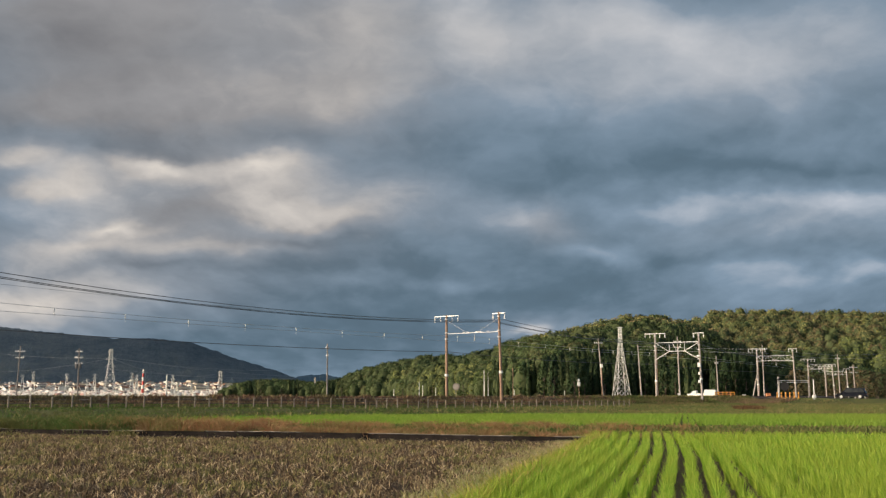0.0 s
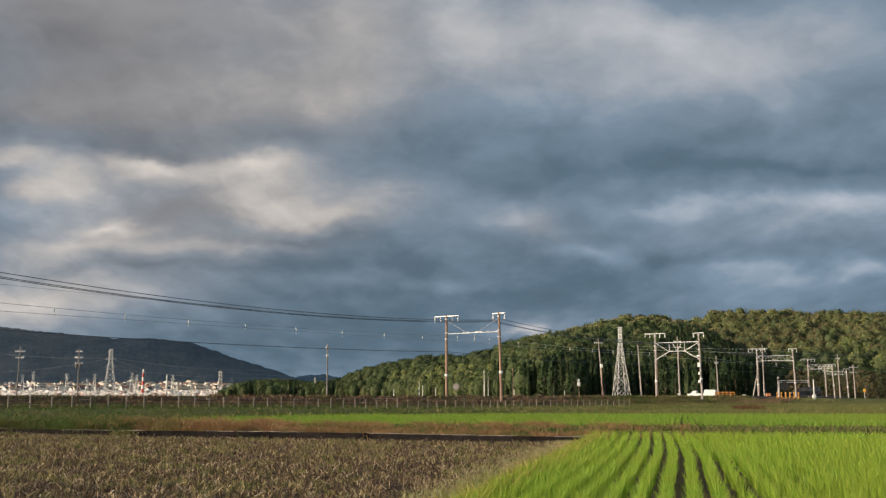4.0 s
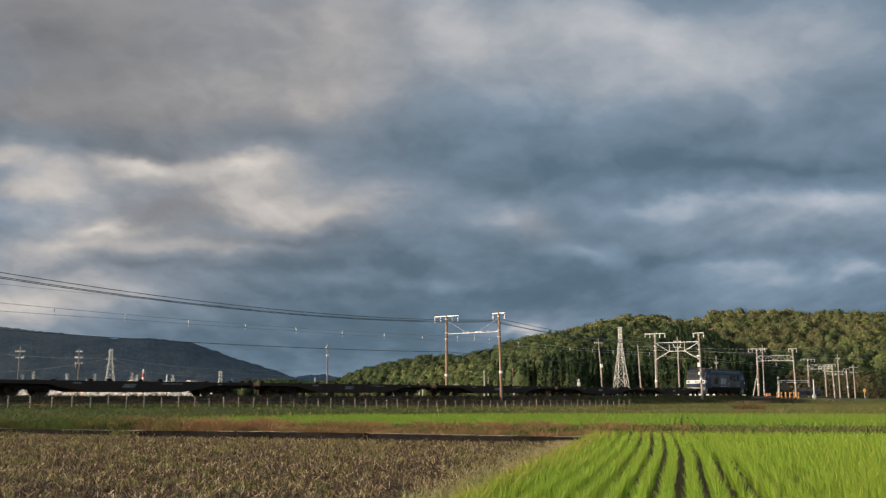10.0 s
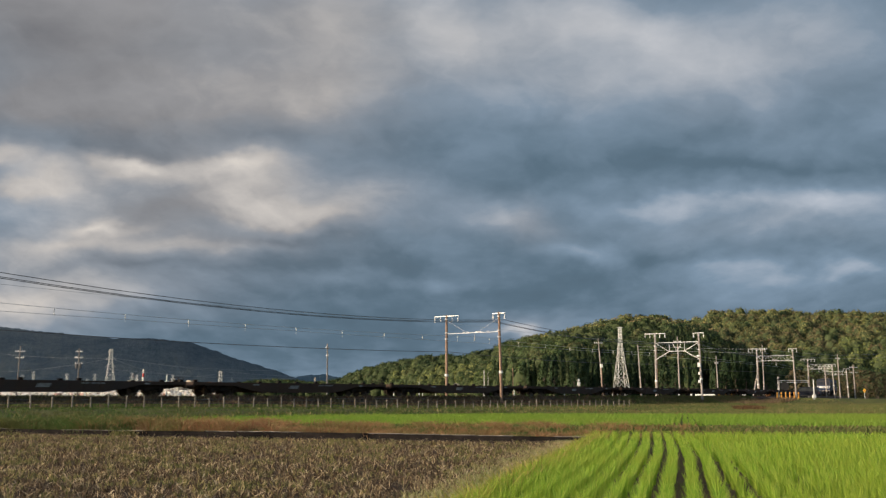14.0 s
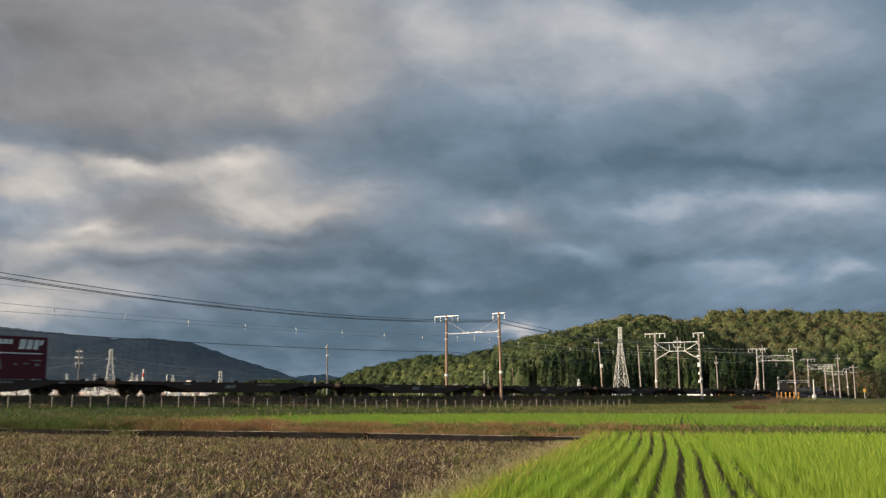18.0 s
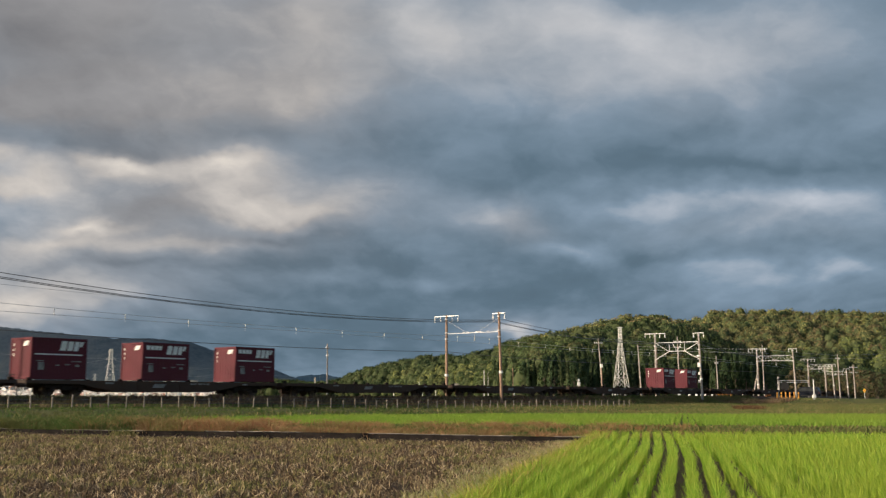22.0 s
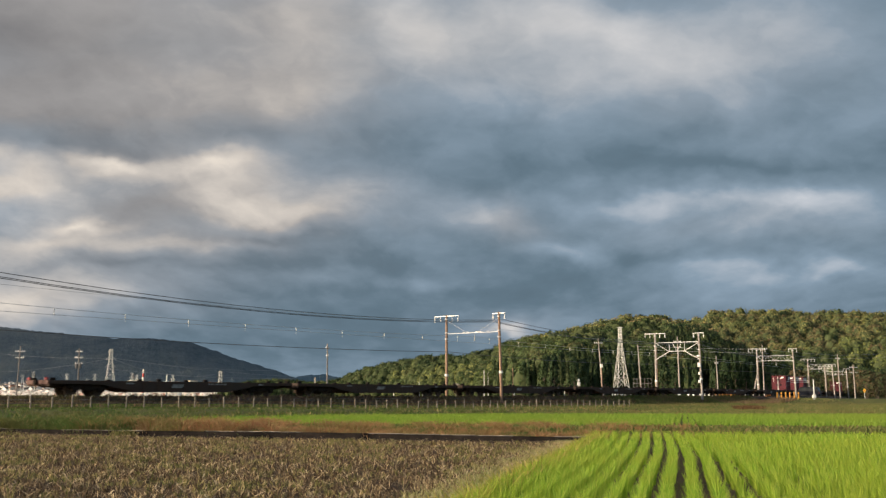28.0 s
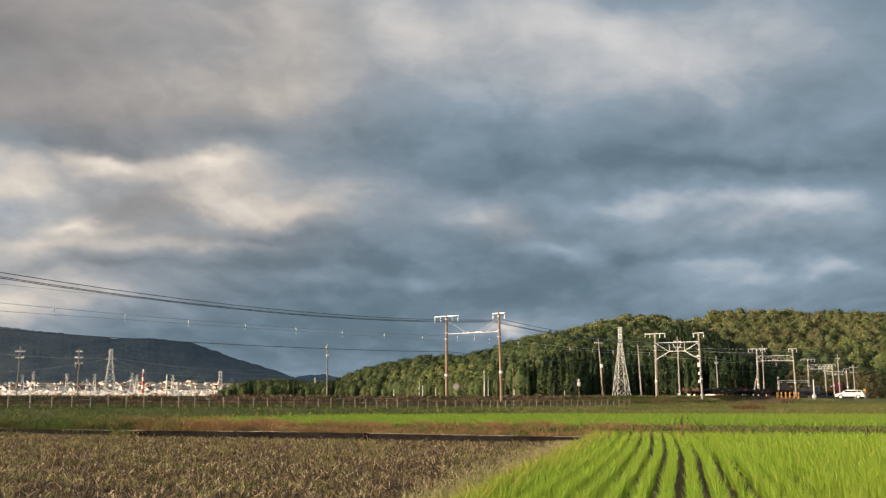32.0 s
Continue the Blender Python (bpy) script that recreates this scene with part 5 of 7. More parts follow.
def utility_pole(x, y, z0, top, lean=0.0, arms=(), material="pole_concrete", radius=0.17, label="grey concrete utility pole with cross arms", name="utility_pole", gear=False):
    g = thing(name, label, "pole", pose(x, y, z0))
    h = top - z0
    bm = B()
    rod(bm, (lean, 0, -0.3), (0, 0, h), radius, radius * 0.62, 10)
    part("shaft", bm, material, g)
    for z, half in arms:
        bm = box(B(), -half, half, -0.05, 0.05, h - z - 0.05, h - z + 0.05, 0.01)
        arm = part("crossarm", bm, "galvanised", g, "steel cross arm")
        for u in (-half * 0.9, -half * 0.45, half * 0.45, half * 0.9):
            bm = B()
            rod(bm, (u, 0, h - z + 0.05), (u, 0, h - z + 0.26), 0.05, 0.035, 7)
            part("insulator", bm, "galvanised", arm, "small grey insulator")
    if gear:
        for u in (-0.45, 0.45):
            bm = B()
            rod(bm, (u * 0.7, -0.1, h - 3.4), (u * 0.7, -0.1, h - 2.7), 0.2, 0.2, 10)
            rod(bm, (u * 0.7, -0.1, h - 2.7), (u * 0.7, -0.1, h - 2.5), 0.07, 0.05, 8)
            part("transformer", bm, "roof_dark", g, "grey transformer can")
    return g


def lattice_tower(x, y, z0, top, base, head, turn, label, arms=(), material="white_steel", leg=0.09, panels=9, far=False):
    """A four-legged tower: legs, rings and crossed braces, arms near the top."""
    g = thing("lattice_tower", label, "tower", pose(x, y, z0, 0, 0, turn))
    h = top - z0

    def half(z):
        f = z / h
        return (base + (head - base) * (f / 0.72)) / 2 if f < 0.72 else head / 2 * (1 - 0.35 * (f - 0.72) / 0.28)

    def corner(i, z):
        w = half(z)
        return Vector((w if i in (0, 3) else -w, w if i in (0, 1) else -w, z))
    zs = [h * (1 - (1 - k / panels) ** 1.25) for k in range(panels + 1)]
    for i in range(4):
        bm = B()
        for a, b in zip(zs[:-1], zs[1:]):
            rod(bm, corner(i, a), corner(i, b), leg, leg, 4)
        part("leg", bm, material, g)
    for i in range(4):
        bm = B()
        for a, b in zip(zs[:-1], zs[1:]):
            j = (i + 1) % 4
            rod(bm, corner(i, a), corner(j, b), leg * 0.5, leg * 0.5, 4)
            rod(bm, corner(j, a), corner(i, b), leg * 0.5, leg * 0.5, 4)
            rod(bm, corner(i, b), corner(j, b), leg * 0.6, leg * 0.6, 4)
        if not far:
            bm.free()
            for a, b in zip(zs[:-1], zs[1:]):
                for p, q, r in ((corner(i, a), corner(j, b), 0.62), (corner(j, a), corner(i, b), 0.62), (corner(i, b), corner(j, b), 0.6)):
                    bm = B()
                    rod(bm, p, q, leg * r, leg * r, 4)
                    part("brace", bm, material, g)
        else:
            tagged(part("bracing", bm, material, g), kind="stuff")
    for z, w in arms:
        for k in (-1, 1):
            bm = B()
            tip = Vector((k * w, 0, h - z))
            for i in ((0, 3) if k > 0 else (1, 2)):
                rod(bm, corner(i, h - z), tip, leg * 0.7, leg * 0.5, 4)
                rod(bm, corner(i, h - z + 0.06 * h), tip, leg * 0.6, leg * 0.5, 4)
            rod(bm, tip, tip - Vector((0, 0, 0.035 * h)), leg * 0.8, leg * 0.8, 5)
            part("arm", bm, material, g)
    return g


def poles_and_towers():
    # white tower behind the line
    white = lattice_tower(40.92, 232, 0.6, 17.16, 3.35, 0.80, 12, "white painted steel lattice tower behind the railway", (), leg=0.060, panels=8)
    for dz, half in ((0.15, 0.75), (2.6, 0.5), (5.0, 0.85)):
        part("crossbar", box(B(), -half, half, -0.05, 0.05, 16.56 - dz - 0.05, 16.56 - dz + 0.05, 0.01), "white_steel", white, "thin white crossbar")
    utility_pole(31.69, 205, 0.6, 12.95, 0.8, ((0.9, 0.85),), label="grey leaning utility pole with one arm")
    utility_pole(43.58, 225, 0.6, 12.71, 0.6, (), radius=0.18, label="plain grey concrete pole behind the line")
    utility_pole(44.33, 190, 0.6, 12.42, 0.15, ((0.9, 0.7), (2.0, 0.6)), label="grey concrete pole with short arms beside the line")
    utility_pole(51.54, 190, 0.6, 8.85, 0.15, ((1.4, 0.35),), radius=0.13, label="slim grey pole with a small lamp bracket")
    utility_pole(-21.85, 190, 0.6, 11.16, 0.1, ((0.8, 0.35), (2.3, 0.28)), "pole_grey", 0.17, label="grey concrete pole standing alone behind the line")
    utility_pole(-71.45, 170, 0.6, 9.75, -0.25, ((0.9, 0.85), (2.0, 0.7)), "pole_grey", 0.13)
    utility_pole(-61.48, 170, 0.6, 9.38, 0.1, ((0.6, 0.6), (1.6, 0.7), (2.6, 0.6)), "pole_grey", 0.15, gear=True, label="concrete utility pole with arms and transformers")
    utility_pole(59.07, 186, 0.6, 10.64, 0.0, ((0.7, 0.9),), radius=0.14, label="pale concrete pole with one arm near the crossing")
    utility_pole(78.36, 200, 0.6, 9.57, 0.15, ((0.9, 0.45),), radius=0.16, label="pale concrete pole standing beside the road")
    utility_pole(93.58, 230, 0.6, 8.39, 0.1, ((0.6, 0.9), (1.8, 0.9)), radius=0.16, label="pale concrete pole with two arms beyond the crossing")
    utility_pole(81.48, 215, 0.6, 7.45, 0.0, ((0.8, 0.6),), radius=0.14, label="grey pole with one arm beyond the crossing")
    for px, y, top, r in [(7.13, 175, 5.75, 0.11), (8.26, 185, 4.77, 0.06), (8.3, 186, 5.61, 0.035), (-11.17, 230, 2.8, 0.11), (-4.69, 200, 4.16, 0.08), (-4.12, 205, 3.55, 0.07), (-1.45, 200, 3.06, 0.06), (10.55, 150, 2.31, 0.09), (20.4, 170, 2.24, 0.09), (-11.27, 232, 2.55, 0.10)]:
        utility_pole(px, y, 0.6, top, 0.0, (), "white_steel", r, "short pale post behind the line", "marker_post")
    utility_pole(10.38, 150, 0.6, 5.46, 0.0, (), "pole_rust", 0.07, "slim dark post behind the line", "marker_post")
    g = thing("chimney", "pale chimney behind the trees", "chimney", pose(-77.28, 610, 0.6))
    part("stack", box(B(), -0.45, 0.45, -0.45, 0.45, 0, 11.84, 0.1), "concrete", g)
    for dz in (0.0, -0.7):
        pts = []
        way = [Vector(q) for q in [(43.58, 225, 12.33), (59.07, 186, 9.92), (78.36, 200, 9.35), (102.72, 215, 10.78)]]
        for a, b in zip(way[:-1], way[1:]):
            pts += [a.lerp(b, k / 8) + Vector((0, 0, dz - 0.35 * (k / 8) * (1 - k / 8))) for k in range(8)]
        pts.append(way[-1] + Vector((0, 0, dz)))
        tagged(bm_object("power_line", tube(pts, 0.018, 4), "wire_light"), "thin pale power line between the lineside poles", "wire")
    x, y = 2.98, 230.0
    g = thing("dish_mirror", "round pale mirror on a short post behind the line", "mirror", pose(x, y, 1.7))
    bm = B()
    rod(bm, (0, 0, -1.2), (0, 0, 1.5), 0.07, 0.06, 8)
    part("shaft", bm, "pole_grey", g)
    bm = B()
    for k in range(4):
        rod(bm, (0, -0.10 + 0.06 * k, 1.75), (0, -0.04 + 0.06 * k, 1.75), 0.82 - 0.02 * k * k, 0.80 - 0.03 * k * k, 20)
    head = part("hood", bm, "pole_grey", g, "pale round housing")
    bm = B()
    rod(bm, (0, -0.135, 1.72), (0, -0.105, 1.72), 0.60, 0.62, 20)
    part("face", bm, "pole_concrete", head, "dull grey mirror face")
    # signal posts
    for x, y, top, z0, lab in [(22.19, 165, 4.13, 0.7, 'signal'), (18.57, 118, 5.05, 0.4, 'lamp')]:
        g = thing("signal_post" if lab == "signal" else "lamp_post", "slim post with a white box on top beside the line", "post", pose(x, y, z0))
        bm = B()
        rod(bm, (0, 0, -0.3), (0, 0, top - z0 - 0.3), 0.06, 0.05, 8)
        part("shaft", bm, "pole_rust", g)
        bm = box(B(), -0.15, 0.15, -0.12, 0.12, top - z0 - 0.4, top - z0, 0.04)
        part("lamp_box", bm, "worn_white", g, "white box")
        if lab == "signal":
            bm = box(B(), -0.24, 0.24, -0.1, 0.1, top - z0 - 1.15, top - z0 - 0.5, 0.05)
            part("signal_head", bm, "worn_white", g, "pale signal head")
    # towers over the town
    for x, y, top, base, head, arms in [(-211.11, 640, 30.73, 7.6, 2.3, ((1.5, 1.6), (6.5, 3.0), (11, 3.0))), (-365.18, 900, 23.27, 4, 1.4, ((1, 1.7), (4, 1.9))), (-335.04, 900, 20.78, 4, 1.4, ((1, 1.7), (4, 1.9))), (-310.43, 900, 20.78, 4, 1.4, ((1, 1.7), (4, 1.9))), (-277.28, 900, 21.78, 5, 1.6, ((1, 1.6), (4, 2.1), (7, 2.1))), (-287.91, 950, 20.81, 4, 1.4, ((1, 1.7), (4, 1.9))), (-240.61, 900, 19.79, 5, 1.6, ((1, 1.6), (4, 2.1))), (-180.78, 820, 21.32, 5, 1.8, ((1, 1.6), (4, 2.1), (7, 2.1))), (-228.09, 980, 14.39, 4, 1.4, ((1, 1.7),)), (-345.14, 980, 17.63, 4, 1.4, ((1, 1.7),)), (-353.91, 850, 18.77, 4, 1.4, ((1, 1.7),)), (-263.44, 1000, 13.0, 4, 1.4, ((1, 1.7),)), (-248.93, 1000, 12.44, 4, 1.4, ((1, 1.7),))]:
        big = y < 700
        lattice_tower(x, y, 0.6, top, base, head, 30, "tall white high-voltage tower over the town" if big else "distant pale lattice tower over the town", arms, leg=0.11 if big else 0.12, panels=9 if big else 6, far=not big)
    # red and white mast
    g = thing("striped_mast", "red and white banded mast over the town", "mast", pose(-267.23, 900, 0.6))
    hh = 24.76 - 0.6
    for k in range(7):
        bm = B()
        rod(bm, (0, 0, hh * k / 7), (0, 0, hh * (k + 1) / 7), 1.35 - 0.10 * k, 1.25 - 0.10 * k, 10)
        part("band", bm, "sign_red" if k % 2 else "white_steel", g, "red band" if k % 2 else "white band")
    utility_pole(-218.79, 800, 0.6, 17.74, 0, (), "white_steel", 0.7, "distant pale chimney over the town", "chimney")
    # lines between the town's towers
    for a, b, c in [((-294.33, 640, 29.32), (-211.11, 640, 25.08), 1.5), ((-294.33, 640, 15.89), (-211.11, 640, 25.08), 2.0), ((-211.11, 640, 25.08), (-180.78, 820, 19.51), 6.0), ((-208.61, 640, 25.08), (-111.98, 760, 20.7), 3.0), ((-208.61, 640, 25.08), (-78.05, 760, 15.25), 3.0), ((-208.61, 640, 18.01), (-111.98, 760, 14.41), 2.0)]:
        n = 12
        pts = [Vector(a).lerp(Vector(b), k / n) - Vector((0, 0, 4 * c * (k / n) * (1 - k / n))) for k in range(n + 1)]
        tagged(bm_object("power_line", tube(pts, 0.07, 4), "wire_light"), "pale power line between distant towers", "wire")


def town():
    """Low houses in the evening sun beyond the line."""
    rs = random.Random(5)
    protos = []
    for w, d, h, r, wall, roof in ((8, 9, 5.2, 2.2, "wall_white", "roof_dark"), (9, 8, 5.5, 1.8, "wall_cream", "roof_rust"), (11, 8, 3.2, 2.0, "wall_cream", "roof_dark"), (7, 8, 6.0, 1.5, "wall_white", "roof_rust"), (20, 12, 6.5, 0.6, "wall_white", "roof_dark"), (30, 15, 7.5, 0.5, "wall_cream", "roof_dark")):
        g = thing("house" if r > 1 else "warehouse", "small pale house with a pitched roof in the distant town" if r > 1 else "long pale warehouse in the distant town", "house" if r > 1 else "warehouse", None, "houses of the town")
        part("wall", prism(B(), [(-d / 2, -0.5), (d / 2, -0.5), (d / 2, h), (0, h + r), (-d / 2, h)], "x", -w / 2, w / 2), wall, g)
        part("roof", prism(B(), [(-d / 2 - 0.5, h - 0.35), (0, h + r + 0.08), (d / 2 + 0.5, h - 0.35), (d / 2 + 0.5, h - 0.15), (0, h + r + 0.35), (-d / 2 - 0.5, h - 0.15)], "x", -w / 2 - 0.4, w / 2 + 0.4), roof, g)
        bm = B()
        for u in np.arange(-w / 2 + 1.2, w / 2 - 1, 2.6):
            for z in ([1.0, 3.6] if h > 5 else [1.0]):
                box(bm, u, u + 1.4, -d / 2 - 0.05, -d / 2 + 0.02, z, z + 1.2)
        part("window_row", bm, "dark_glass", g, "row of dark windows")
        protos.append(g)
    used = set()
    for k in range(290):
        y = 1420 + 900 * rs.random() ** 2.2
        f = rs.random()
        h = -0.47 + f * 0.26
        i = rs.choices(range(6), (5, 4, 4, 4, 2, 1))[0]
        m = pose(h * y, y, gz(h * y, y), 0, 0, rs.choice((-45, 45)) + rs.uniform(-22, 22)) @ Matrix.Diagonal((0.9, 0.9, 0.85 + 0.3 * rs.random(), 1))
        if i not in used:
            used.add(i)
            protos[i].matrix_basis = m
        else:
            copy_thing(protos[i], m)
    # the farther, smaller roofs of the town
    rn = np.random.default_rng(9)
    n = 3600
    y = 1160 + 1200 * rn.random(n) ** 2.6
    x = rn.uniform(-0.47, -0.21, n) * y
    w, d, h = rn.uniform(1.6, 4.6, n), rn.uniform(1.2, 2.6, n), rn.uniform(1.2, 3.4, n)
    z = ground_z(x, y) - 0.5
    ra = np.radians(rn.choice((-45, 45), n) + rn.uniform(-22, 22, n))
    ca, sa = np.cos(ra), np.sin(ra)

    def spin(u, v, zz):
        return np.stack([x + u * ca - v * sa, y + u * sa + v * ca, zz], 1)
    c = np.stack([spin(sx * w, sy * d, z + (h + 0.5 if up == 1 else 0)) for up in (0, 1) for sy in (-1, 1) for sx in (-1, 1)] + [spin(sx * w, 0 * d, z + h + 0.5 + 0.28 * d) for sx in (-1, 1)], 1)
    q = np.array([(0, 1, 5), (0, 5, 4), (2, 0, 4), (2, 4, 6), (1, 3, 7), (1, 7, 5), (4, 5, 9), (4, 9, 8), (6, 4, 8), (5, 7, 9), (7, 6, 8), (7, 8, 9)])
    t = (q[None] + (np.arange(n) * 10)[:, None, None]).reshape(-1, 3)
    tagged(from_arrays("town_roofs", c.reshape(-1, 3), t, "town"), "crowded small pale houses of a distant town", "town", kind="stuff")
    # trees between the houses
    rr = np.random.default_rng(3)
    tpl = crown_mesh("broadleaf", rr, 120)
    y = 1150 + 1250 * rr.uniform(0, 1, 330) ** 1.6
    x = rr.uniform(-0.47, -0.2, 330) * y
    hh = rr.uniform(2.5, 5.5, 330)
    v, t = scatter(tpl, np.stack([x, y, ground_z(x, y)], 1), hh, hh * 1.7, rr.uniform(0, 6, 330))
    tagged(from_arrays("town_trees", v, t, "broadleaf"), "dark green trees among the houses of the town", "woods", kind="stuff")


# ---- the goods train ----
def bogie(parent, y, half, r, gauge=0.53, axles=2, name="bogie"):
    g = part(name, box(B(), -0.98, 0.98, y - half - 0.15, y + half + 0.15, 0.42, 0.68, 0.03), "under", parent, "dark bogie")
    bm = B()
    for sx in (-1, 1):
        box(bm, sx * 0.93 - 0.09, sx * 0.93 + 0.09, y - half - 0.5, y + half + 0.5, 0.50, 0.74, 0.03)
        box(bm, sx * 0.93 - 0.13, sx * 0.93 + 0.13, y - 0.32, y + 0.32, 0.36, 0.66, 0.03)
        for a in (-half, half):
            box(bm, sx * 0.98 - 0.12, sx * 0.98 + 0.12, y + a - 0.18, y + a + 0.18, r - 0.18, r + 0.2, 0.04)
    part("side_frame", bm, "under", g)
    for a in (-half, half):
        bm = B()
        for sx in (-1, 1):
            rod(bm, (sx * (gauge - 0.06), y + a, r), (sx * (gauge + 0.07), y + a, r), r, r, 18)
            rod(bm, (sx * (gauge - 0.09), y + a, r), (sx * (gauge - 0.06), y + a, r), r + 0.03, r + 0.03, 18)
        rod(bm, (-gauge, y + a, r), (gauge, y + a, r), 0.08, 0.08, 8)
        part("wheelset", bm, "wheel", g, "steel wheelset")


NOSE = [(1.1, 8.66), (1.25, 8.74), (1.75, 8.86), (2.15, 8.80), (2.40, 8.66), (3.2, 8.20), (3.48, 8.02), (3.62, 7.5)]


def nose_y(z):
    return float(np.interp(z, [a for a, _ in NOSE], [b for _, b in NOSE]))


def locomotive():
    g = thing("electric_locomotive", "dusty blue and grey electric freight locomotive with a white nose band", "locomotive")
    mid = [(-1.40, 1.16), (1.40, 1.16), (1.40, 3.18), (1.28, 3.44), (1.0, 3.60), (-1.0, 3.60), (-1.28, 3.44), (-1.40, 3.18)]
    part("body", prism(B(), mid, "y", -6.6, 6.6), "loco_grey", g, "grey dusty side walls")
    for side in (-1, 1):
        part("roof_band", box(B(), side * 1.402 - 0.006, side * 1.402 + 0.006, -6.6, 6.6, 2.98, 3.18), "loco_blue", g, "blue band under the roof")
        part("sill_stripe", box(B(), side * 1.404 - 0.006, side * 1.404 + 0.006, -2.6, -0.2, 1.34, 1.39), "worn_white", g, "thin white stripe")
        part("roof_slope", prism(B(), [(side * 1.405, 3.19), (side * 1.285, 3.445), (side * 1.25, 3.43), (side * 1.37, 3.18)], "y", -6.6, 6.6), "loco_blue", g, "blue sloping roof edge")
    roof = part("roof_cover", prism(B(), [(-0.95, 3.60), (0.95, 3.60), (0.82, 3.78), (-0.82, 3.78)], "y", -6.6, 6.6, 0.02), "loco_roof", g, "dusty roof cover")
    for a, b, w, h in ((-4.1, -2.6, 0.7, 0.16), (-2.2, -0.4, 0.8, 0.12), (0.0, 1.6, 0.75, 0.18), (2.0, 3.6, 0.8, 0.14), (6.05, 6.55, 0.6, 0.12), (-6.55, -6.2, 0.6, 0.12)):
        part("roof_box", box(B(), -w, w, a, b, 3.78, 3.78 + h, 0.03), "loco_roof", roof)
    for k in range(4):
        bm = B()
        u = -3.8 + 2.4 * k
        rod(bm, (0.6, u, 3.78), (0.6, u, 4.02), 0.09, 0.07, 8)
        part("roof_insulator", bm, "insulator" if k == 0 else "loco_roof", roof)
    for end in (-1, 1):
        cab = part("cab", prism(B(), [(end * 6.6, 1.10)] + [(end * y, z) for z, y in NOSE[0:]] + [(end * 6.6, 3.60)], "x", -1.395, 1.395, 0.05), "loco_blue", g, "deep blue cab with a raked front")

        def plate(name, z0, z1, x0, x1, material, label="", lift=0.012, zs=2):
            bm = B()
            lo = [bm.verts.new((x, end * (nose_y(z) + lift - 0.03 * q), z)) for q in (0, 1) for z in (z0, z1) for x in (x0, x1)]
            for q in ((0, 1, 3, 2), (4, 6, 7, 5), (0, 4, 5, 1), (2, 3, 7, 6), (0, 2, 6, 4), (1, 5, 7, 3)):
                bm.faces.new([lo[i] for i in q])
            bmesh.ops.recalc_face_normals(bm, faces=bm.faces[:])
            return part(name, bm, material, cab, label)
        plate("nose_band", 1.72, 2.16, -1.33, 1.33, "loco_white", "white band across the nose", 0.03)
        plate("window_surround", 2.38, 3.24, -1.36, 1.36, "louvre", "black window surround", 0.012)
        for x0, x1 in ((-1.22, -0.08), (0.08, 1.22)):
            plate("windscreen", 2.50, 3.10, x0, x1, "cab_glass", "cab window", 0.03)
        part("visor", prism(B(), [(end * 6.62, 3.60), (end * 6.62, 3.80), (end * 7.25, 3.78), (end * 7.85, 3.62), (end * 8.22, 3.38), (end * 8.26, 3.26), (end * 8.05, 3.24)], "x", -1.22, 1.22, 0.05), "loco_hood", cab, "blue-grey rounded roof hood over the windscreen")
        for x0 in (-1.2, 0.86):
            plate("headlight", 1.82, 2.06, x0, x0 + 0.34, "louvre", "dark lamp housing", 0.05)
        plate("plate", 1.84, 2.04, -0.2, 0.28, "dull_white", "small plate on the nose", 0.05)
        plate("lower_band", 1.12, 1.22, -1.3, 1.3, "pilot_grey", "dusty lower nose edge", 0.02)
        bm = prism(B(), [(end * 7.7, 0.42), (end * 8.6, 0.30), (end * 8.95, 0.50), (end * 8.75, 1.08), (end * 7.4, 1.08)], "x", -1.22, 1.22, 0.08)
        part("pilot", bm, "pilot_grey", cab, "dusty grey snow plough and buffer beam")
        bm = B()
        rod(bm, (0, end * 8.6, 0.88), (0, end * 9.1, 0.88), 0.11, 0.11, 8)
        box(bm, -0.16, 0.16, end * 9.05 - 0.14, end * 9.05 + 0.14, 0.72, 1.02, 0.03)
        part("coupler", bm, "under", cab)
        for k in range(3):
            bm = B()
            rod(bm, (-0.7 + 0.25 * k, end * 8.9, 0.45), (-0.6 + 0.25 * k, end * 9.02, 0.8), 0.03, 0.03, 6)
            part("air_hose", bm, "under", cab)
        for side in (-1, 1):
            y0, y1 = (7.55, 8.15)
            part("side_window", prism(B(), [(end * 7.4, 2.42), (end * 8.42, 2.42), (end * 8.02, 3.02), (end * 7.4, 3.02)], "x", side * 1.40 - 0.004, side * 1.40 + 0.006), "cab_glass", cab, "cab side window")
            part("door", box(B(), side * 1.40 - 0.006, side * 1.40 + 0.008, min(end * 6.75, end * 7.25), max(end * 6.75, end * 7.25), 1.1, 3.0), "loco_blue", cab, "blue cab door")
            part("door_window", box(B(), side * 1.41 - 0.006, side * 1.41 + 0.006, min(end * 6.82, end * 7.18), max(end * 6.82, end * 7.18), 2.3, 2.95), "cab_glass", cab)
            bm = B()
            rod(bm, (side * 1.45, end * 7.33, 1.1), (side * 1.45, end * 7.33, 2.4), 0.018, 0.018, 5)
            rod(bm, (side * 1.45, end * 6.68, 1.1), (side * 1.45, end * 6.68, 2.4), 0.018, 0.018, 5)
            part("handrail", bm, "loco_grey", cab)
            part("corner_band", box(B(), side * 1.40 - 0.006, side * 1.40 + 0.008, min(end * 8.45, end * 8.72), max(end * 8.45, end * 8.72), 1.8, 2.1), "loco_white", cab, "white band round the corner")
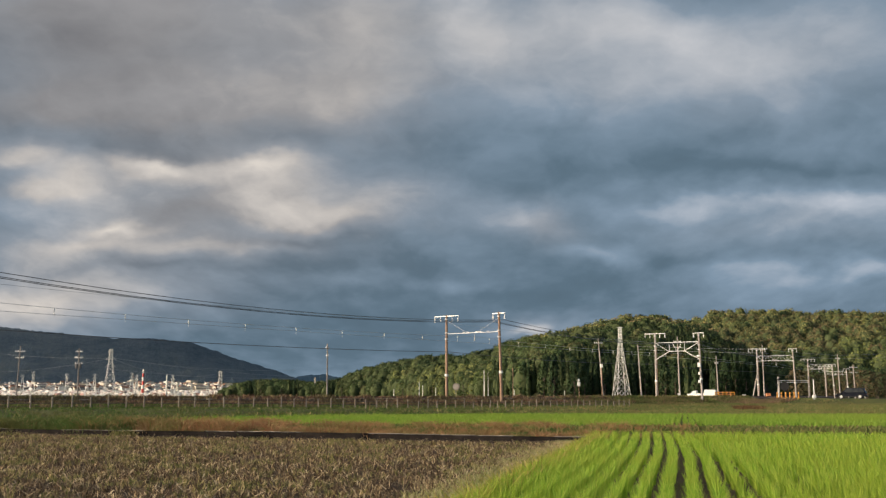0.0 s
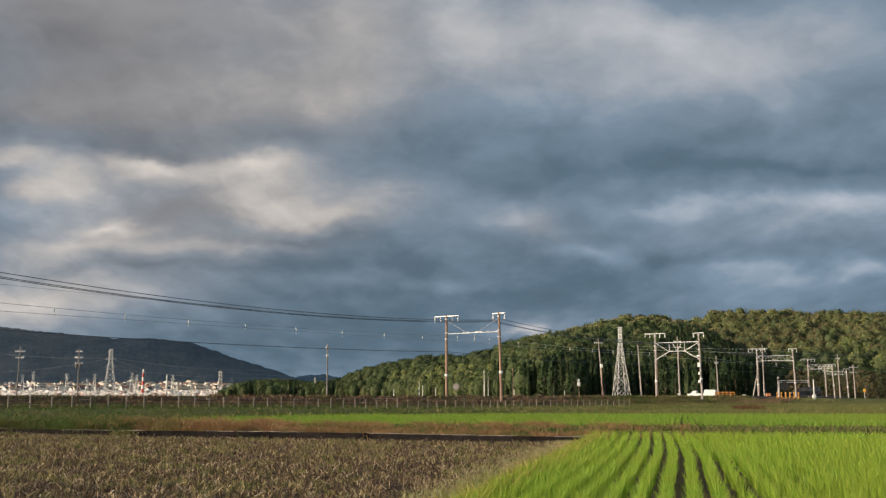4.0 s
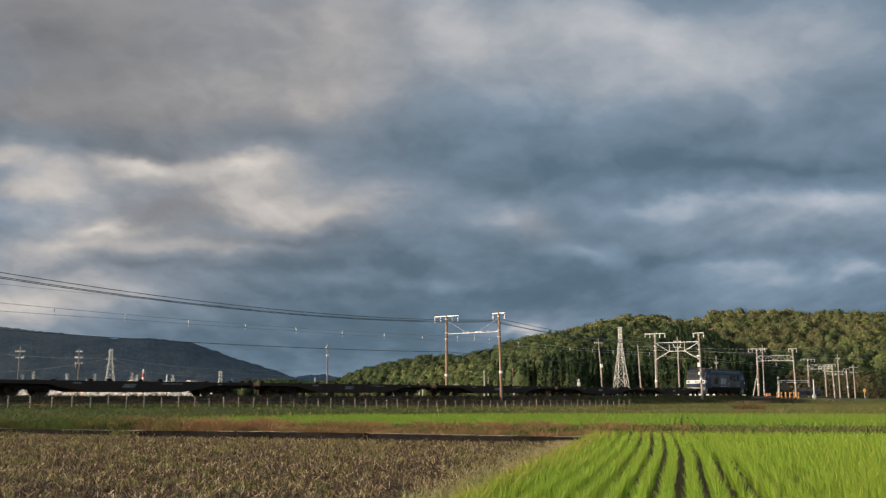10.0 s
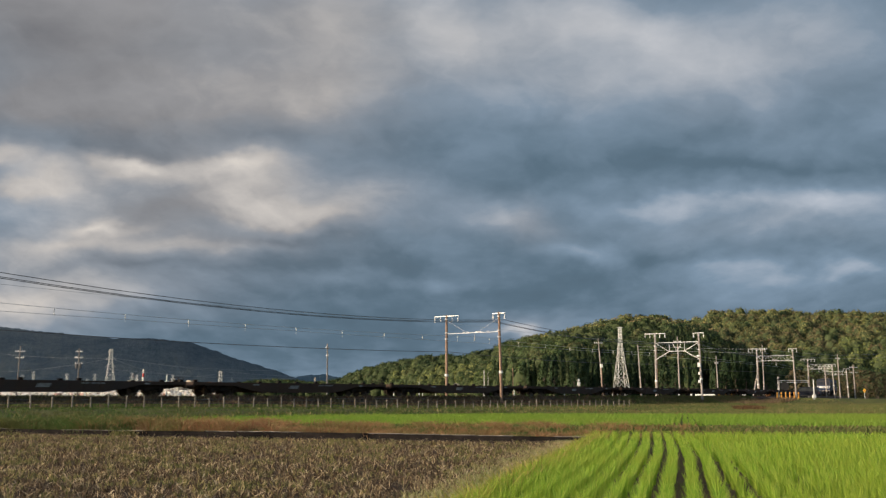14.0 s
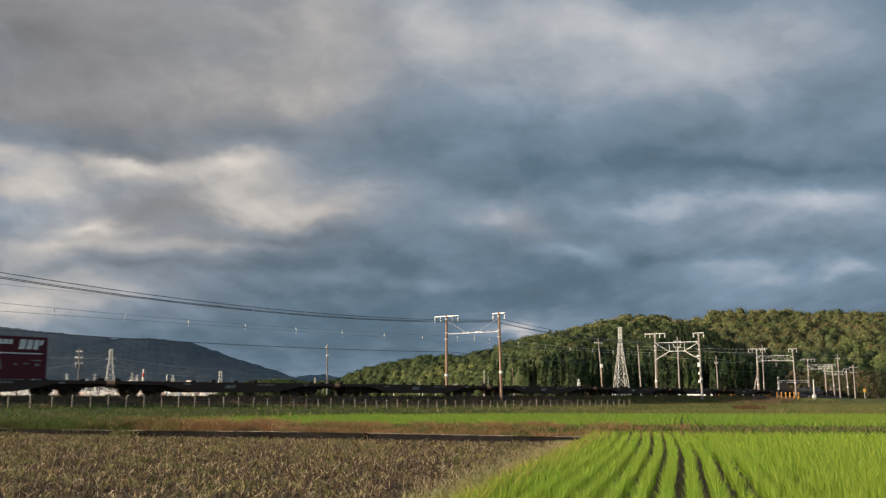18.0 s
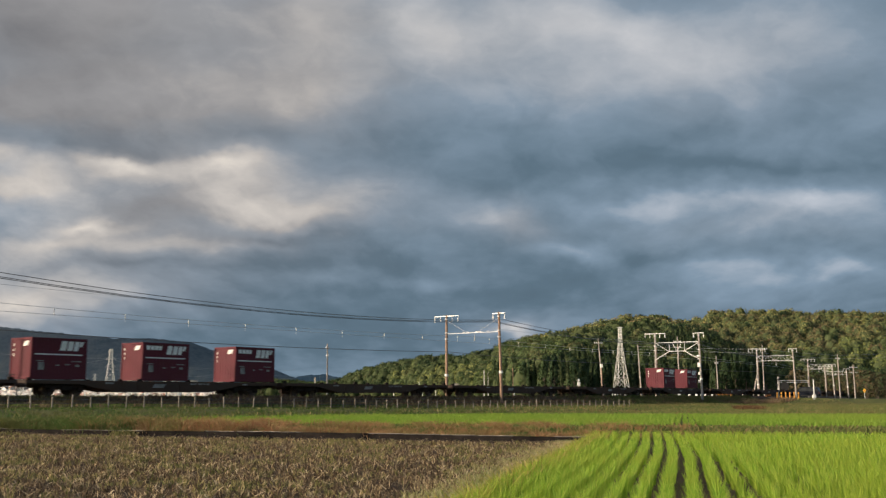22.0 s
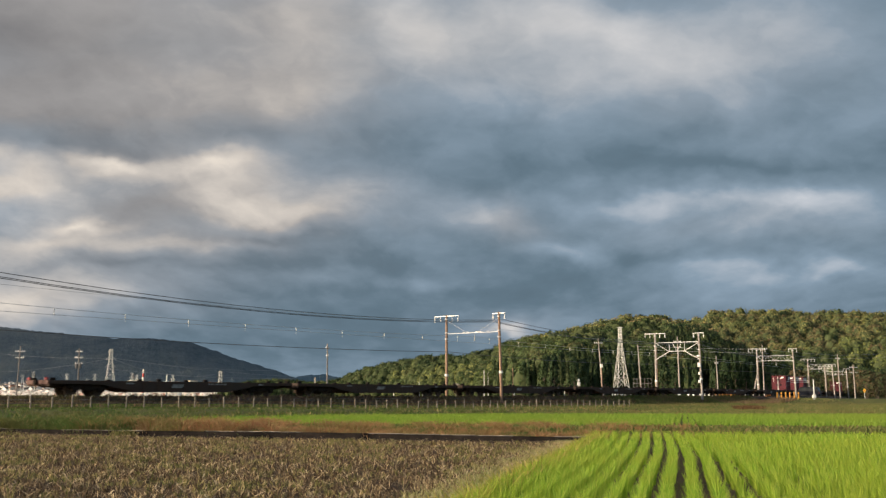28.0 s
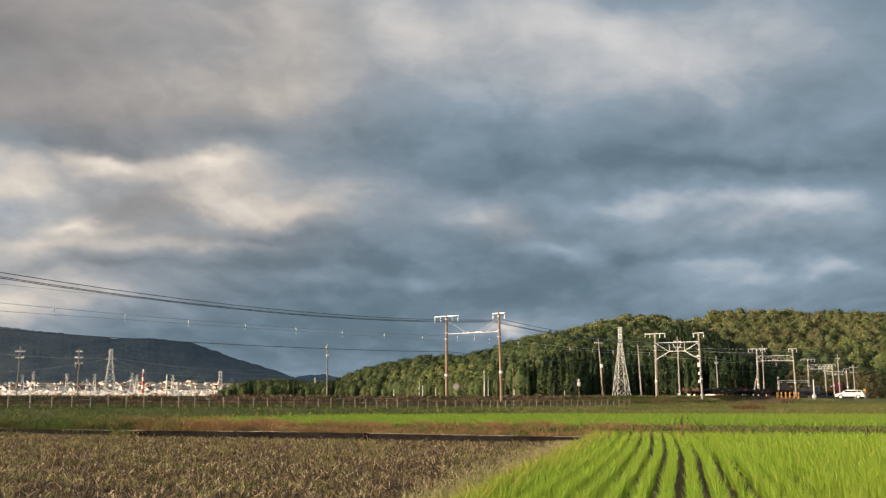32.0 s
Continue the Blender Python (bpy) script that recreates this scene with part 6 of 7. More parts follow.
    for side in (-1, 1):
        for y0, y1, z0, z1 in ((1.7, 2.95, 2.28, 3.04), (3.25, 4.4, 2.70, 3.04), (3.25, 4.4, 2.14, 2.58), (4.95, 6.2, 2.2, 3.0), (-5.2, -3.55, 1.66, 2.5)):
            lv = part("louvre", box(B(), side * 1.40 - 0.01, side * 1.40 + 0.012, y0, y1, z0, z1), "louvre", g, "dark ventilation grille")
            bm = B()
            for z in np.arange(z0 + 0.08, z1 - 0.04, 0.11):
                box(bm, side * 1.412 - 0.006, side * 1.412 + 0.012, y0 + 0.03, y1 - 0.03, z, z + 0.03)
            part("slats", bm, "under", lv)
        part("side_door", box(B(), side * 1.40 - 0.004, side * 1.40 + 0.008, -6.3, -5.7, 1.15, 2.9), "loco_grey", g)
        # plain slanted marks
        for y0, y1, z0, z1 in ((-2.5, -1.62, 1.64, 2.5), (-1.42, -1.02, 1.64, 2.5), (-0.84, -0.28, 1.64, 2.5)):
            part("mark", prism(B(), [(y0, z0), (y1, z0), (y1 + 0.28 * (z1 - z0), z1), (y0 + 0.28 * (z1 - z0), z1)], "x", side * 1.403 - 0.004, side * 1.403 + 0.006), "side_white", g, "plain pale mark")
        for y0 in (0.95, 1.3):
            part("mark", box(B(), side * 1.403 - 0.004, side * 1.403 + 0.006, y0, y0 + 0.3, 1.6, 2.0), "dull_white", g, "plain pale mark")
        part("skirt", box(B(), side * 1.385 - 0.03, side * 1.385 + 0.03, -6.6, 6.6, 0.98, 1.29, 0.01), "under", g)
    for y in (-5.7, 0.0, 5.7):
        bogie(g, y, 1.25, 0.56)
    part("underframe", box(B(), -1.25, 1.25, -7.6, 7.6, 0.72, 1.14, 0.02), "under", g, "dark underframe")
    for y0, y1 in ((-3.75, -1.95), (1.95, 3.75)):
        part("equipment_box", box(B(), -1.25, 1.25, y0, y1, 0.30, 1.12, 0.05), "under", g)
    for y, k in ((-5.9, -1), (5.9, 1)):
        pan = part("pantograph", box(B(), -0.5, 0.5, y - 0.5, y + 0.5, 3.78, 3.90, 0.02), "under", g, "dark raised pantograph")
        bm = B()
        for x in (-0.35, 0.35):
            rod(bm, (x * 0.6, y - k * 0.35, 3.9), (x * 0.4, y + k * 0.65, 4.48), 0.045, 0.04, 6)
            rod(bm, (x * 0.4, y + k * 0.65, 4.48), (x * 1.1, y - k * 0.65, 5.08), 0.032, 0.028, 6)
        part("arm", bm, "under", pan)
        bm = B()
        for d in (-0.2, 0.2):
            rod(bm, (-0.85, y - k * 0.65 + d, 5.06), (-0.6, y - k * 0.65 + d, 5.14), 0.035, 0.035, 6)
            rod(bm, (-0.6, y - k * 0.65 + d, 5.14), (0.6, y - k * 0.65 + d, 5.14), 0.035, 0.035, 6)
            rod(bm, (0.6, y - k * 0.65 + d, 5.14), (0.85, y - k * 0.65 + d, 5.06), 0.035, 0.035, 6)
        part("collector_head", bm, "under", pan)
    return g


def flat_wagon():
    g = thing("container_wagon", "empty dark flat container wagon with a fish-belly frame", "wagon", None, "wagons of the goods train")
    sill = [(-9.85, 0.78), (-9.85, 0.98), (9.85, 0.98), (9.85, 0.78), (6.2, 0.74), (5.2, 0.52), (3.6, 0.27), (-3.6, 0.27), (-5.2, 0.52), (-6.2, 0.74)]
    for side in (-1, 1):
        beam = part("side_sill", prism(B(), sill, "x", side * 1.24 - 0.07, side * 1.24 + 0.07), "wagon_grey", g, "dark dusty fish-belly side beam")
        for y in np.arange(-3.3, 3.4, 1.1):
            part("stiffener", box(B(), min(side * 1.31, side * 1.34), max(side * 1.31, side * 1.34), y - 0.03, y + 0.03, 0.40, 0.92), "wagon_grey", beam)
        part("mark", prism(B(), [(-1.1, 0.56), (-0.2, 0.56), (0.0, 0.80), (-0.9, 0.80)], "x", side * 1.315 - 0.003, side * 1.315 + 0.006), "dull_white", beam, "plain pale mark")
        for y0, w in ((2.0, 0.5), (2.65, 0.35), (3.1, 0.5), (-4.6, 0.6), (6.6, 0.4)):
            part("mark", box(B(), side * 1.315 - 0.003, side * 1.315 + 0.006, y0, y0 + w, 0.78, 0.88), "dull_white", beam, "plain pale mark")
    bm = B()
    box(bm, -1.16, 1.16, -9.85, 9.85, 0.90, 0.97, 0.01)
    box(bm, -0.22, 0.22, -9.7, 9.7, 0.55, 0.90, 0.02)
    part("deck", bm, "wagon_grey", g, "dark steel deck")
    for k in range(6):
        y = -9.6 + 3.84 * k
        for side in (-1, 1):
            part("container_lock", box(B(), side * 1.1 - 0.1, side * 1.1 + 0.1, y - 0.16, y + 0.16, 0.97, 1.05 if k in (1, 4) else 1.14, 0.02), "under", g)
    for y in (-7.1, 7.1):
        bogie(g, y, 0.95, 0.43)
    for end in (-1, 1):
        beam = part("end_beam", box(B(), -1.3, 1.3, end * 9.85 - 0.06, end * 9.85 + 0.06, 0.62, 1.0, 0.02), "wagon_grey", g)
        bm = B()
        rod(bm, (0, end * 9.8, 0.85), (0, end * 10.2, 0.85), 0.10, 0.10, 8)
        box(bm, -0.15, 0.15, end * 10.12 - 0.1, end * 10.12 + 0.1, 0.70, 1.0, 0.03)
        part("coupler", bm, "under", beam)
        bm = B()
        rod(bm, (0.9 * end, end * 9.93, 0.6), (0.9 * end, end * 9.93, 1.30), 0.02, 0.02, 5)
        rod(bm, (0.4 * end, end * 9.93, 1.30), (0.9 * end, end * 9.93, 1.30), 0.02, 0.02, 5)
        rod(bm, (0.4 * end, end * 9.93, 1.0), (0.4 * end, end * 9.93, 1.30), 0.02, 0.02, 5)
        part("hand_rail", bm, "under", beam, "thin dark hand rail")
    for y0, y1, x in ((-3.4, -2.2, 0.7), (1.4, 2.9, -0.6), (0.2, 1.0, 0.8), (-1.6, -0.6, -0.5)):
        part("brake_gear", box(B(), x - 0.3, x + 0.3, y0, y1, 0.42, 0.85, 0.05), "under", g)
    return g


def container():
    g = thing("freight_container", "maroon twelve-foot freight container with pale marks riding on a wagon", "container", None, "containers on the train")
    part("body", box(B(), -1.17, 1.17, -1.80, 1.80, 0.10, 2.46, 0.01), "container_red", g, "maroon ribbed shell")
    for sx in (-1, 1):
        for sy in (-1, 1):
            part("corner_post", box(B(), sx * 1.165 - 0.06, sx * 1.165 + 0.06, sy * 1.80 - 0.06, sy * 1.80 + 0.06, 0.0, 2.5, 0.01), "container_red", g)
    for z0, z1 in ((0.0, 0.16), (2.38, 2.5)):
        for sx in (-1, 1):
            part("side_rail", box(B(), sx * 1.17 - 0.055, sx * 1.17 + 0.055, -1.74, 1.74, z0, z1, 0.01), "container_red", g)
        for sy in (-1, 1):
            part("end_rail", box(B(), -1.105, 1.105, sy * 1.80 - 0.055, sy * 1.80 + 0.055, z0, z1, 0.01), "container_red", g)
    for sx in (-1, 1):
        for k in range(13):
            y = -1.62 + 0.27 * k
            part("rib", box(B(), sx * 1.17 - 0.02, sx * 1.17 + 0.022, y - 0.07, y + 0.07, 0.16, 2.38, 0.012), "container_red", g)
        x0, x1 = sx * 1.202 - 0.010, sx * 1.202 + 0.004
        for y0, y1, z0, z1, mt in ((-1.55, -1.28, 2.02, 2.30, 0), (-1.22, -0.95, 2.02, 2.30, 0), (-0.90, -0.62, 2.02, 2.30, 0), (-0.57, -0.36, 2.02, 2.30, 0), (-1.62, 1.55, 1.46, 1.53, 0), (-1.35, -0.98, 0.55, 1.0, 1), (-1.5, -1.0, 1.06, 1.12, 1), (1.12, 1.4, 0.76, 0.9, 1), (0.85, 1.5, 1.06, 1.12, 1), (-0.2, 0.0, 0.8, 0.88, 1), (0.4, 0.75, 0.86, 0.92, 1)):
            part("mark", box(B(), x0, x1, y0, y1, z0, z1), "worn_white" if mt == 0 else "dull_white", g, "plain pale mark")
        for y0, y1, z0, z1 in ((0.02, 0.40, 1.74, 2.32), (0.50, 0.84, 1.74, 2.32), (0.94, 1.24, 1.74, 2.32), (1.32, 1.52, 2.0, 2.32)):
            part("emblem", prism(B(), [(y0, z0), (y1, z0), (y1 + 0.12, z1), (y0 + 0.12, z1)], "x", x0, x1), "worn_white", g, "plain white emblem shape")
    for sy in (-1, 1):
        for k in range(7):
            x = -0.9 + 0.3 * k
            part("end_rib", box(B(), x - 0.07, x + 0.07, sy * 1.80 - 0.02, sy * 1.80 + 0.014, 0.16, 2.38, 0.01), "container_red", g)
        y0, y1 = sy * 1.845 - 0.004, sy * 1.845 + 0.006
        part("emblem", prism(B(), [(0.22, 1.98), (0.78, 2.02), (0.95, 2.30), (0.40, 2.28)], "y", y0, y1), "worn_white", g, "plain white emblem shape")
        for k in range(3):
            part("mark", box(B(), -0.90, -0.81, y0, y1, 1.40 + 0.30 * k, 1.56 + 0.30 * k), "worn_white", g, "plain pale mark")
    return g


def train_s(t):
    """How far the locomotive's tail has come along the line at t seconds."""
    u = t - 15.0
    return 251.17 + 23.963 * u - 0.001706 * u * u + 0.0008849 * u ** 3 - 0.00003465 * u ** 4


def rows_on_line(offset, lift=0.0):
    times = [0.0] + [2.0 * k for k in range(1, 3)] + [0.5 * k for k in range(10, 64)] + [32.0]
    return [(t, on_line(train_s(t) + offset, 0.0, RAIL_Z + lift)) for t in times]


def goods_train():
    """All vehicles with their keyed rows: (thing, rows)."""
    moving = [(locomotive(), rows_on_line(8.7))]
    first = flat_wagon()
    box_ = container()
    made = 0
    for k in range(26):
        centre = -0.5 - 10.2 - 20.4 * k
        w = first if k == 0 else copy_thing(first, pose(0, 0, 0))
        if k in (14, 18):
            w["label"] = "dark flat wagon carrying maroon containers"
        if k == 25:
            w["label"] = "last dark flat wagon with red tail lamps"
            for x in (-1.0, 1.0):
                bm = B()
                rod(bm, (x, -9.9, 1.08), (x, -10.04, 1.08), 0.10, 0.10, 14)
                lamp = part("tail_lamp", bm, "tail_red", w, "round red tail lamp")
                part("bracket", box(B(), x - 0.04, x + 0.04, -9.96, -9.9, 0.9, 1.1), "under", lamp)
            part("tail_beam", box(B(), -1.3, 1.3, -10.02, -9.93, 0.72, 0.98, 0.02), "wagon_red", w, "rust-red end beam")
        if k == 22:
            w["label"] = "dark flat wagon with a tall pale end railing"
            bm = B()
            for z in (1.55, 2.12):
                rod(bm, (-1.22, 9.3, z), (1.22, 9.3, z), 0.02, 0.02, 6)
            for n in range(6):
                x = -1.22 + 0.488 * n
                rod(bm, (x, 9.3, 0.95), (x, 9.3, 2.12), 0.018, 0.018, 6)
            part("end_railing", bm, "dull_white", w, "tall pale railing at the wagon's end")
        moving.append((w, rows_on_line(centre)))
        slots = {14: (-3.9, 3.9), 18: (-7.8, 0.0, 7.8)}.get(k, ())
        for y in slots:
            c = box_ if made == 0 else copy_thing(box_, pose(0, 0, 0))
            made += 1
            if k == 18 and y < 0:
                for ob in [o for o in c.children if o.name.startswith("mark") and o.data.vertices[0].co.z > 1.9 and o.data.vertices[0].co.y < 0 and abs(o.data.vertices[0].co.x) > 1]:
                    bpy.data.objects.remove(ob)
            moving.append((c, rows_on_line(centre + y, 1.05)))
    return moving


# ---- the level crossing and its cars ----


def car(name, label, paint, tall, stretch):
    """A small family car, nose along +y."""
    g = thing(name, label, "car")
    h = tall
    low = [(-2.15, 0.30), (2.10, 0.30), (2.18, 0.55), (2.12, 0.78), (1.30, 0.98), (-2.12, 1.02), (-2.19, 0.8), (-2.2, 0.45)]
    part("body", prism(B(), low, "x", -0.85, 0.85, 0.06), paint, g)
    top = [(1.30, 0.96), (0.62, h - 0.08), (0.28, h), (-1.55, h), (-1.86, h - 0.10), (-2.10, 0.98)]
    bm = prism(B(), top, "x", -0.84, 0.84, 0.05)
    for v in bm.verts:
        if v.co.z > 1.1:
            v.co.x *= 0.93
    part("cabin", bm, paint, g)
    for s in (-1, 1):
        def pane(nm, q):
            bm = B()
            vs = [bm.verts.new((s * (0.848 - (0.848 * 0.07 if z > 1.1 else 0) + d), y, z)) for d in (0.008, -0.02) for y, z in q]
            n = len(q)
            bm.faces.new(vs[:n])
            bm.faces.new(vs[n:][::-1])
            for i in range(n):
                bm.faces.new((vs[i], vs[(i + 1) % n], vs[n + (i + 1) % n], vs[n + i]))
            bmesh.ops.recalc_face_normals(bm, faces=bm.faces[:])
            part(nm, bm, "car_glass", g, "dark side window")
        pane("front_window", [(-0.32, 1.04), (0.98, 1.04), (0.50, h - 0.13), (-0.32, h - 0.13)])
        pane("rear_window", [(-1.15, 1.04), (-0.42, 1.04), (-0.42, h - 0.13), (-1.15, h - 0.13)])
        pane("quarter_window", [(-1.95, 1.06), (-1.25, 1.04), (-1.25, h - 0.13), (-1.62, h - 0.13)])
        x0, x1 = s * 0.85 - 0.01, s * 0.85 + 0.012
        for y0 in (-0.35, -1.2):
            part("door_handle", box(B(), x0, x1 + 0.01, y0, y0 + 0.2, 0.88, 0.92), paint, g)
        part("mirror", box(B(), s * 0.93 - 0.08, s * 0.93 + 0.08, 0.78, 0.92, 1.0, 1.14, 0.02), paint, g)
        part("sill", box(B(), x0, x1, -0.98, 0.98, 0.28, 0.38), "tyre", g)
        for y, nm, mt in ((1.98, "headlight", "insulator"), (-2.1, "tail_light", "sign_red")):
            part(nm, box(B(), s * 0.66 - 0.16, s * 0.66 + 0.16, y - 0.1, y + 0.11, 0.66, 0.82, 0.03), mt, g)
        for y in (-1.32, 1.34):
            bm = B()
            rod(bm, (s * 0.80, y, 0.33), (s * 0.856, y, 0.33), 0.37, 0.37, 20)
            part("wheel_arch", bm, "tyre", g, "dark wheel arch")
    part("windscreen", prism(B(), [(1.22, 1.02), (1.25, 1.04), (0.62, h - 0.12), (0.59, h - 0.12)], "x", -0.7, 0.7), "dark_glass", g)
    part("rear_screen", prism(B(), [(-2.10, 1.06), (-2.07, 1.06), (-1.88, h - 0.14), (-1.91, h - 0.14)], "x", -0.66, 0.66), "dark_glass", g)
    part("bumper", box(B(), -0.8, 0.8, 2.06, 2.24, 0.32, 0.56, 0.04), paint, g)
    part("rear_bumper", box(B(), -0.8, 0.8, -2.27, -2.1, 0.32, 0.56, 0.04), paint, g)
    for ob in g.children:
        ob.data.transform(Matrix.Diagonal((1.0, stretch, 1.0, 1.0)))
    wheels = []
    for s in (-1, 1):
        for y in (-1.32 * stretch, 1.34 * stretch):
            bm = B()
            rod(bm, (-0.10, 0, 0), (0.10, 0, 0), 0.315, 0.315, 20)
            w = part("wheel", bm, "tyre", g, "black tyre on a pale rim")
            bm = B()
            rod(bm, (s * 0.10, 0, 0), (s * 0.112, 0, 0), 0.235, 0.22, 16)
            for k in range(5):
                a = k * 1.2566
                rod(bm, (s * 0.115, 0, 0), (s * 0.115, 0.19 * math.cos(a), 0.19 * math.sin(a)), 0.02, 0.02, 5)
            part("rim", bm, "alloy", w, "pale wheel rim")
            wheels.append((w, s * 0.80, y))
    return g, wheels


def car_rows(path):
    """Rows for a car on the road: path gives (seconds, metres from the line)."""
    return [(t, on_line(CROSS_S, off, ROAD_Z(off), 90)) for t, off in path]


def ROAD_Z(off):
    x, y, _ = along(CROSS_S, off)
    return gz(x, y) + 0.012


def wheel_rows(path, x, y):
    """The roll that goes with the way."""
    rows = []
    for (t0, o0), (t1, o1) in zip(path[:-1], path[1:]):
        n = max(1, math.ceil(abs(o1 - o0) / 0.315 / radians(70)))
        rows += [(t0 + (t1 - t0) * k / n, o0 + (o1 - o0) * k / n) for k in range(n)]
    rows.append(path[-1])
    out, last = [], -1
    for t, o in rows:
        if frame(t) > last:
            last = frame(t)
            out.append((t, pose(x, y, 0.315, math.degrees(-(path[0][1] - o) / 0.315), 0, 0)))
    return out


DARK_PATH = [(0.0, 11.56), (0.3, 10.1), (0.6, 8.53), (0.9, 7.42), (1.2, 6.11), (1.5, 5.36), (2.0, 4.4), (2.4, 4.05), (32.0, 4.05)]
WHITE_PATH = [(0, 40.12), (26.5, 40.12), (28.0, 20.67), (28.5, 17.8), (28.8, 16.48), (29.1, 15.24), (29.4, 14.08), (29.7, 13.01), (30.0, 12.37), (30.3, 11.92), (30.9, 11.51), (31.4, 11.38), (32, 11.38)]


def cars():
    moving = []
    for args, path in ((("dark_car", "dark blue minivan waiting at the level crossing", "car_dark", 1.84, 1.13), DARK_PATH), (("white_car", "white estate car driving up to the level crossing", "car_white", 1.48, 1.06), WHITE_PATH)):
        g, wheels = car(*args)
        moving.append((g, car_rows(path)))
        for w, x, y in wheels:
            moving.append((w, wheel_rows(path, x, y)))
    return moving


def crossing():
    v, t = [], []
    offs = np.arange(1.8, 90, 1.5)
    for o in offs:
        for ds in (-2.4, 2.4):
            x, y, _ = along(CROSS_S + ds, o)
            v.append((x, y, gz(x, y) + 0.012))
    for k in range(len(offs) - 1):
        a = 2 * k
        t += [(a, a + 1, a + 3), (a, a + 3, a + 2)]
    tagged(from_arrays("road", np.array(v), np.array(t), "asphalt"), "narrow asphalt road leading to the level crossing", "road", kind="structure")
    # yellow posts with bars beside the crossing
    for s_, o_, n, hh, lab in ((159.79, 3.4, 6, 1.08, "yellow"),):
        g = thing("crossing_fence", "short fence of yellow and black posts at the level crossing", "fence", on_line(s_, o_, gz(*along(s_, o_)[:2])))
        for k in range(n):
            bm = B()
            rod(bm, (k * 0.66, 0, -0.4), (k * 0.66, 0, hh), 0.125, 0.125, 8)
            p = part("post", bm, "yellow", g, "yellow post")
            bm = B()
            rod(bm, (k * 0.66, 0, hh * 0.55), (k * 0.66, 0, hh * 0.64), 0.129, 0.129, 8)
            part("black_ring", bm, "black_paint", p)
    for x, y, top, kind in [(57.02, 172, 4.53, 'warning'), (57.94, 158, 3.93, 'arm')]:
        z0 = gz(x, y)
        g = thing("crossing_signal" if kind == "warning" else "barrier_post", "pale post with crossing lights" if kind == "warning" else "white post of the crossing barrier", "signal", pose(x, y, z0))
        bm = B()
        rod(bm, (0, 0, -0.3), (0, 0, top - z0), 0.09, 0.08, 8)
        part("shaft", bm, "white_steel", g)
        if kind == "warning":
            bm = B()
            for k in (-1, 1):
                rod(bm, (-0.45 * k, -0.1, top - z0 - 0.75), (0.45 * k, -0.1, top - z0 - 0.05), 0.06, 0.06, 6)
            part("cross_board", bm, "black_paint", g, "dark crossed boards")
            for u in (-0.35, 0.35):
                bm = B()
                rod(bm, (u, -0.12, top - z0 - 1.3), (u, -0.3, top - z0 - 1.3), 0.16, 0.16, 12)
                part("lamp", bm, "black_paint", g, "dark round lamp")
        else:
            part("machine_box", box(B(), -0.28, 0.28, -0.2, 0.2, 0.22, 0.78, 0.08), "worn_white", g)
            bm = B()
            rod(bm, (0, 0, 0.9), (0.2, 0.4, top - z0 - 0.1), 0.05, 0.03, 6)
            part("barrier_arm", bm, "yellow", g, "raised barrier arm")
    x, y = 77.50, 186.0
    z0 = gz(x, y)
    g = thing("warning_sign", "yellow diamond warning sign with a red edge", "sign", pose(x, y, z0, 0, 0, -12))
    bm = B()
    rod(bm, (0, 0, -0.3), (0, 0, 2.3), 0.04, 0.04, 6)
    part("shaft", bm, "galvanised", g)
    part("plate", prism(B(), [(0, 1.45), (0.32, 1.88), (0, 2.31), (-0.32, 1.88)], "y", -0.05, -0.02, 0.01), "sign_yellow", g)
    part("symbol", box(B(), -0.07, 0.07, -0.062, -0.052, 1.78, 1.98), "sign_red", g)
    # small signal gantry and a dark backboard by the road
    x, y = 60.54, 182.0
    z0 = gz(x, y)
    g = thing("signal_gantry", "low pale gantry with a dark round backboard by the crossing", "signal", pose(x, y, z0))
    span = 5.28
    for u in (0.0, span):
        bm = B()
        rod(bm, (u, 0, -0.3), (u, 0, 4.82 - z0), 0.08, 0.07, 8)
        part("post", bm, "pole_concrete", g)
    bm = B()
    for z in (4.11, 3.81):
        rod(bm, (0, 0, z - z0), (span, 0, z - z0), 0.05, 0.05, 6)
    part("beam", bm, "galvanised", g)
    bm = B()
    rod(bm, (0.92, -0.15, 3.11 - z0), (0.92, -0.05, 3.11 - z0), 0.8, 0.8, 18)
    rod(bm, (0.92, -0.08, -0.2), (0.92, -0.08, 3.11 - z0), 0.06, 0.06, 6)
    part("backboard", bm, "black_paint", g, "dark round backboard on a stem")
    # slanting stay of a pole
    x, y = 51.9, 170.0
    z0 = gz(x, y)
    g = thing("pole_stay", "slanting concrete stay propping a lineside pole", "stay", pose(x, y, z0))
    bm = B()
    rod(bm, (0, 0, -0.3), (1.04, 0, 4.87 - z0), 0.12, 0.10, 8)
    part("shaft", bm, "pole_concrete", g)
    # orange box and small yellow barriers by the line
    for x, y, w, hgt, mt, lab in [(55.29, 172, 0.36, 0.9, 'orange', 'dull orange relay box on a stand'), (38.49, 165, 0.22, 0.9, 'worn_white', 'small white lineside cabinet'), (53.55, 180, 0.26, 0.7, 'worn_white', 'small white lineside box')]:
        z0 = gz(x, y)
        g = thing("lineside_box", lab, "box", pose(x, y, z0))
        part("case", box(B(), -w, w, -w * 0.8, w * 0.8, 0.15, hgt, 0.03), mt, g)
        part("stand", box(B(), -w * 0.5, w * 0.5, -0.1, 0.1, -0.2, 0.15), "galvanised", g)
        part("lid", box(B(), -w - 0.03, w + 0.03, -w * 0.8 - 0.03, w * 0.8 + 0.03, hgt, hgt + 0.06, 0.01), mt, g)
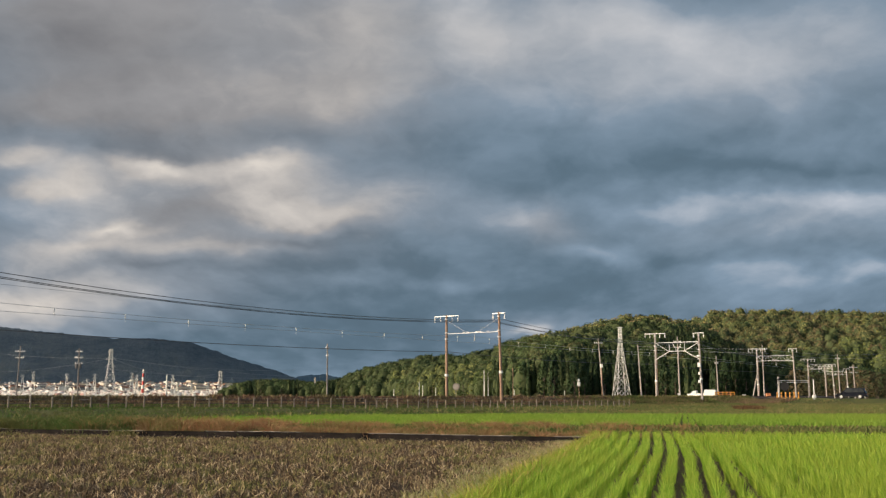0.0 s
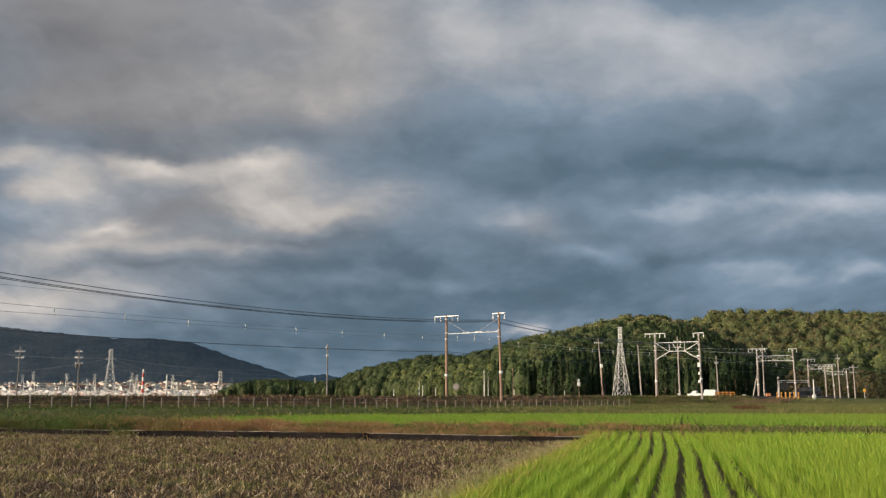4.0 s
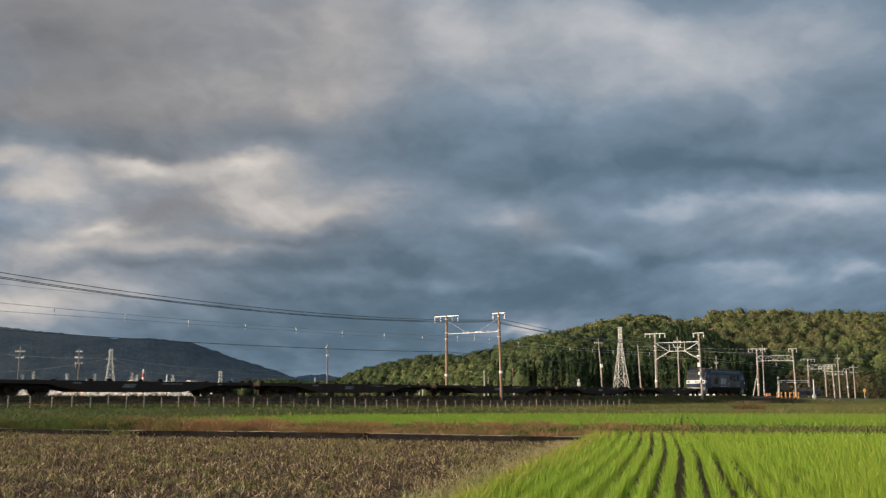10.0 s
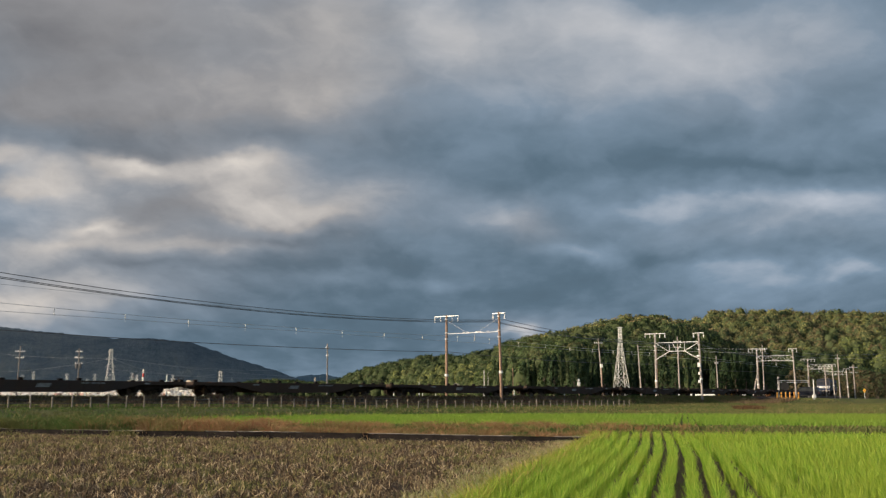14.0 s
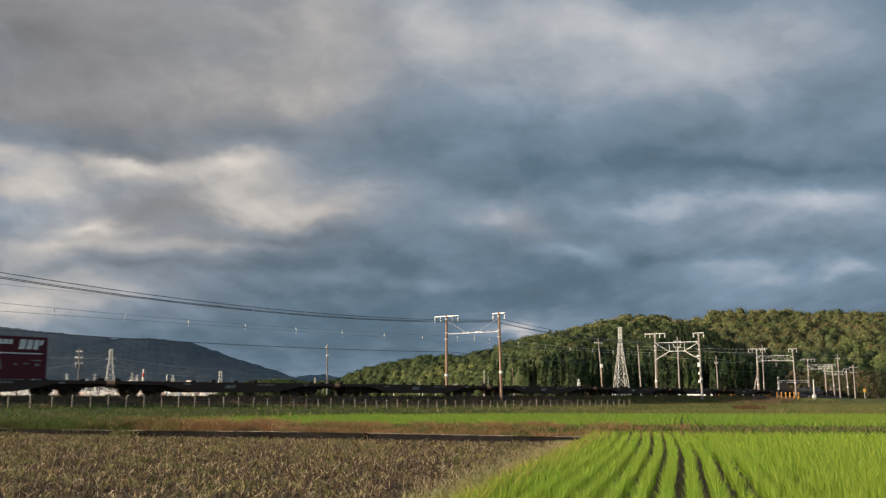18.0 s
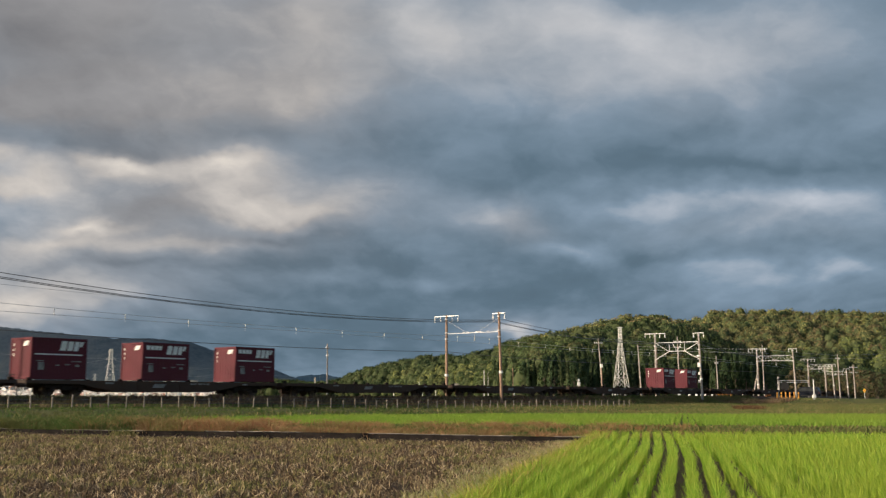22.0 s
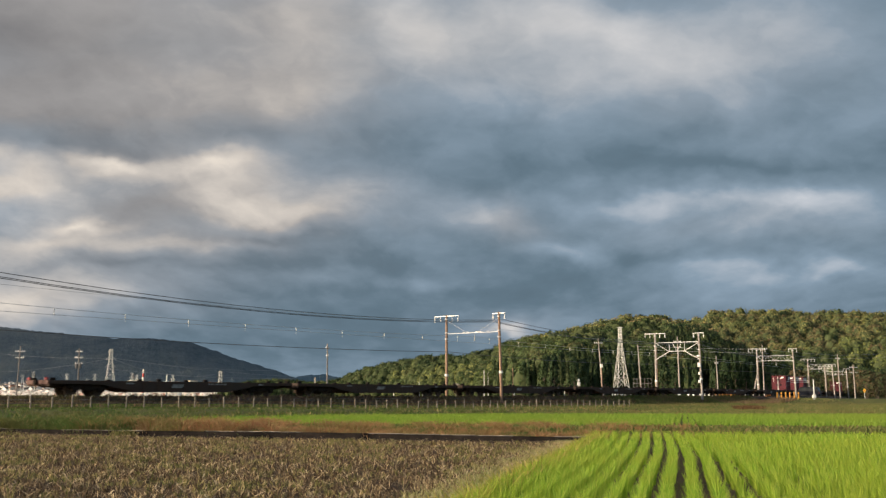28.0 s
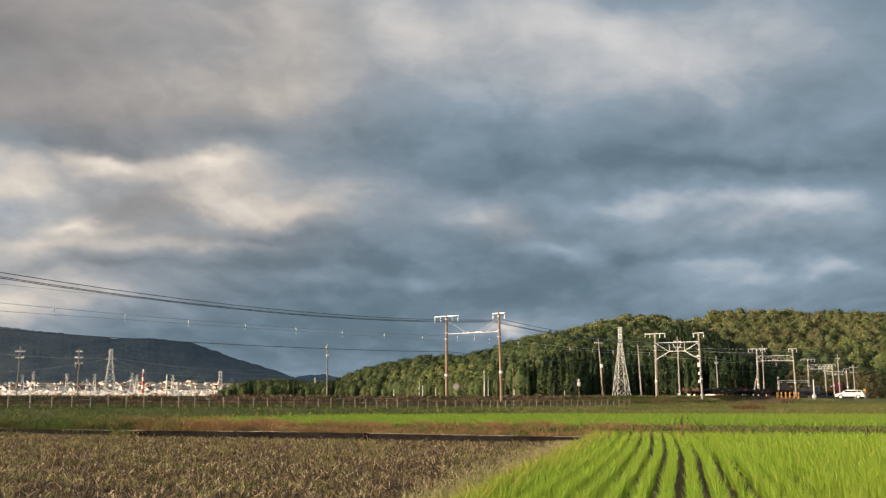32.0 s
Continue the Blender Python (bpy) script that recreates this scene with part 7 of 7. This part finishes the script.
    for k in range(5):
        x, y = 48.18 + k * 0.78, 178 + 0.3 * k
        g = thing("road_barrier", "small yellow and black work barrier", "barrier", pose(x, y, gz(x, y), 0, 0, 8 * math.sin(k * 4)), "barriers behind the line")
        for u in (-0.28, 0.28):
            bm = B()
            rod(bm, (u, -0.2, -0.05), (u, 0, 1.25), 0.035, 0.035, 6)
            rod(bm, (u, 0.2, -0.05), (u, 0, 1.25), 0.035, 0.035, 6)
            part("leg", bm, "yellow", g)
        for z in (0.5, 0.82, 1.14):
            part("board", box(B(), -0.36, 0.36, -0.05 - 0.1 * (1.25 - z), -0.02 - 0.1 * (1.25 - z), z - 0.08, z + 0.08, 0.005), "yellow" if (k + int(z > 0.6)) % 2 else "orange", g)
    # white light truck beyond the line
    x, y = 46.62, 182.0
    z0 = gz(x, y)
    g = thing("light_truck", "small white box truck parked beyond the line", "truck", pose(x, y, z0, 0, 0, 66))
    part("cab", prism(B(), [(0.9, 0.4), (2.5, 0.4), (2.55, 0.9), (1.9, 1.0), (1.5, 1.45), (0.9, 1.5)], "x", -0.75, 0.75, 0.05), "car_white", g)
    part("cargo_box", box(B(), -0.78, 0.78, -2.5, -0.5, 0.5, 1.65, 0.04), "car_white", g)
    part("bed", box(B(), -0.75, 0.75, -2.5, 0.9, 0.42, 1.0, 0.03), "car_white", g)
    part("window", prism(B(), [(1.0, 1.0), (1.7, 1.0), (1.42, 1.36), (1.0, 1.38)], "x", 0.752, 0.76), "dark_glass", g)
    for s in (-1, 1):
        for yy in (-1.7, 1.7):
            bm = B()
            rod(bm, (s * 0.62, yy, 0.29), (s * 0.78, yy, 0.29), 0.29, 0.29, 16)
            part("wheel", bm, "tyre", g)


def field_boards():
    """Black plastic boards and a pale lip that close the stubble field."""
    g = thing("paddy_board_edging", "low black board edging along the harvested field with a pale lip", "edging")
    bm = B()
    n = 8
    pts = []
    for k in range(n + 1):
        pts.append((-0.66 + 1.32 * k / n, 0.003 * math.sin(k * 1.7)))
    lo = [bm.verts.new((x, y, -0.05)) for x, y in pts]
    hi = [bm.verts.new((x, y + 0.02, 0.235)) for x, y in pts]
    lo2 = [bm.verts.new((x, y + 0.03, -0.05)) for x, y in pts]
    hi2 = [bm.verts.new((x, y + 0.04, 0.235)) for x, y in pts]
    for k in range(n):
        bm.faces.new((lo[k], lo[k + 1], hi[k + 1], hi[k]))
        bm.faces.new((lo2[k + 1], lo2[k], hi2[k], hi2[k + 1]))
        bm.faces.new((hi[k], hi[k + 1], hi2[k + 1], hi2[k]))
    first = part("board", bm, "black_sheet", g, "black corrugated board")
    lip = part("lip", box(B(), -0.57, 0.58, 0.02, 0.10, 0.224, 0.243, 0.008), "mud_lip", g, "pale earth-stained lip")
    ang = math.degrees(math.atan(-0.36))
    step = 1.18 * math.cos(radians(ang))
    k = 0
    x = -24.0
    while x < 4.2:
        m = pose(x, board_y(x) + 0.012 * math.sin(k * 0.5), 0.015 * math.sin(k * 0.45), 0, 0.3 * math.cos(k * 0.45), ang)
        if k == 0:
            first.matrix_basis = m
            lip.matrix_basis = m
        else:
            same("board", first, g, m)
            if math.sin(k * 1.27) + 0.6 * math.sin(k * 3.1) > -0.35:
                same("lip", lip, g, m)
        x += step
        k += 1


cloud = cloud_sheet()
ridge("mountain_far", [(-0.6608, 0.0779), (-0.5492, 0.0745), (-0.4376, 0.0679), (-0.4097, 0.0652), (-0.3818, 0.0624), (-0.3539, 0.0596), (-0.3259, 0.0574), (-0.2813, 0.0563), (-0.2534, 0.053), (-0.2255, 0.0447), (-0.2032, 0.0364), (-0.1753, 0.0282), (-0.1585, 0.0226), (-0.1418, 0.0166), (-0.125, 0.0061), (-0.1027, 0.0017)], 3150, 300, "mountain", "long mountain ridge, hazy blue-green by colour, under cloud shade")
ridge("mountain_low", [(-0.1753, 0.0061), (-0.1557, 0.016), (-0.1362, 0.021), (-0.1166, 0.0215), (-0.1027, 0.0182), (-0.0804, 0.0116), (-0.0469, 0.0033)], 3900, 150, "mountain_haze", "low distant hill in the gap, haze-blue by colour")
ground()
railway()
woods()
overhead()
lineside_fence()
poles_and_towers()
town()
fields()
field_boards()
crossing()
TRAIN = goods_train()
CARS = cars()


def motions():
    """All that moves: cloud, train, cars."""
    walk(cloud, [(0.0, pose(0, 0, 0)), (16.0, pose(-56, 0, 4)), (32.0, pose(-112, 0, 8))])
    for ob, rows in TRAIN:
        walk(ob, rows)
    for ob, rows in CARS:
        walk(ob, rows)


motions()
